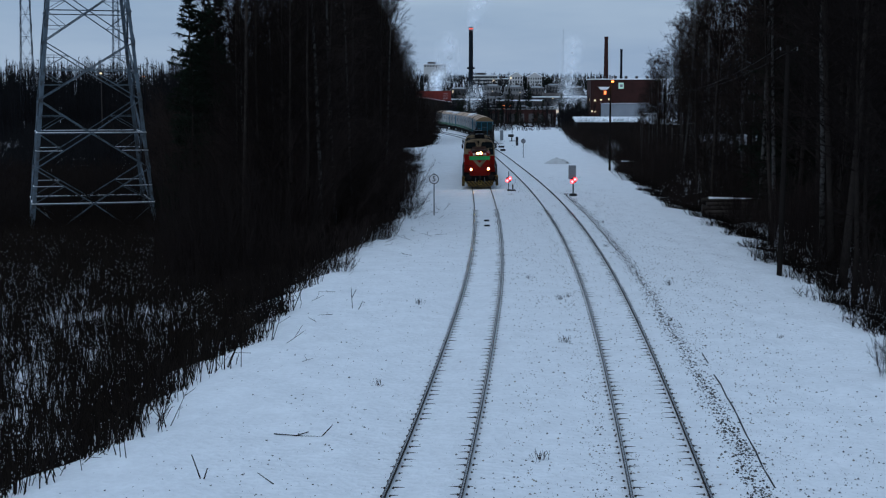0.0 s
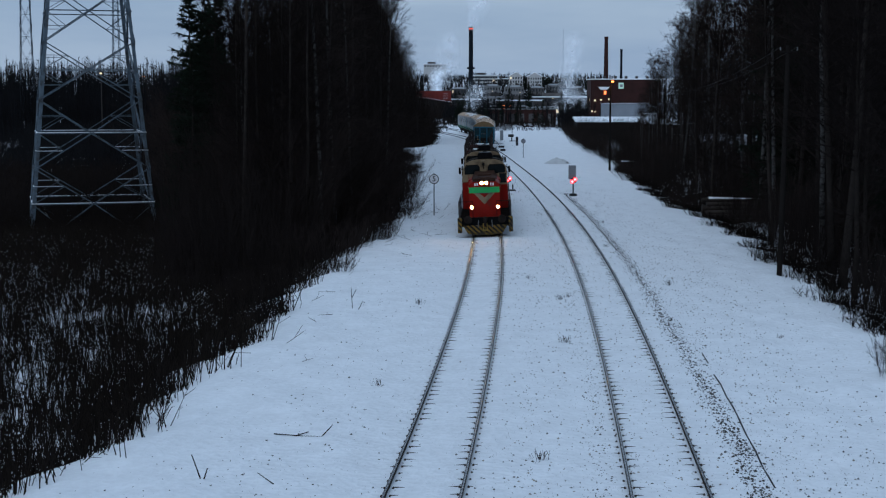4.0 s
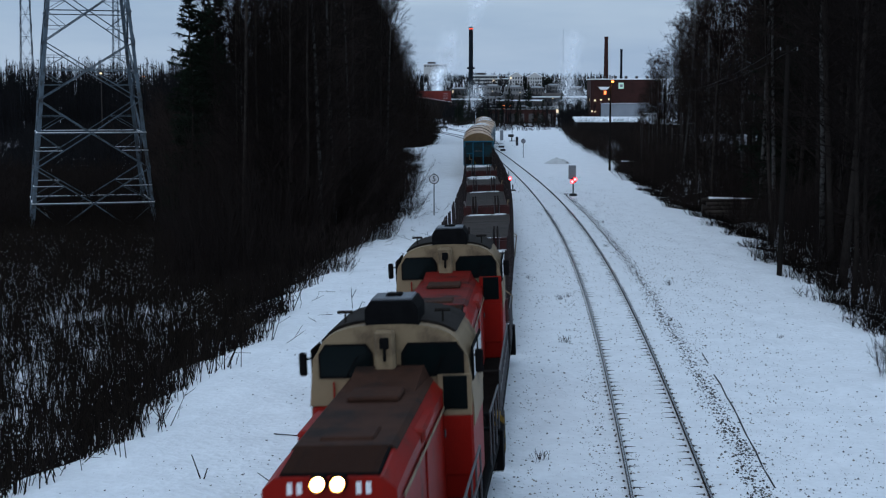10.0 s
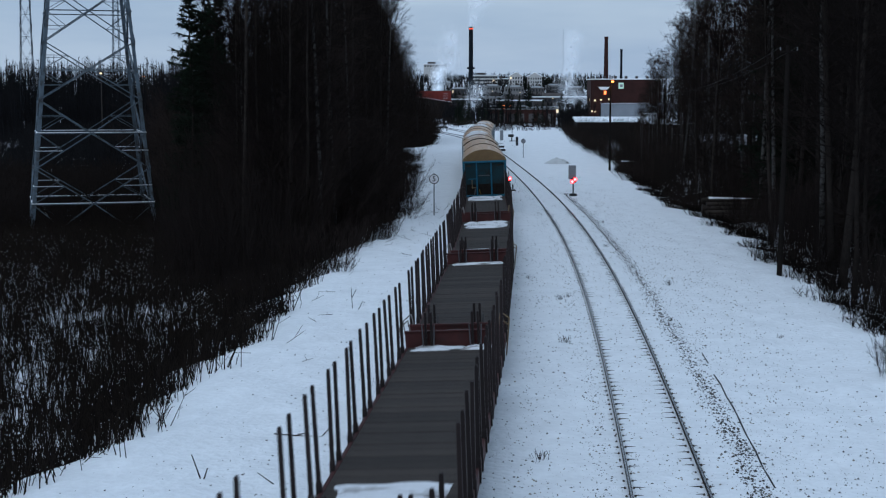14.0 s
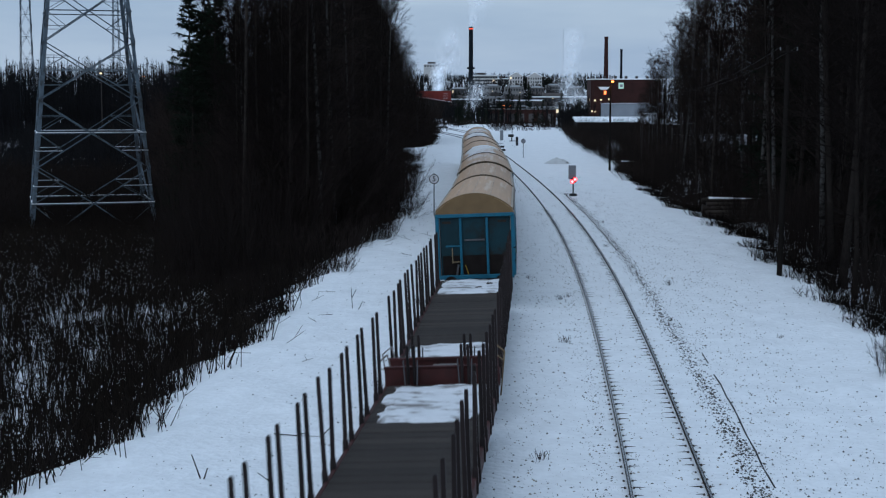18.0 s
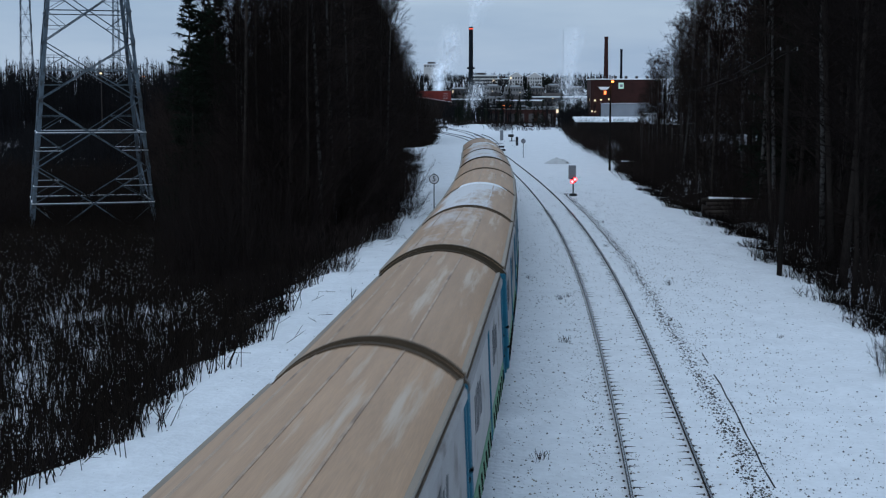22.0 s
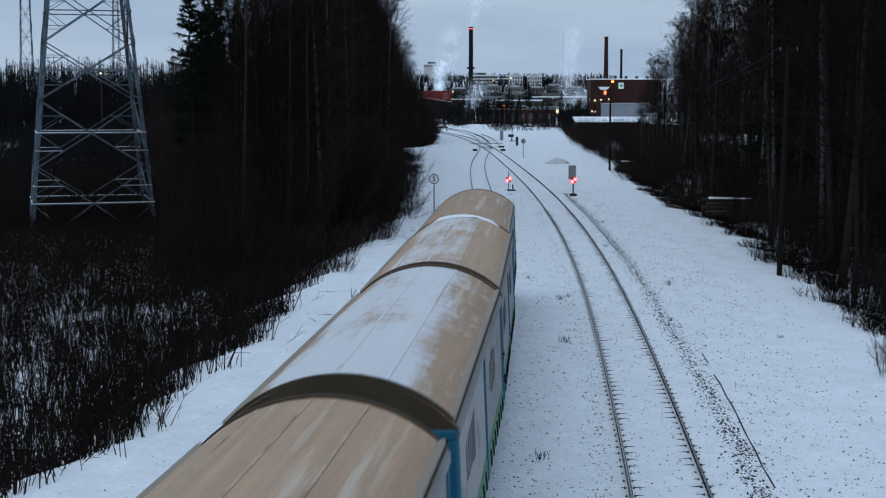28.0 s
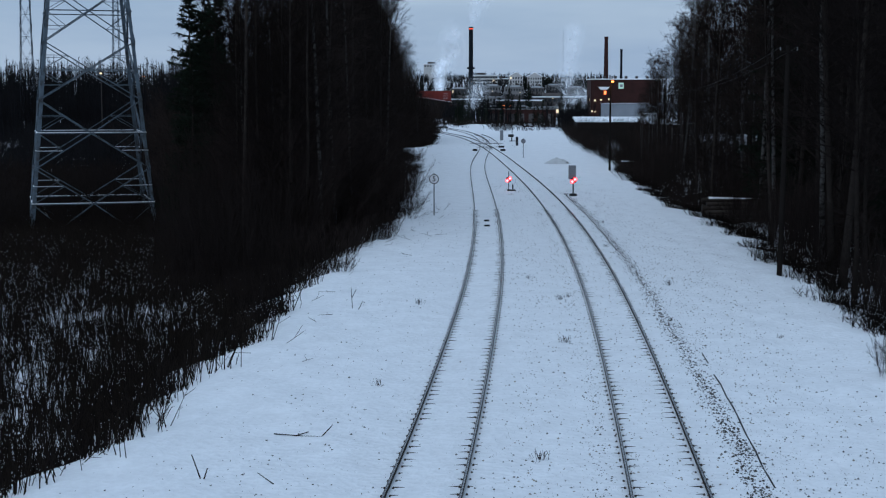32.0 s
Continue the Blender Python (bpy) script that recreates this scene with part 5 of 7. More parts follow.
    for sx in (-1, 1):
        part("eaves_rail", Shape().box((sx * 1.50, 0, 3.50), (0.06, 2 * half, 0.10), 0.02), HANDRAIL, W)
        for k in range(2):
            yc = -half / 2 + k * half
            d = part("sliding_wall", Shape().box((sx * 1.47, yc, 2.56), (0.06, half - 0.20, 1.78), 0.02), SIDE_WHITE, W, "grey-white sliding wall")
            part("green_skirt", Shape().box((sx * 1.475, yc, 1.40), (0.07, half - 0.20, 0.50), 0.02), SIDE_GREEN, d, "pale green lower panel")
            for q in range(5):
                part("letter_bar", Shape().box((sx * 1.503, yc - 1.5 + q * 0.42, 2.75), (0.008, r.uniform(0.16, 0.30), r.uniform(0.5, 0.8)), 0, Euler((r.uniform(-0.25, 0.25), 0, 0)).to_matrix()), MARKING, d)
            for q in range(7):
                part("lock_bar", Shape().bar((sx * 1.52, yc - 2.4 + q * 0.8, 1.55), (sx * 1.52, yc - 2.2 + q * 0.8, 1.22), 0.03, 0.05), GRIME, d)
        for yc in (-half + 0.12, 0, half - 0.12):
            part("side_post", Shape().box((sx * 1.48, yc, 2.34), (0.10, 0.12, 2.3), 0.02), TEAL, W)
    if wide != 1.0:
        for piece in [W, *W.children_recursive]:
            if piece.type == "MESH":
                piece.data.transform(Matrix.Diagonal((wide, 1.0, 1.0, 1.0)))
    for y in (-4.3, 4.3):
        bogie(W, y)
    return W


TRAIN = [(locomotive("red and cream diesel locomotive with a green band and lit headlamps", True), 7.0, 3.6),
         (locomotive("second red and cream diesel locomotive with unlit headlamps", False), 21.0, 3.6)]
FLAT_SNOW = ((1.5, 0.8), (4.6, 0.7), (1.8, 0.6), (4.2, 4.2), (4.6, 4.2))
for k, (a, b) in enumerate(FLAT_SNOW):
    TRAIN.append((flat_wagon("empty timber wagon with dark steel stakes and snow on its deck", 11 + k, a, b, k < 4), 38.5 + 20.45 * k, 7.0))
FROST = (0, 0, 1, 2, 0, 0, 3, 4, 0)
GAPS = (0.55, 1.3, 0.55, 0.25, 0.55, 1.3, 0.55, 0.25, 0)
at = 131.1
for k in range(9):
    # lips facing a wide gap take the colour with shade in it
    TRAIN.append((covered_wagon("covered wagon with teal ends and a tan roof" + (" under thin snow" if FROST[k] else ""), 31 + 3 * k, FROST[k], 1.055 if 2 <= k <= 7 else 1.0, k in (3, 7), (TAN_END if k == 0 else END_SHADED if GAPS[k - 1] > 1 else END_BROWN, END_SHADED if GAPS[k] > 1 else TRIM if k == 8 else END_BROWN)), at + 6.5, 4.5))
    at += 13.0 + GAPS[k]


# ---- the far town: hill of houses, works and chimneys ----
DUSTED_ROOF = mat("roof_dusted_with_snow", (0.26, 0.27, 0.28), 0.9, vary=0.3, scale=0.25, fine=2.0, dirt=(0.07, 0.065, 0.065), dirt_or_tone_at=0.48)
CONCRETE = mat("concrete_wall", (0.16, 0.155, 0.155), 0.85, vary=0.12, scale=0.3, fine=3)
PALE_WALL = mat("pale_render_wall", (0.44, 0.43, 0.42), 0.85, vary=0.10, scale=0.3, fine=3)
DARK_WALL = mat("dull_brown_wall", (0.07, 0.062, 0.06), 0.85, vary=0.25, scale=0.3, fine=3, random=0.5)
BRICK = mat("dark_red_brick", (0.034, 0.012, 0.010), 0.95, vary=0.25, scale=0.5, fine=5)
RED_SHEET = mat("red_sheet_wall", (0.16, 0.020, 0.014), 0.6, vary=0.2, scale=0.4, fine=4)
TIMBER = mat("dark_timber_wall", (0.013, 0.010, 0.009), 0.9, vary=0.4, scale=0.5, fine=6, stretch=(3, 3, 0.3))
SHEET_PALE = mat("pale_sheet_wall", (0.22, 0.24, 0.27), 0.6, vary=0.12, scale=0.4, fine=4)
PANE = mat("far_window_pane", (0.025, 0.03, 0.035), 0.2, vary=0.1, bump=0)
CHIMNEY_DARK = mat("dark_chimney_steel", (0.010, 0.013, 0.017), 0.95, 0.0, 0.2, 0.4, 3, spec=0.05)
BEACON = glow("chimney_beacon", (1.0, 0.08, 0.04), 1.5)
FIRE_GLOW = glow("orange_hall_light", (1.0, 0.22, 0.06), 1.6)

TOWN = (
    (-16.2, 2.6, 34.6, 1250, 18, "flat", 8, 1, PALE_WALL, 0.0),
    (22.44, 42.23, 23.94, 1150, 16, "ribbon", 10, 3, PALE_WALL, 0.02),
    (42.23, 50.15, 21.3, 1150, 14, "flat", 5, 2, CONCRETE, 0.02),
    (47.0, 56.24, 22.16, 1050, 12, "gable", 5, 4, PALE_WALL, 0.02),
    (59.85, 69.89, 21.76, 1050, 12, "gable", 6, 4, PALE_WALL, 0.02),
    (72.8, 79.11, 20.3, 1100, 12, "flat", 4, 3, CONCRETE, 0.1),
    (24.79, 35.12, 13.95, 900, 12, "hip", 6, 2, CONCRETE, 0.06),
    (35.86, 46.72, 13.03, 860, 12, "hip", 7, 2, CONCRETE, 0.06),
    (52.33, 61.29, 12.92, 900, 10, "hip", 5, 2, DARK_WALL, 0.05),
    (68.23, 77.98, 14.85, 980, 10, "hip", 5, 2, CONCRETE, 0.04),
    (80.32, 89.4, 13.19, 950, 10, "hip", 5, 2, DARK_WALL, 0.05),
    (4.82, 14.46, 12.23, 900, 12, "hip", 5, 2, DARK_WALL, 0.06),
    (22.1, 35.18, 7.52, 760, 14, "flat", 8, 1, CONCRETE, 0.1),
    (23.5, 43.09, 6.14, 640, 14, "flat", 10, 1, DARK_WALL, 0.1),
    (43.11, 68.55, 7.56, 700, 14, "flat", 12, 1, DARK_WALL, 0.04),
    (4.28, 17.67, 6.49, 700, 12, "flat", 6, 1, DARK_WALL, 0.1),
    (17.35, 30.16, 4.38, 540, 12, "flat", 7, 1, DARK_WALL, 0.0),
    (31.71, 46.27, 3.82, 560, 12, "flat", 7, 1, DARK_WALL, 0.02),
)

PANE_MESHES = {}


def window_mesh(w, h, material):
    key = (round(w, 2), round(h, 2), material.name)
    if key not in PANE_MESHES:
        PANE_MESHES[key] = Shape().box((0, 0, 0), (w, 0.12, h), 0.02).mesh("pane", material)
    return PANE_MESHES[key]


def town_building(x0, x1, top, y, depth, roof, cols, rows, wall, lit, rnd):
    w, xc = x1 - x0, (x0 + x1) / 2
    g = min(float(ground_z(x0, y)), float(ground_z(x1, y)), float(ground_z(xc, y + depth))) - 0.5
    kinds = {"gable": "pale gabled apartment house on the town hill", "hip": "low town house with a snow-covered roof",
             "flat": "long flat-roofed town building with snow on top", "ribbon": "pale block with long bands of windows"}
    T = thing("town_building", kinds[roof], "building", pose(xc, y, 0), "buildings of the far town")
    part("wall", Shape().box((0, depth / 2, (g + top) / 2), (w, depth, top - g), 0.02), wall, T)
    if roof == "gable":
        rise = w * 0.28
        rf = Shape().loft([[Vector(p) for p in ((-w / 2 - 0.3, q, top), (w / 2 + 0.3, q, top), (0, q, top + rise))] for q in (0.0, depth)])
        part("gable", rf, wall, T)
        s = Shape()
        for a in (-1, 1):
            s.bar((a * (w / 2 + 0.5), depth / 2, top - 0.1), (0, depth / 2, top + rise + 0.06), depth + 0.6, 0.35)
        part("roof", s, SNOW_CLUMP, T, "snow-covered roof")
    elif roof == "hip":
        rise = 1.3
        part("roof", Shape().loft([[Vector((a * k, depth / 2 + b * q, z)) for a, b in ((-1, -1), (1, -1), (1, 1), (-1, 1))] for k, q, z in ((w / 2 + 0.5, depth / 2 + 0.5, top), (w / 2 - 2.5, depth / 2 - 3.5, top + rise))]), DUSTED_ROOF, T, "roof dusted with snow")
        part("chimney", Shape().box((w * 0.2, depth / 2, top + rise), (0.9, 0.9, 2.0), 0.02), BRICK, T)
    else:
        part("roof", Shape().box((0, depth / 2, top + 0.05), (w + 0.6, depth + 0.6, 0.5), 0.1), SNOW_CLUMP if y > 1000 or y in (700, 640) else DUSTED_ROOF, T, "snow-dusted flat roof")
        part("roof_house", Shape().box((-w * 0.15, depth / 2, top + 1.1), (w * 0.35, depth * 0.5, 1.8), 0.02), DARK_WALL, T)
    storey = min(3.2, (top - max(g, top - rows * 3.2)) / rows)
    for r in range(rows):
        z = top - 1.5 - r * storey
        for c in range(cols):
            x = -w / 2 + w * (c + 0.5) / cols
            on = rnd.random() < 0.4 * lit
            wide = w / cols * (0.93 if roof == "ribbon" else 0.5)
            win = part("window", window_mesh(wide, 1.4, LAMP_WHITE if on else PANE), None, T, "lit window" if on else "")
            win.location = (x, -0.03, z)
    return T


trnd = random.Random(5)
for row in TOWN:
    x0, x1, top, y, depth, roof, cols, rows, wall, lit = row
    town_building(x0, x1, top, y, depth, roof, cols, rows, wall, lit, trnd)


def chimney(label, x, y, r0, r1, top, material, platform=None, beacon=False):
    g = float(ground_z(x, y)) - 1
    C = thing("factory_chimney", label, "chimney", pose(x, y, 0), "chimneys of the town")
    ring = lambda r, z: [Vector((r * math.cos(a), r * math.sin(a), z)) for a in np.linspace(0, 2 * math.pi, 21)[:-1]]
    part("shaft", Shape().loft([ring(r0, g), ring(r0 * 0.5 + r1 * 0.5, (g + top) / 2), ring(r1, top)]), material, C, smooth=False)
    part("rim", Shape().loft([ring(r1 * 1.12, top - 0.9), ring(r1 * 1.16, top - 0.06), ring(r1 * 1.05, top + 0.05)]), material, C)
    if platform:
        part("platform", Shape().loft([ring(r0 * 1.7, platform), ring(r0 * 1.7, platform + 0.9)]), material, C)
    if beacon:
        for a in (-1, 1):
            part("beacon", Shape().box((a * r1 * 0.5, -r1 * 1.15, top - 0.9), (0.8, 0.4, 0.5), 0.1), BEACON, C, "glowing red warning light")
    return C


chimney("tall slim dark factory chimney with red warning lights", 15.0, 800, 1.25, 1.1, 44.8, CHIMNEY_DARK, 22.5, True)
chimney("tapered dark red brick factory chimney", 57.0, 520, 1.05, 0.62, 28.6, BRICK)
chimney("thin dark steel chimney behind the brick works", 67.1, 560, 0.5, 0.42, 25.5, CHIMNEY_DARK)
# mast painted pale to look faded by steam in between
chimney("thin mast far behind the town, coloured pale as if veiled", 117.0, 1450, 0.22, 0.12, 72.0, SHEET_PALE)

# brick works beside the line
works = thing("brick_works", "dark red brick works with lamps and a snowy roof edge", "factory")
part("wall", Shape().box((61.5, 506, 6.2), (23.5, 14, 14.8), 0.1), BRICK, works)
part("parapet", Shape().box((61.5, 506, 13.7), (24.0, 14.5, 0.35), 0.02), SNOW_CLUMP, works, "snow-dusted parapet")
part("stair_tower", Shape().box((53.0, 500.5, 6.0), (5.4, 6, 14.2), 0.1), BRICK, works)
part("canopy", Shape().loft([[Vector((53.8 + a * k, 497.2, z)) for a in (-1, 1)] + [Vector((53.8 + a * k, 496.2, z)) for a in (1, -1)] for k, z in ((1.0, 10.1), (1.9, 11.1))]), SIGN_WHITE, works, "pale funnel-shaped hood")
sg = part("sign", Shape().box((59.8, 498.9, 11.5), (1.7, 0.2, 2.0), 0.03), glow("lit_sign", (0.45, 0.65, 0.55), 0.25), works, "lit pale green sign")
part("sign_mark", Shape().box((59.9, 498.75, 11.5), (0.9, 0.1, 0.9), 0.05), SHEET_PALE, sg)
for k in range(5):
    part("roof_vent", Shape().box((55 + k * 3.6, 505, 14.3), (0.9, 0.9, 1.0), 0.1), DARK_WALL, works)
for x, z in ((48.9, 6.8), (50.9, 6.6), (52.9, 6.8), (55.6, 7.0), (53.5, 4.1), (49.9, 3.0), (50.9, 2.8)):
    part("lamp", Shape().box((x, 496.9, z), (0.55, 0.3, 0.5), 0.04), LAMP_WHITE, works, "small bright lamp")
part("orange_window", Shape().box((54.3, 497.35, 9.2), (0.8, 0.1, 1.2), 0.02), FIRE_GLOW, works, "orange-lit opening")

hall = thing("sheet_metal_hall", "pale grey sheet-metal hall with a flat roof", "building")
part("wall", Shape().box((57.5, 434, 2.8), (21.5, 10, 6.0), 0.1), SHEET_PALE, hall)
part("roof", Shape().box((57.5, 434, 5.95), (22.0, 10.5, 0.06), 0.02), SNOW_CLUMP, hall)
for k in range(12):
    part("rib", Shape().box((47.6 + k * 1.8, 428.94, 2.8), (0.12, 0.1, 5.8), 0.02), SHEET_PALE, hall)

shed = thing("timber_shed", "long dark timber shed with a snow-covered roof", "shed")
part("wall", Shape().box((37.5, 335, 0.95), (15.0, 7, 2.6), 0.02), TIMBER, shed)
part("roof", Shape().loft([[Vector((37.5 + a * 7.9, y, z)) for y, z in ((330.9, 2.26), (331.0, 2.34), (339.0, 3.40), (339.0, 3.1))] for a in (-1, 1)]), SNOW_CLUMP, shed, "snow-covered roof")
for k in range(10):
    part("board", Shape().box((30.2 + k * 1.6, 331.46, 0.9), (0.15, 0.06, 2.5), 0.01), TIMBER, shed)

low_shed = thing("timber_shed", "long low timber shed under snow behind the trees", "shed")
part("wall", Shape().box((59.0, 336, 0.6), (27.0, 7, 2.2), 0.02), TIMBER, low_shed)
part("roof", Shape().loft([[Vector((59.0 + a * 13.9, y, z)) for y, z in ((331.9, 1.72), (332.0, 1.80), (340.0, 4.2), (340.0, 3.9))] for a in (-1, 1)]), SNOW_CLUMP, low_shed, "snow-covered roof")
for k in range(16):
    part("board", Shape().box((46.2 + k * 1.7, 332.46, 0.6), (0.15, 0.06, 2.1), 0.01), TIMBER, low_shed)

redhall = thing("red_works", "red sheet-clad works with a sloping snowy conveyor roof", "factory")
part("wall", Shape().box((-4.0, 552, 4.6), (14.0, 14, 10.6), 0.1), RED_SHEET, redhall)
part("roof", Shape().box((-4.0, 552, 10.0), (14.4, 14.4, 0.06), 0.02), DARK_WALL, redhall)
for k in range(4):
    part("vent", Shape().box((1.0, 544.9, 8.9 - k * 0.6), (1.8, 0.15, 0.06), 0.02), SIGN_WHITE, redhall)
part("lean_to", Shape().loft([[Vector((x, y, z)) for x, z in ((-12, -0.5), (2.9, -0.5), (2.9, 5.7), (-12, 8.1))] for y in (530, 542)]), TIMBER, redhall)
part("lean_to_roof", Shape().bar((-12.3, 536, 8.35), (3.3, 536, 5.85), 12.6, 0.06), SNOW_CLUMP, redhall, "sloping snow-covered roof")

far_hall = thing("lit_hall", "low hall with an orange-lit opening", "building")
part("wall", Shape().box((22.3, 528, 1.9), (9.0, 8, 4.6), 0.1), DARK_WALL, far_hall)
part("opening", Shape().loft([[Vector((x, y, z)) for x, z in ((20.3, 3.4), (23.4, 3.4), (24.0, 4.6), (20.9, 5.0))] for y in (523.7, 523.9)]), FIRE_GLOW, far_hall, "orange-lit opening")

long_store = thing("long_storehouse", "long low dark wine-red storehouse behind the yard", "building")
part("wall", Shape().box((23.5, 449, 1.9), (21.0, 8, 4.4), 0.1), BRICK, long_store)
part("roof", Shape().box((23.5, 449, 4.15), (21.6, 8.6, 0.12), 0.03), DUSTED_ROOF, long_store, "flat roof dusted with snow")
for k in range(7):
    part("door", Shape().box((14.9 + k * 2.9, 444.95, 1.5), (1.6, 0.12, 2.6), 0.03), DARK_WALL, long_store)
for x, y, k, sc in ((10.2, 422, 1, 0.42), (12.3, 424, 1, 0.52), (16.3, 420, 1, 0.48), (21.0, 424, 0, 0.36), (22.4, 426, 0, 0.38), (25.8, 422, 0, 0.36), (27.3, 425, 0, 0.38), (28.4, 421, 1, 0.4)):
    plant(FIRS[k], x, y, sc, 0.2)
# street lamps that dot the town
LAMP_AT = ((8.0, 650, 5.5), (27.0, 810, 10.5), (41.5, 800, 10.0), (60.0, 830, 9.0), (74.0, 760, 7.5), (51.0, 690, 7.0), (20.0, 830, 12.5), (-2.0, 620, 9.0), (88.0, 900, 14.0), (-69.0, 300, 12.6))
for x, y, z in LAMP_AT:
    g = float(ground_z(x, y))
    s = thing("street_lamp", "distant street lamp glowing warm white", "street lamp", pose(x, y, g), "street lamps of the town")
    part("pole", Shape().rod((0, 0, -0.5), (0, 0, z - g), 0.12, 0.08, n=6), POLE_WOOD, s)
    part("lamp_head", Shape().box((0, -0.3, z - g), (0.5, 0.5, 0.3), 0.1), LAMP_WHITE, s, "glowing lamp head")
s = thing("street_lamp", "far orange street lamp behind the brush", "street lamp", pose(-72.5, 360, -1.5), "street lamps of the town")
part("pole", Shape().rod((0, 0, -0.5), (0, 0, 14.2), 0.12, 0.08, n=6), POLE_WOOD, s)
part("lamp_head", Shape().box((0, -0.3, 14.3), (1.1, 0.5, 0.06), 0.1), LAMP_SODIUM, s, "glowing orange lamp head")

# dark trees over the town
clumps = ((11, 815, 6, 5, 0.75), (58, 1070, 2.5, 7, 0.85), (81, 1060, 5, 12, 0.78), (75, 1064, 3, 9, 0.85), (101, 1050, 7, 11, 0.70), (12, 960, 7, 7, 0.75), (53, 960, 5, 3, 0.5), (-5, 990, 10, 8, 0.8), (30, 850, 14, 3, 0.5), (24, 705, 8, 3, 0.55),
          (6, 425, 6, 4, 0.72), (17, 465, 7, 4, 0.66), (32, 480, 8, 5, 0.62), (44, 470, 4, 3, 0.6))
crnd = random.Random(9)
for cx, cy, spread, count, sc in clumps:
    for _ in range(count):
        plant(PINES[crnd.randrange(2)] if cy > 600 else FIRS[crnd.randrange(3)], cx + crnd.uniform(-spread, spread), cy + crnd.uniform(-12, 12), sc * crnd.uniform(0.7, 1.15), 0.3)
tx = np.concatenate([RNG.uniform(-20, 60, 60), RNG.uniform(0, 22, 110), RNG.uniform(0, 130, 220), RNG.uniform(-60, 140, 1600), RNG.uniform(29, 36.5, 60), RNG.uniform(-30, 95, 800)])
ty = np.concatenate([RNG.uniform(420, 560, 60), RNG.uniform(425, 520, 110), RNG.uniform(640, 860, 220), RNG.uniform(840, 1300, 1600), RNG.uniform(345, 400, 60), RNG.uniform(565, 840, 800)])
keep = ~((np.abs(ty - 506) < 14) & (tx > 47)) & ~((np.abs(ty - 434) < 9) & (tx > 44)) & ~((np.abs(ty - 540) < 22) & (tx < 5))
tx, ty = tx[keep], ty[keep]
far_wood("town_woods", (tx, ty), 3.0, 7.5, "dark bare trees and scrub between the town and the railway", 2.6, 11)
sx_ = RNG.uniform(-34, 62, 5200)
sy_ = 340 + 66 * RNG.random(5200)
sy_ = sy_ + np.where(sx_ < 12, 45, 6)
clear = np.abs(sx_ - TRAIN_LINE(sy_)) > 4.5
sx_, sy_ = sx_[clear], sy_[clear]
tagged(stems_field("town_scrub", len(sx_), lambda n: (sx_[:n], sy_[:n]), 0.5, 2.6, 0.032, TWIG, 0.40, 6, 8, 0.8), "dark scrub behind the railway yard", "scrub", kind="stuff")


# ---- steam ----
def steam_material(name, alpha):
    """Steam, thick in the middle of a puff and wispy at its rim."""
    m = bpy.data.materials.new(name)
    m.use_nodes = True
    nt = m.node_tree
    nt.nodes.clear()

    def node(kind, **kw):
        n = nt.nodes.new("ShaderNode" + kind)
        for k, v in kw.items():
            n.inputs[int(k[1:])].default_value = v
        return n

    out, mix, tr = node("OutputMaterial"), node("MixShader"), node("BsdfTransparent")
    df, d2, ad = node("BsdfDiffuse", i0=(0.62, 0.63, 0.645, 1)), node("BsdfTranslucent", i0=(0.62, 0.63, 0.645, 1)), node("AddShader")
    co = node("TexCoord")
    off = nt.nodes.new("ShaderNodeVectorMath")
    off.operation = "MULTIPLY_ADD"
    off.inputs[1].default_value, off.inputs[2].default_value = (2, 0, 2), (-1, 0, -1)
    nt.links.new(co.outputs["Generated"], off.inputs[0])
    ln = nt.nodes.new("ShaderNodeVectorMath")
    ln.operation = "LENGTH"
    nt.links.new(off.outputs[0], ln.inputs[0])
    rim = node("MapRange", i1=0.95, i2=0.1, i3=0.0, i4=1.0)
    rim.interpolation_type = "SMOOTHSTEP"
    nt.links.new(ln.outputs["Value"], rim.inputs[0])
    no = node("TexNoise", i2=0.35, i3=6.0, i4=0.6)
    nt.links.new(co.outputs["Object"], no.inputs[0])
    wisp = node("MapRange", i1=0.30, i2=0.66, i3=0.15, i4=1.0)
    nt.links.new(no.outputs[0], wisp.inputs[0])
    mul = nt.nodes.new("ShaderNodeMath")
    mul.operation = "MULTIPLY"
    nt.links.new(rim.outputs[0], mul.inputs[0])
    nt.links.new(wisp.outputs[0], mul.inputs[1])
    amt = nt.nodes.new("ShaderNodeMath")
    amt.operation = "MULTIPLY"
    amt.inputs[1].default_value = alpha
    nt.links.new(mul.outputs[0], amt.inputs[0])
    nt.links.new(df.outputs[0], ad.inputs[0])
    nt.links.new(d2.outputs[0], ad.inputs[1])
    nt.links.new(amt.outputs[0], mix.inputs[0])
    nt.links.new(tr.outputs[0], mix.inputs[1])
    nt.links.new(ad.outputs[0], mix.inputs[2])
    nt.links.new(mix.outputs[0], out.inputs["Surface"])
    return m


STEAM, STEAM_THIN, STEAM_FAINT = steam_material("white_steam", 0.95), steam_material("thin_steam", 0.28), steam_material("faint_steam", 0.32)


def puff_mesh(seed):
    """A domed, lumpy veil of steam."""
    bm = bmesh.new()
    bmesh.ops.create_icosphere(bm, subdivisions=3, radius=1.0)
    bmesh.ops.delete(bm, geom=[f for f in bm.faces if f.calc_center_median().y > 0.0], context="FACES")
    for v in bm.verts:
        v.co *= 1 + 0.25 * noise.noise(v.co * 1.6 + Vector((seed * 7, 0, 0))) + 0.10 * noise.noise(v.co * 4 + Vector((0, seed * 5, 0)))
    me = bpy.data.meshes.new("puff")
    bm.to_mesh(me)
    bm.free()
    me.polygons.foreach_set("use_smooth", [True] * len(me.polygons))
    return me


PUFFS = []


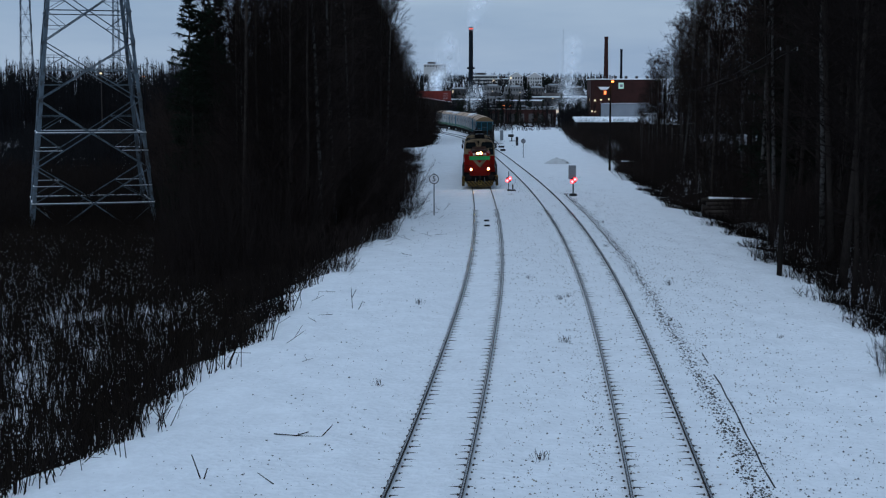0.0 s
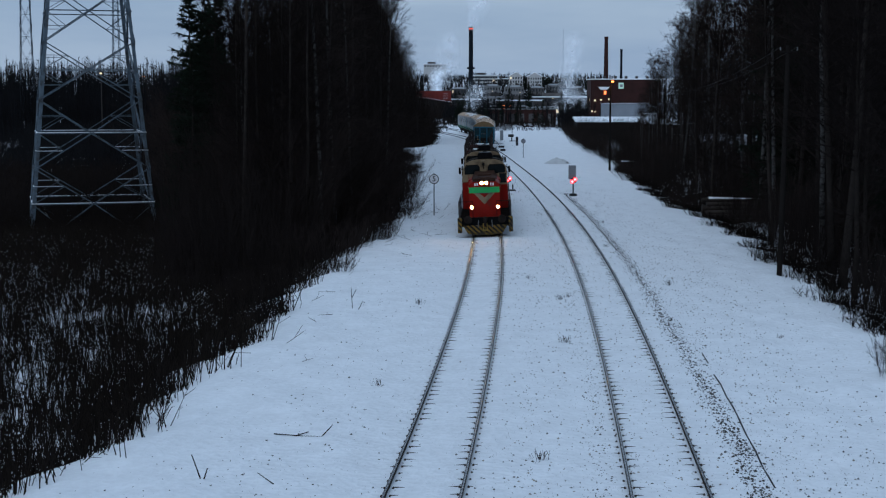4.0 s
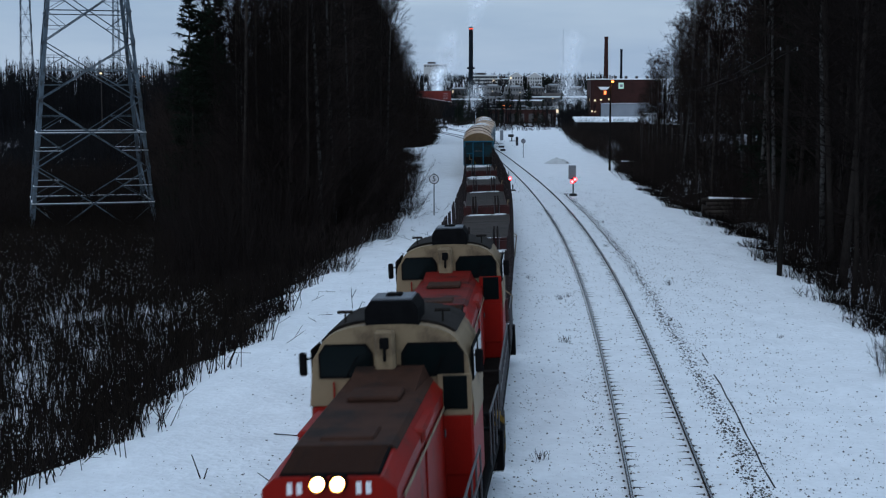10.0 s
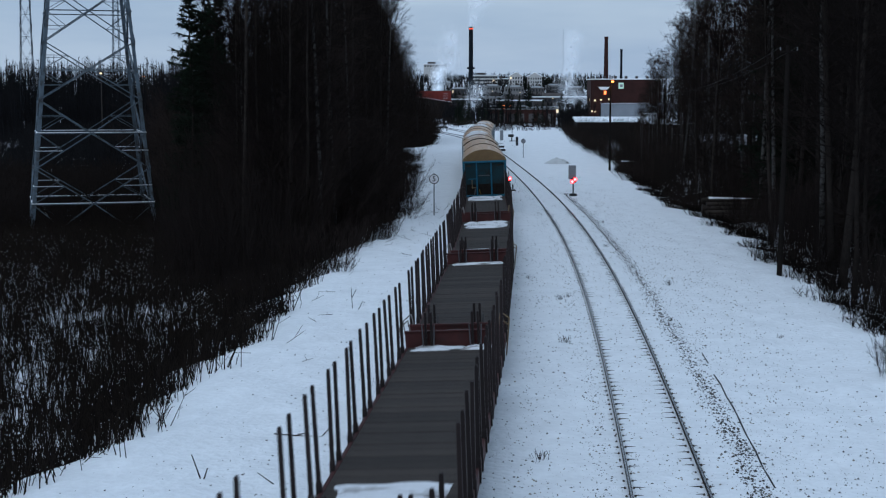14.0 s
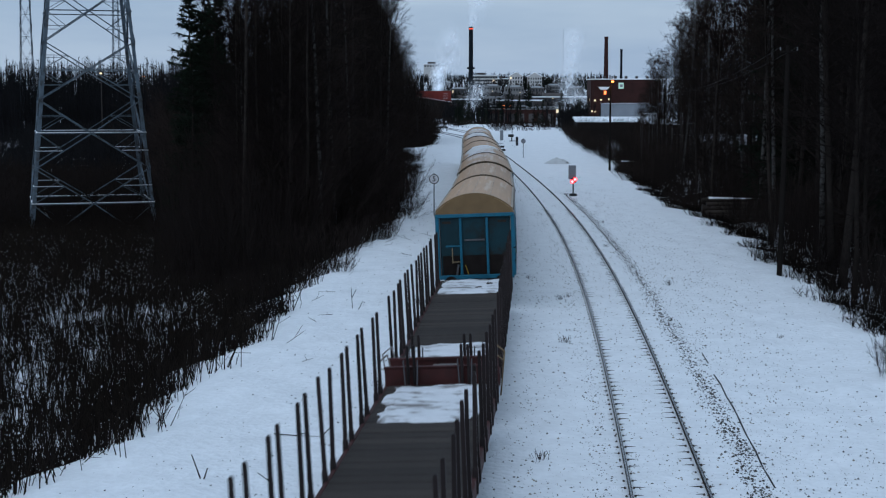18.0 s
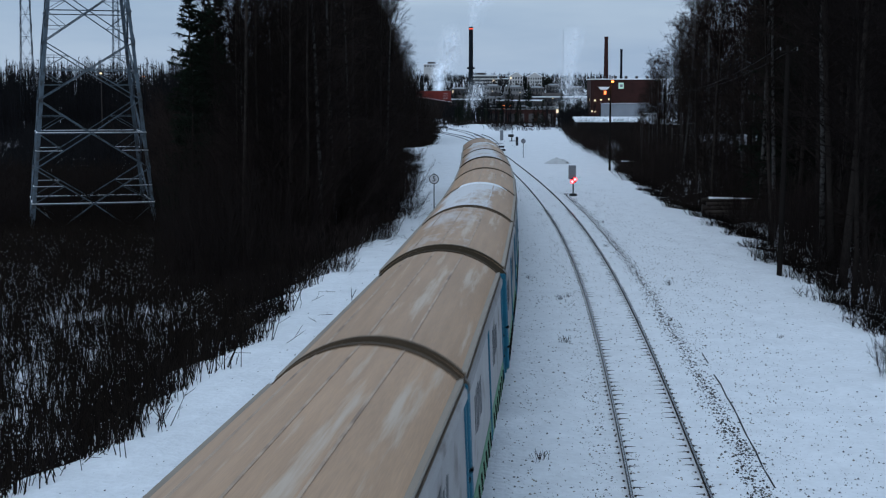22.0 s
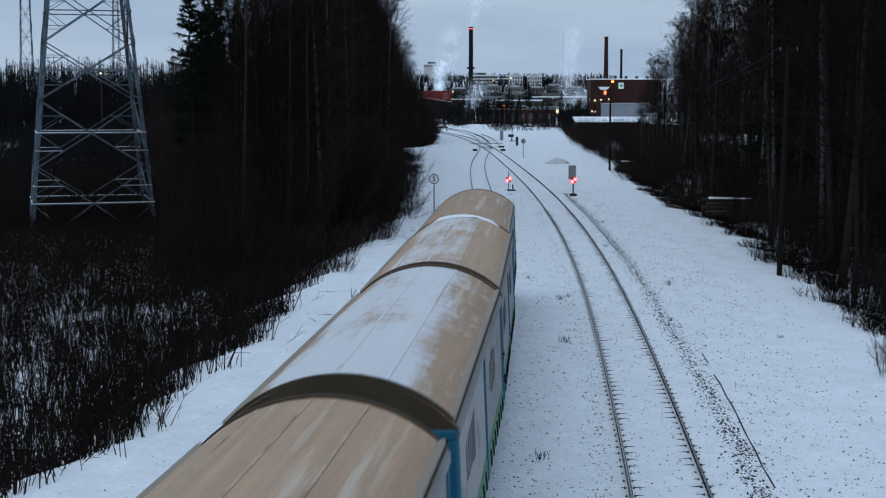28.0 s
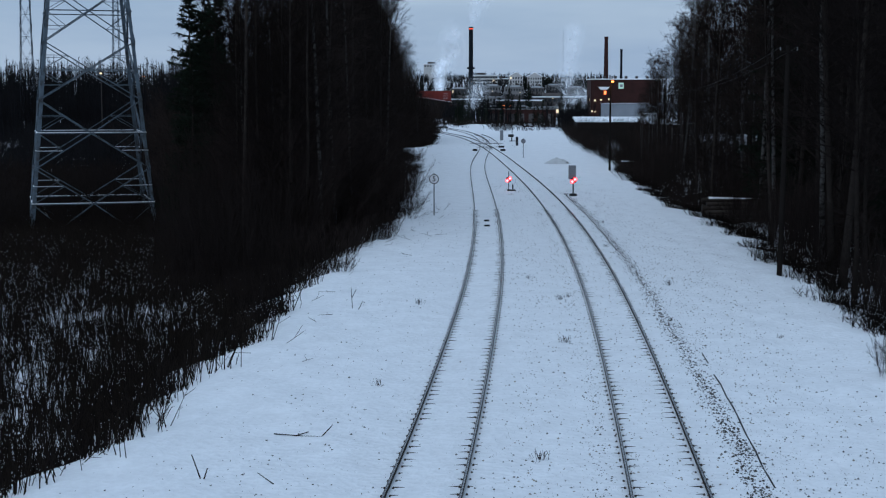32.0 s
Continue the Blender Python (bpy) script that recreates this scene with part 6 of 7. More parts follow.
def plume(label, base, material, count, size, rise, drift, grow, seed, top=None):
    """A column of steam: puffs that climb from the base and drift, each moving on to where the next one was."""
    r = random.Random(seed)
    P = thing("steam_plume", label, "steam", pose(*base), "steam plumes over the town")
    for k in range(count):
        me = puff_mesh(seed + k)
        f = k / count
        s = size * (1 + grow * f) * r.uniform(0.8, 1.2)
        me.transform(Matrix.Diagonal((s, s * 0.6, s * 1.15, 1)))
        me.materials.append(top if top and f > 0.42 else material)
        p = part("puff", me, None, P)
        a = Vector((drift * f ** 1.3 + r.uniform(-0.35, 0.35) * s, r.uniform(-2, 2), rise * f + r.uniform(-0.3, 0.3) * s))
        step = Vector((drift, 0, rise)) * 0.5
        PUFFS.append((p, a - step * 0.2, a + step * 0.2, r.uniform(-40, 40)))
    return P


plume("billowing white steam beside the red works", (-2.6, 600, 9.5), STEAM, 15, 3.0, 22, 7.5, 1.3, 1, STEAM_THIN)
plume("thin grey steam above the tall chimney", (15.2, 800, 46.0), STEAM_FAINT, 6, 3.6, 16, 5.5, 1.2, 21)
plume("thin white steam over the far works", (68.0, 820, 10.0), STEAM_FAINT, 8, 6.4, 34, 2.5, 0.5, 41)
plume("low grey steam among the trees", (8.0, 490, 1.8), STEAM_THIN, 6, 3.0, 9, 3.5, 0.6, 61)
plume("low white steam over the flat roofs", (44.0, 560, 3.2), STEAM_THIN, 7, 4.0, 4, 12.0, 0.5, 81)


# ---- lineside signals, signs and small things ----
SIGNAL_GREY = mat("signal_back_plate", (0.22, 0.23, 0.25), 0.6, 0.2, 0.15)


def gz(x, y):
    return float(ground_z(x, y))


sig = thing("main_signal", "grey-backed main signal with two lit red lamps", "railway signal", pose(10.72, 121.5, gz(10.72, 121.5)))
part("post", Shape().rod((0, 0, -0.3), (0, 0, 1.3), 0.06, n=10), SIGN_BLACK, sig)
part("back_plate", Shape().box((-0.08, 0.06, 1.95), (0.62, 0.05, 1.15), 0.02), SIGNAL_GREY, sig)
part("foot", Shape().box((0, 0, 0.08), (0.6, 0.5, 0.25), 0.04), SIGN_BLACK, sig)
part("lamp_box", Shape().box((0.02, -0.06, 1.28), (0.46, 0.16, 0.40), 0.04), SIGN_BLACK, sig)
for x, z in ((-0.09, 1.20), (0.14, 1.38)):
    lamp = part("hood", Shape().rod((x, -0.12, z), (x, -0.26, z), 0.19, n=14, cap=False), SIGN_BLACK, sig)
    # wide glowing disc in place of the lamp's halo
    part("lens", Shape().rod((x, -0.14, z), (x, -0.17, z), 0.17, n=16), HALO_RED, lamp)
    part("lamp", Shape().rod((x, -0.16, z), (x, -0.19, z), 0.10, 0.08, n=14), LAMP_RED, lamp, "lit red lamp")

dwarf = thing("dwarf_signal", "low shunting signal with two lit red lamps", "railway signal", pose(5.72, 128.5, gz(5.72, 128.5)))
part("post", Shape().rod((0, 0, -0.2), (0, 0, 1.7), 0.035, n=8), SIGN_BLACK, dwarf)
part("lamp_box", Shape().box((0, -0.05, 0.98), (0.42, 0.16, 0.42), 0.04), SIGN_BLACK, dwarf)
part("cable_post", Shape().rod((0.36, 0, -0.2), (0.36, 0, 0.55), 0.06, n=8), SIGN_BLACK, dwarf)
part("foot", Shape().box((0.25, 0, 0.05), (0.75, 0.4, 0.12), 0.03), CLIP, dwarf)
for x, z in ((-0.12, 0.90), (0.12, 1.08)):
    # glowing disc widened to imitate the halo of the lamp
    part("lens", Shape().rod((x, -0.12, z), (x, -0.15, z), 0.16, n=16), HALO_RED, dwarf)
    part("lamp", Shape().rod((x, -0.14, z), (x, -0.18, z), 0.10, 0.075, n=14), LAMP_RED, dwarf, "lit red lamp")


def disc_sign(name, label, x, y, height, r, text=None, face=None):
    S = thing(name, label, "railway sign", pose(x, y, gz(x, y)))
    part("post", Shape().rod((0, 0, -0.3), (0, 0, height + r + 0.06), 0.035, n=8), SIGN_BLACK, S)
    part("disc", Shape().rod((0, -0.04, height), (0, -0.065, height), r, n=28), SIGN_BLACK, S, "round black-rimmed plate")
    part("face", Shape().rod((0, -0.064, height), (0, -0.072, height), r * 0.84, n=28), face or SIGN_WHITE, S)
    if text:
        c = bpy.data.curves.new("digit", "FONT")
        c.body, c.align_x, c.align_y, c.size, c.extrude, c.offset = text, "CENTER", "CENTER", r * 1.5, 0.003, 0.006
        c.materials.append(SIGN_BLACK)
        ob = new("digit", c)
        ob.parent, ob.matrix_basis = S, pose(0, -0.078, height, 90, 0, 0)
    return S


disc_sign("speed_sign", "round white speed sign on a thin post", -0.62, 101.9, 2.52, 0.34, "5")
disc_sign("lineside_sign", "round pale plate on a thin post", 10.75, 198, 2.2, 0.30, None, SIGNAL_GREY)

cab = thing("relay_cabinet", "narrow grey relay cabinet standing in snow", "cabinet", pose(12.3, 246, gz(12.3, 246)))
part("body", Shape().box((0, 0, 0.75), (0.42, 0.35, 1.5), 0.04), SIGNAL_GREY, cab)
part("door", Shape().box((0, -0.185, 0.78), (0.36, 0.02, 1.3), 0.01), SIGN_BLACK, cab)
cab2 = thing("relay_cabinet", "tall grey relay cabinet beside the points", "cabinet", pose(10.9, 275, gz(10.9, 275)))
part("body", Shape().box((0, 0, 0.9), (0.6, 0.45, 1.9), 0.04), SIGNAL_GREY, cab2)
part("door", Shape().box((0, -0.235, 0.9), (0.5, 0.02, 1.6), 0.01), SIGNAL_GREY, cab2)
bx = thing("control_box", "dark control box on a post beside the points", "control box", pose(12.4, 268, gz(12.4, 268)))
part("post", Shape().rod((0, 0, -0.2), (0, 0, 0.9), 0.05, n=8), SIGN_BLACK, bx)
part("box", Shape().box((-0.1, 0, 1.05), (1.0, 0.4, 0.5), 0.05), SIGN_BLACK, bx)
pst = thing("signal_post", "thin tall post beside the points", "post", pose(12.6, 270, gz(12.6, 270)))
part("shaft", Shape().rod((0, 0, -0.2), (0, 0, 4.6), 0.05, n=8), SIGN_BLACK, pst)
part("base", Shape().box((0.3, 0, 0.05), (1.6, 0.4, 0.15), 0.03), SIGN_BLACK, pst)

# wagon bogie left on the far track
bg = thing("rail_trolley", "small dark rail trolley on the far track", "rail trolley", pose(0.0, 347, -0.1, 0, 0, 8))
part("platform", Shape().box((0, 0, 0.95), (2.0, 2.0, 0.3), 0.05), SIGN_BLACK, bg)
for x in (-0.8, 0.8):
    part("wheel", Shape().rod((x - 0.08, -0.8, 0.4), (x + 0.08, -0.8, 0.4), 0.42, n=14), SIGN_BLACK, bg)

# lamp pole by the wood
pole = thing("lamp_pole", "wooden lamp pole with a glowing orange lamp", "street lamp", pose(18.5, 164, gz(18.5, 164)))
part("pole", Shape().rod((0, 0, -0.5), (0, 0, 9.75), 0.13, 0.10, n=10), TARRED, pole)
part("arm", Shape().rod((0, 0, 9.6), (0.15, -0.5, 9.85), 0.03, n=6), SIGN_BLACK, pole)
part("lamp_head", Shape().box((0.16, -0.55, 9.83), (0.28, 0.45, 0.16), 0.05), LAMP_SODIUM, pole, "glowing orange lamp head")
lp = bpy.data.lights.new("sodium", "POINT")
lp.energy, lp.color, lp.shadow_soft_size = 45, (1.0, 0.40, 0.10), 0.1
new("sodium_light", lp).location = (18.62, 163.2, gz(18.5, 164) + 9.45)
p2 = thing("utility_pole", "dark wooden utility pole at the wood", "utility pole", pose(26.6, 178, gz(26.6, 178)))
part("pole", Shape().rod((0, 0, -0.5), (0, 0, 10.2), 0.15, 0.11, n=10), TARRED, p2)
p3 = thing("utility_pole", "tall dark wooden utility pole at the edge of the wood", "utility pole", pose(15.6, 68, gz(15.6, 68), 0, 0.9, 0))
part("pole", Shape().rod((0, 0, -0.5), (0, 0, 10.6), 0.13, 0.10, n=12), TARRED, p3)
part("crossarm", Shape().box((0, -0.12, 10.3), (0.8, 0.08, 0.09), 0.02), TARRED, p3)
for sx in (-0.38, 0.38):
    part("insulator", Shape().rod((sx, -0.12, 10.36), (sx, -0.12, 10.52), 0.03, 0.02, n=8), SIGNAL_GREY, p3, "pale porcelain insulator")
for sx in (-0.38, 0.38):
    a, b = Vector((15.77 + sx, 68, gz(15.6, 68) + 10.5)), Vector((26.6 + sx * 0.5, 178, gz(26.6, 178) + 9.9 - 0.2 * abs(sx)))
    wire = Shape().loft([[a.lerp(b, f) + Vector((0.006 * math.cos(q), 0, 0.006 * math.sin(q) - 4.0 * f * (1 - f))) for q in (0, 1.57, 3.14, 4.71)] for f in np.linspace(0, 1, 25)])
    tagged(part("overhead_wire", wire, SIGN_BLACK), "thin dark sagging wire between the poles", "wire", "wires between the poles")
l3 = thing("street_lamp", "small white lamp shining among the trees", "street lamp", pose(47.5, 240, gz(47.5, 240)))
part("pole", Shape().rod((0, 0, -0.3), (0, 0, 9.9), 0.1, n=6), POLE_WOOD, l3)
part("lamp_head", Shape().box((0, -0.2, 9.9), (0.4, 0.4, 0.3), 0.1), LAMP_WHITE, l3, "glowing lamp head")

# log pile, poles and brush heaps under snow
LOG = mat("log_bark", (0.030, 0.023, 0.019), 0.9, vary=0.35, scale=2, stretch=(0.3, 3, 3), random=0.3)


def log_pile(x, y, n, length, r, label):
    T = thing("log_pile", label, "log pile", pose(x, y, gz(x, y)))
    q = random.Random(int(x * 10))
    z, row = r, n
    while row > 0:
        for k in range(row):
            yy = (k - (row - 1) / 2) * 2.05 * r
            lg = part("log", Shape().rod((-length / 2 + q.uniform(-0.3, 0.3), yy, z), (length / 2 + q.uniform(-0.3, 0.3), yy, z + q.uniform(-0.02, 0.02)), r * q.uniform(0.85, 1.05), r * q.uniform(0.7, 0.9), n=9), LOG, T)
        z += 1.75 * r
        row -= 1
    part("snow_cover", Shape().rod((-length / 2 + 0.2, 0, z - r * 1.1), (length / 2 - 0.3, 0, z - r * 1.75), r * 0.75, r * 0.6, n=8), SNOW_CLUMP, T, "snow on the logs")
    return T


log_pile(21.0, 165, 5, 2.6, 0.16, "pile of dark logs under snow")
log_pile(20.7, 104.0, 6, 4.3, 0.16, "stack of dark logs dusted with snow at the wood")
log_pile(24.0, 118.5, 2, 6.0, 0.10, "long thin poles lying under snow")
log_pile(22.0, 117.0, 2, 5.0, 0.09, "long thin poles lying under snow")
for x, y, sc in ((24.6, 246, 0.9), (26.2, 240, 0.8), (23.6, 258, 0.9), (20.4, 168, 0.7)):
    plant(BUSHES[2], x, y, sc)


def heap(name, label, category, x, y, r, h, material, seed):
    vs, fs, n, m = [], [], 28, 9
    for j in range(m + 1):
        for i in range(n):
            a, q = 2 * math.pi * i / n, j / m
            k = 1 + 0.25 * noise.noise(Vector((math.cos(a) * 1.5, math.sin(a) * 1.5, seed)))
            z = h * (1 - q * q) ** 1.3 * (1 + 0.3 * noise.noise(Vector((math.cos(a) * q * 3, math.sin(a) * q * 3, seed + 9)))) - 0.12 * q
            vs.append((r * k * q * math.cos(a), r * 0.8 * k * q * math.sin(a), z))
    fs = [(j * n + i, j * n + (i + 1) % n, (j + 1) * n + (i + 1) % n, (j + 1) * n + i) for j in range(m) for i in range(n)]
    ob = part(name, Shape().add(vs, fs), material, None, "", True)
    ob.matrix_basis = pose(x, y, gz(x, y))
    return tagged(ob, label, category)


GRAVEL_SNOW = mat("snowy_gravel", (0.55, 0.56, 0.57), 0.9, vary=0.15, scale=2, fine=25, bump=0.8, dirt=(0.10, 0.09, 0.08), dirt_or_tone_at=0.57)
heap("gravel_heap", "low heap of gravel dusted with snow", "gravel heap", 13.9, 180, 1.75, 0.68, GRAVEL_SNOW, 2)
heap("snow_bank", "ploughed bank of snow beside the far points", "snow bank", 8.8, 392, 7.0, 0.85, SNOW, 5)
heap("snow_bank", "ploughed bank of snow beside the far points", "snow bank", 24.0, 368, 9.0, 0.45, SNOW, 7)
heap("snow_bank", "ploughed bank of snow beside the far points", "snow bank", 17.0, 385, 8.0, 0.5, SNOW, 8)

# points: blades, rods and dirt where two tracks join
pts = thing("points_gear", "dark point rods and machine set in the snow", "points machine", pose(7.0, 236, -0.07))
part("machine", Shape().box((2.3, 0, 0.1), (0.9, 0.5, 0.3), 0.05), SIGN_BLACK, pts)
part("rod", Shape().bar((-1.4, 0, 0.06), (2.2, 0, 0.06), 0.08, 0.06), SIGN_BLACK, pts)
part("machine", Shape().box((-2.2, -14, 0.1), (0.7, 0.8, 0.3), 0.05), SIGN_BLACK, pts)
part("machine", Shape().box((2.0, -14, 0.1), (0.7, 1.4, 0.3), 0.05), SIGN_BLACK, pts)
part("rod", Shape().bar((-2.4, 18, 0.06), (3.2, 18, 0.06), 0.1, 0.06), SIGN_BLACK, pts)
part("guard_rail", Shape().bar((-0.6, -6, 0.08), (-0.5, 5, 0.08), 0.07, 0.14), SIGN_BLACK, pts)
part("guard_rail", Shape().bar((0.55, -6, 0.08), (0.45, 5, 0.08), 0.07, 0.14), SIGN_BLACK, pts)
for y in (93.2, 97.0):
    bl = part("balise", Shape().box((0, 0, 0.06), (0.36, 0.26, 0.10), 0.03), SIGN_BLACK)
    bl.matrix_basis = pose(float(TRAIN_LINE(y)), y, -0.125)
    tagged(bl, "flat dark track beacon between the rails", "track beacon", "track beacons")

# sleepers and fastenings of the near stretch
SL = Shape().box((0, 0, -0.245), (2.5, 0.22, 0.15), 0.015)
for sx in (-1, 1):
    SL.loft([[Vector((sx * x, 0.07 + b, z)) for b, z in ((-w, -0.15), (w, -0.15), (w * 0.7, h), (-w * 0.7, h))] for x, w, h in ((0.71, 0.045, -0.106), (0.60, 0.030, -0.110), (0.46, 0.012, -0.117))])
    SL.box((sx * 0.93, 0.07, -0.135), (0.10, 0.05, 0.036))
SLEEPER_MESH = SL.mesh("sleeper", SLEEPER)
CL = Shape()
for sx in (-1, 1):
    for dx in (-0.092, 0.092):
        CL.box((sx * GAUGE / 2 + dx, 0, -0.118), (0.05, 0.085, 0.045), 0.01).rod((sx * GAUGE / 2 + dx, 0, -0.10), (sx * GAUGE / 2 + dx, 0, -0.08), 0.016, n=6)
CLIP_MESH = CL.mesh("rail_clips", CLIP)


def lay_sleepers(track, line, y0, count):
    y = y0
    q = random.Random(int(y0 + count))
    for k in range(count):
        x, x2 = float(line(y)), float(line(y + 0.5))
        a = -math.degrees(math.atan2(x2 - x, 0.5))
        m = pose(x, y, q.uniform(-0.012, 0.004), 0, -math.degrees(math.atan(float(cant(y)))), a + q.uniform(-1.2, 1.2))
        s = part("sleeper", SLEEPER_MESH, None, track)
        s.matrix_basis = m
        part("rail_clips", CLIP_MESH, None, s)
        y += 0.61 * 0.9985


lay_sleepers(left_track, TRAIN_LINE, 28.0, 130)
lay_sleepers(right_track, OTHER_LINE, 28.0, 130)


# ---- stones, twigs and tufts on the snow ----
def pebbles(name, X, Y, size, material, label, category):
    """Scattered small stones as one mesh of squashed lumps."""
    n = len(X)
    base = np.array([[1, 0, 0], [-1, 0, 0], [0, 1, 0], [0, -1, 0], [0, 0, 0.8], [0, 0, -0.6]], float)
    tri = np.array([[0, 2, 4], [2, 1, 4], [1, 3, 4], [3, 0, 4], [2, 0, 5], [1, 2, 5], [3, 1, 5], [0, 3, 5]])
    s = size * (0.5 + RNG.random((n, 1, 1)) ** 3 * 2.2)
    V = base[None] * s * (0.6 + 0.8 * RNG.random((n, 6, 1)))
    a = RNG.random(n) * 6.283
    c, d = np.cos(a)[:, None], np.sin(a)[:, None]
    V = np.stack([V[..., 0] * c - V[..., 1] * d, V[..., 0] * d + V[..., 1] * c, V[..., 2]], -1)
    V = V + np.column_stack([X, Y, ground_z(X, Y) + 0.006])[:, None, :]
    F = (tri[None] + 6 * np.arange(n)[:, None, None]).reshape(-1, 3)
    me = bpy.data.meshes.new(name)
    me.from_pydata(V.reshape(-1, 3).tolist(), [], F.tolist())
    me.materials.append(material)
    return tagged(new(name, me), label, category, kind="stuff")


def along(line, n, off, wide, y0=26, y1=150, power=1.6):
    y = y0 + (y1 - y0) * RNG.random(n) ** power
    return line(y) + off + RNG.normal(0, wide, n), y


STONE_PALE = mat("pale_stone", (0.22, 0.18, 0.13), 0.9, vary=0.35, scale=5)
pebbles("gravel_strip", *along(OTHER_LINE, 6500, 1.92, 0.19, 26, 125, 1.5), 0.016, STONE, "dark gravel showing through the snow", "gravel")
pebbles("gravel", *along(OTHER_LINE, 2500, 2.6, 0.75), 0.012, STONE, "scattered dark stones on the snow", "gravel")
pebbles("gravel", *along(OTHER_LINE, 2000, -1.35, 0.20), 0.012, STONE, "scattered dark stones on the snow", "gravel")
pebbles("gravel", *along(TRAIN_LINE, 2300, 2.2, 0.75), 0.012, STONE, "scattered dark stones on the snow", "gravel")
pebbles("gravel", *along(OTHER_LINE, 5200, 4.6, 1.6), 0.012, STONE, "scattered dark stones on the snow", "gravel")
pebbles("gravel", *along(OTHER_LINE, 1000, 0.0, 0.45), 0.011, STONE, "scattered dark stones on the snow", "gravel")
pebbles("gravel", *along(TRAIN_LINE, 1700, -3.0, 1.7, 26, 110), 0.012, STONE, "scattered dark bits on the snow", "gravel")
pebbles("pale_gravel", *along(OTHER_LINE, 3400, 0.6, 2.6, 26, 130), 0.013, STONE_PALE, "scattered ochre stones on the snow", "gravel")
pebbles("points_gravel", RNG.normal(7.2, 1.6, 500), RNG.uniform(225, 285, 500), 0.035, STONE, "dark gravel around the far points", "gravel")

# cable lying along the track
CABLE_OFF = ((30.4, 43.6, 0.0), (45.0, 47.1, 0.0), (78, 122, -0.69))
for y0, y1, off in CABLE_OFF:
    cb = Shape()
    ring8 = np.linspace(0, 2 * math.pi, 7)[:-1]
    rings = []
    for y in np.arange(y0, y1, 0.8):
        x = float(OTHER_LINE(y)) + off + float(np.interp(y, (31.3, 39.7, 48), (2.25, 2.39, 2.44))) + 0.012 * math.sin(y * 1.7)
        z = gz(x, y) + 0.012 + 0.016 * math.sin(y * 2.3)
        rings.append([Vector((x + 0.02 * math.cos(a), y, z + 0.02 * math.sin(a))) for a in ring8])
    tagged(part("cable", cb.loft(rings), SIGN_BLACK), "black cable lying on the snow along the track", "cable", "cables along the track")


def stick(name, label, pts, r, category="twig"):
    s = Shape()
    for a, b in pts:
        s.rod(a, b, r, r * 0.6, n=5)
    z0 = gz(pts[0][0][0], pts[0][0][1])
    s.v = [(x, y, z + z0) for x, y, z in s.v]
    return tagged(part(name, s, REED), label, category, "twigs in the snow")


stick("fallen_branch", "thin dark branch lying on the snow", [((-4.15, 35.6, 0.03), (-3.35, 35.35, 0.03)), ((-3.35, 35.35, 0.03), (-2.85, 35.2, 0.05)), ((-2.95, 35.25, 0.04), (-2.72, 35.55, 0.25)), ((-3.6, 35.4, 0.03), (-3.3, 35.6, 0.08))], 0.016, "branch")
stick("broken_stem", "dark broken stem sticking out of the snow", [((-5.22, 31.2, -0.05), (-5.4, 31.1, 0.55)), ((-5.15, 31.15, 0), (-5.05, 31.0, 0.28))], 0.018, "stem")
stick("broken_stem", "dark broken stem leaning in the snow", [((-3.6, 30.7, 0), (-3.95, 30.8, 0.22))], 0.014, "stem")
stick("broken_stem", "dark broken stems standing in the snow", [((-7.35, 33.0, -0.05), (-7.38, 33.0, 0.45)), ((-7.2, 32.9, -0.05), (-7.25, 32.9, 0.5)), ((-7.5, 33.2, 0), (-7.6, 33.2, 0.4))], 0.014, "stem")
stick("sapling", "thin bare sapling standing in the snow", [((-3.55, 57.4, 0), (-3.6, 57.4, 0.85)), ((-3.58, 57.4, 0.4), (-3.4, 57.4, 0.75)), ((-3.3, 57.0, 0), (-3.12, 57.0, 0.35))], 0.016, "sapling")
q = random.Random(4)
for k in range(14):
    y = q.uniform(60, 135)
    x = float(RIGHT_EDGE(y)) + q.uniform(1.2, 5.0)
    a, L = q.uniform(-0.6, 0.6), q.uniform(1.6, 4.2)
    lift = q.uniform(0.15, 0.6)
    stick("fallen_log", "thin fallen log lying at the edge of the wood", [((x, y, 0.1), (x + L * math.cos(a), y + L * math.sin(a), lift)), ((x + 0.5 * L * math.cos(a), y + 0.5 * L * math.sin(a), 0.1 + lift * 0.4), (x + 0.8 * L * math.cos(a + 0.5), y + 0.8 * L * math.sin(a + 0.5), lift + 0.35))], q.uniform(0.03, 0.06), "log")
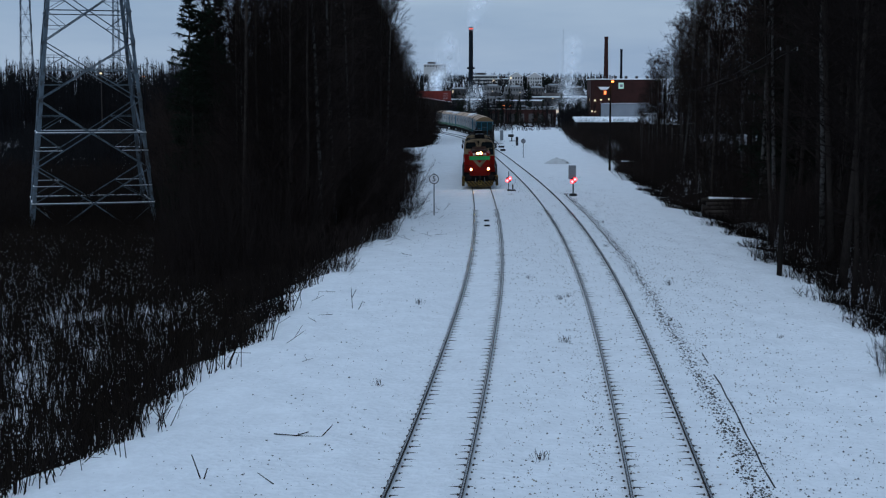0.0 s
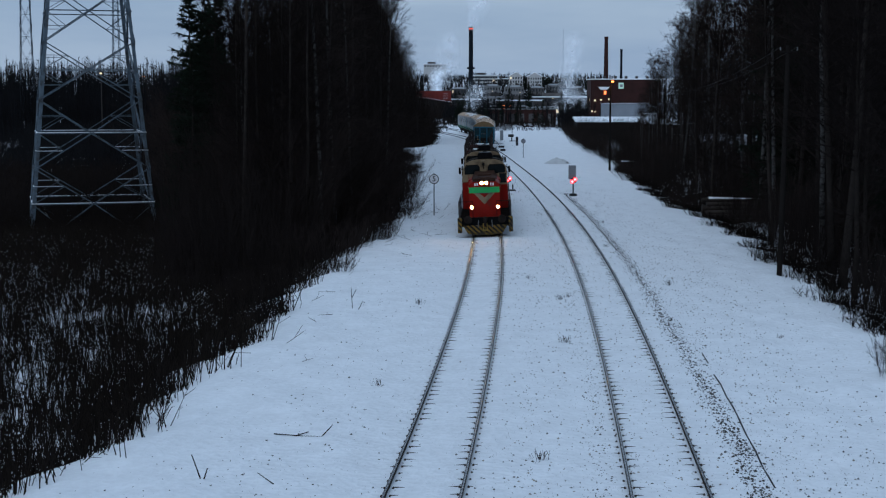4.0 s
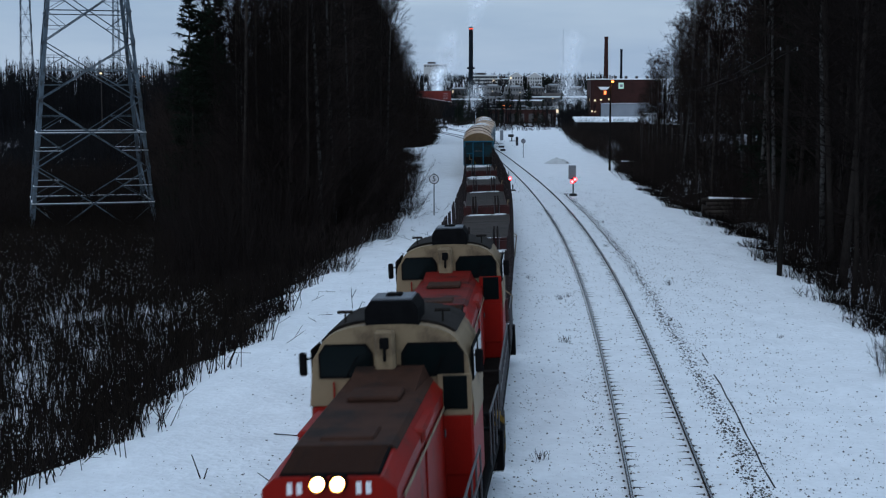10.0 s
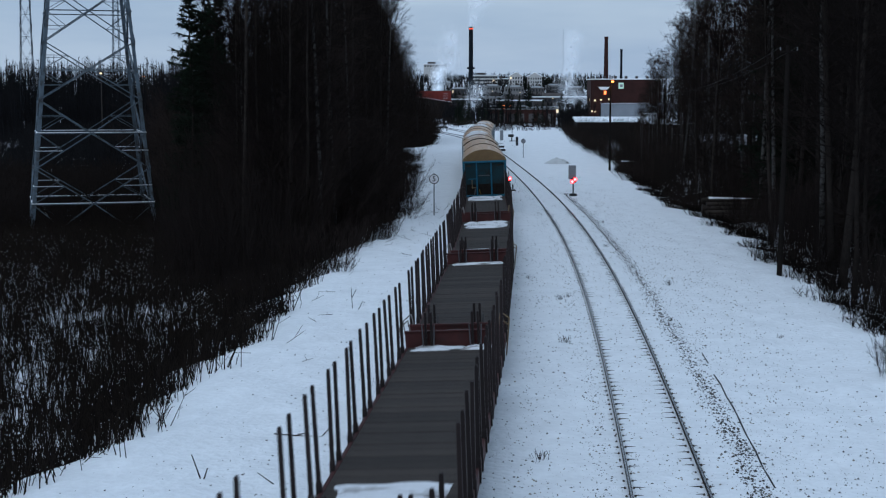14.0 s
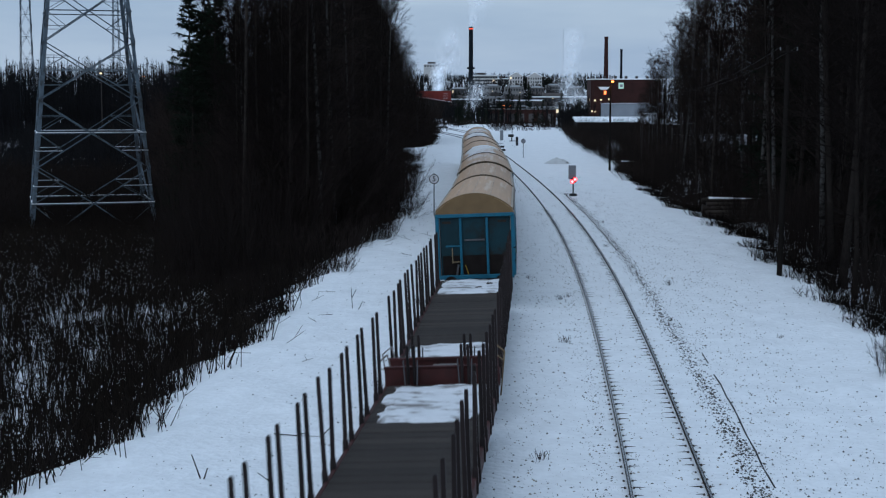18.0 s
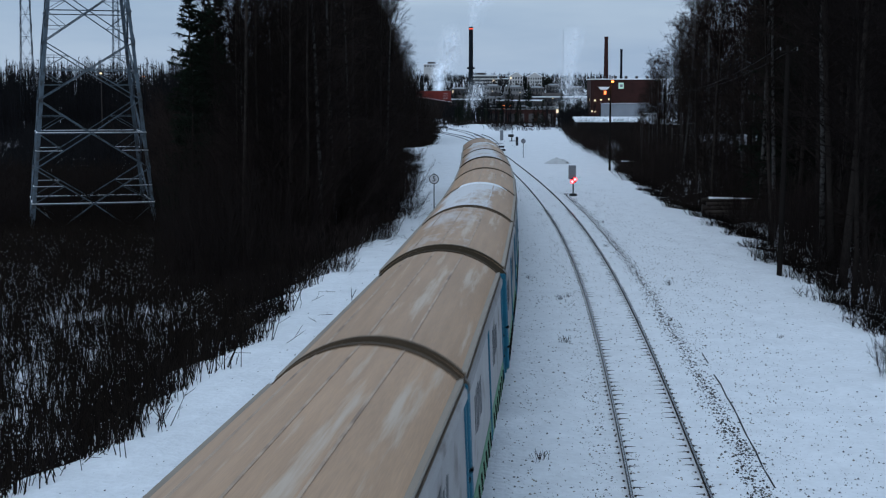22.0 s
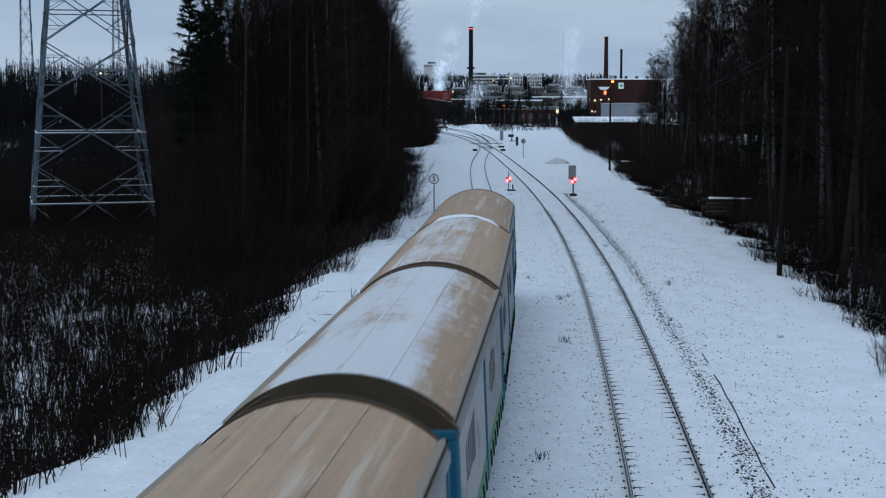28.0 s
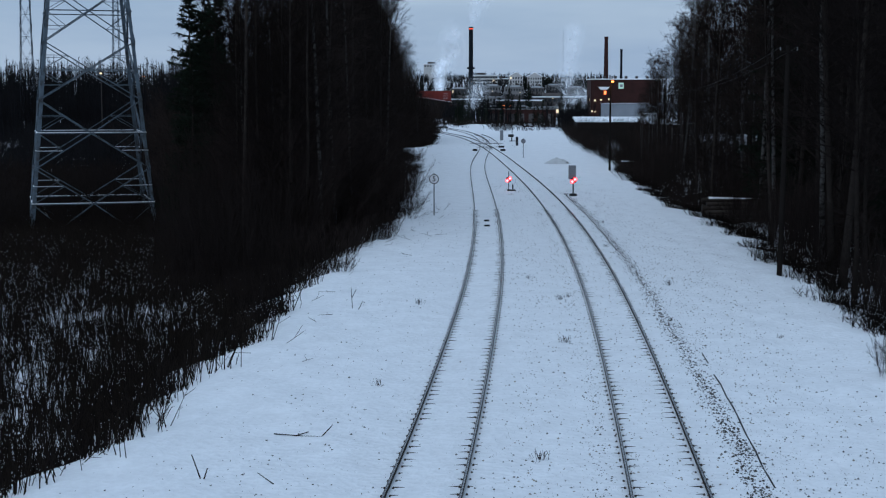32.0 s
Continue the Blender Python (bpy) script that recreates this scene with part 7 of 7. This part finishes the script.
q = random.Random(3)
for k in range(22):
    y = q.uniform(38, 110)
    x = float(LEFT_EDGE(y)) + abs(q.gauss(0, 1.6)) + 0.3
    a = q.uniform(0, 6.283)
    up = q.choice((0.04, 0.05, 0.25, 0.5))
    L = q.uniform(0.3, 0.9)
    stick("twig", "thin dark twig in the snow", [((x, y, 0.01), (x + L * math.cos(a), y + L * math.sin(a), up)), ((x + 0.4 * L * math.cos(a), y + 0.4 * L * math.sin(a), up * 0.4), (x + 0.7 * L * math.cos(a + 0.6), y + 0.7 * L * math.sin(a + 0.6), up + 0.1))], 0.010)
TUFT = bush_mesh(300, 0.22, 0.25, 10, 1, REED)
first = thing("grass_tuft", "small dry grass tuft in the snow", "grass tuft", group="grass tufts in the snow")
part("blade_clump", TUFT[0], None, first)
part("crown", TUFT[1], None, first)
first.matrix_basis = pose(4.85, 59.6, gz(4.85, 59.6))
for x, y in ((5.2, 60.5), (4.2, 49.0), (3.9, 66.0), (2.15, 32.9), (9.9, 64.0), (11.5, 50.0), (-1.9, 41.5), (-0.9, 58.0), (8.9, 80.0), (10.4, 96.0)):
    copy_scaled(first, pose(x, y, gz(x, y), 0, 0, (x * 77) % 360) @ Matrix.Scale(0.6 + (y % 5) / 8, 4))
plant(BUSHES[0], 13.2, 43.0, 0.6)


def motions():
    for vehicle, behind, base in TRAIN:
        ride(vehicle, behind, base, -0.55 if vehicle is TRAIN[0][0] else 0.0)
    for engine in TRAIN[:2]:
        for axle in [o for o in engine[0].children_recursive if o.name.startswith("wheelset")]:
            hub = Matrix.Translation(axle.location)
            walk(axle, [(k / 30, hub @ Matrix.Rotation((float(NOSE(0)) - float(NOSE(k / 30))) / 0.5, 4, "X")) for k in range(0, 961)])
    for puff, a, b, turn in PUFFS:
        walk(puff, [(0.0, Matrix.Translation(a)), (16.0, Matrix.Translation((a + b) / 2) @ pose(0, 0, 0, 0, turn / 2, 0)), (32.0, Matrix.Translation(b) @ pose(0, 0, 0, 0, turn, 0))])


motions()
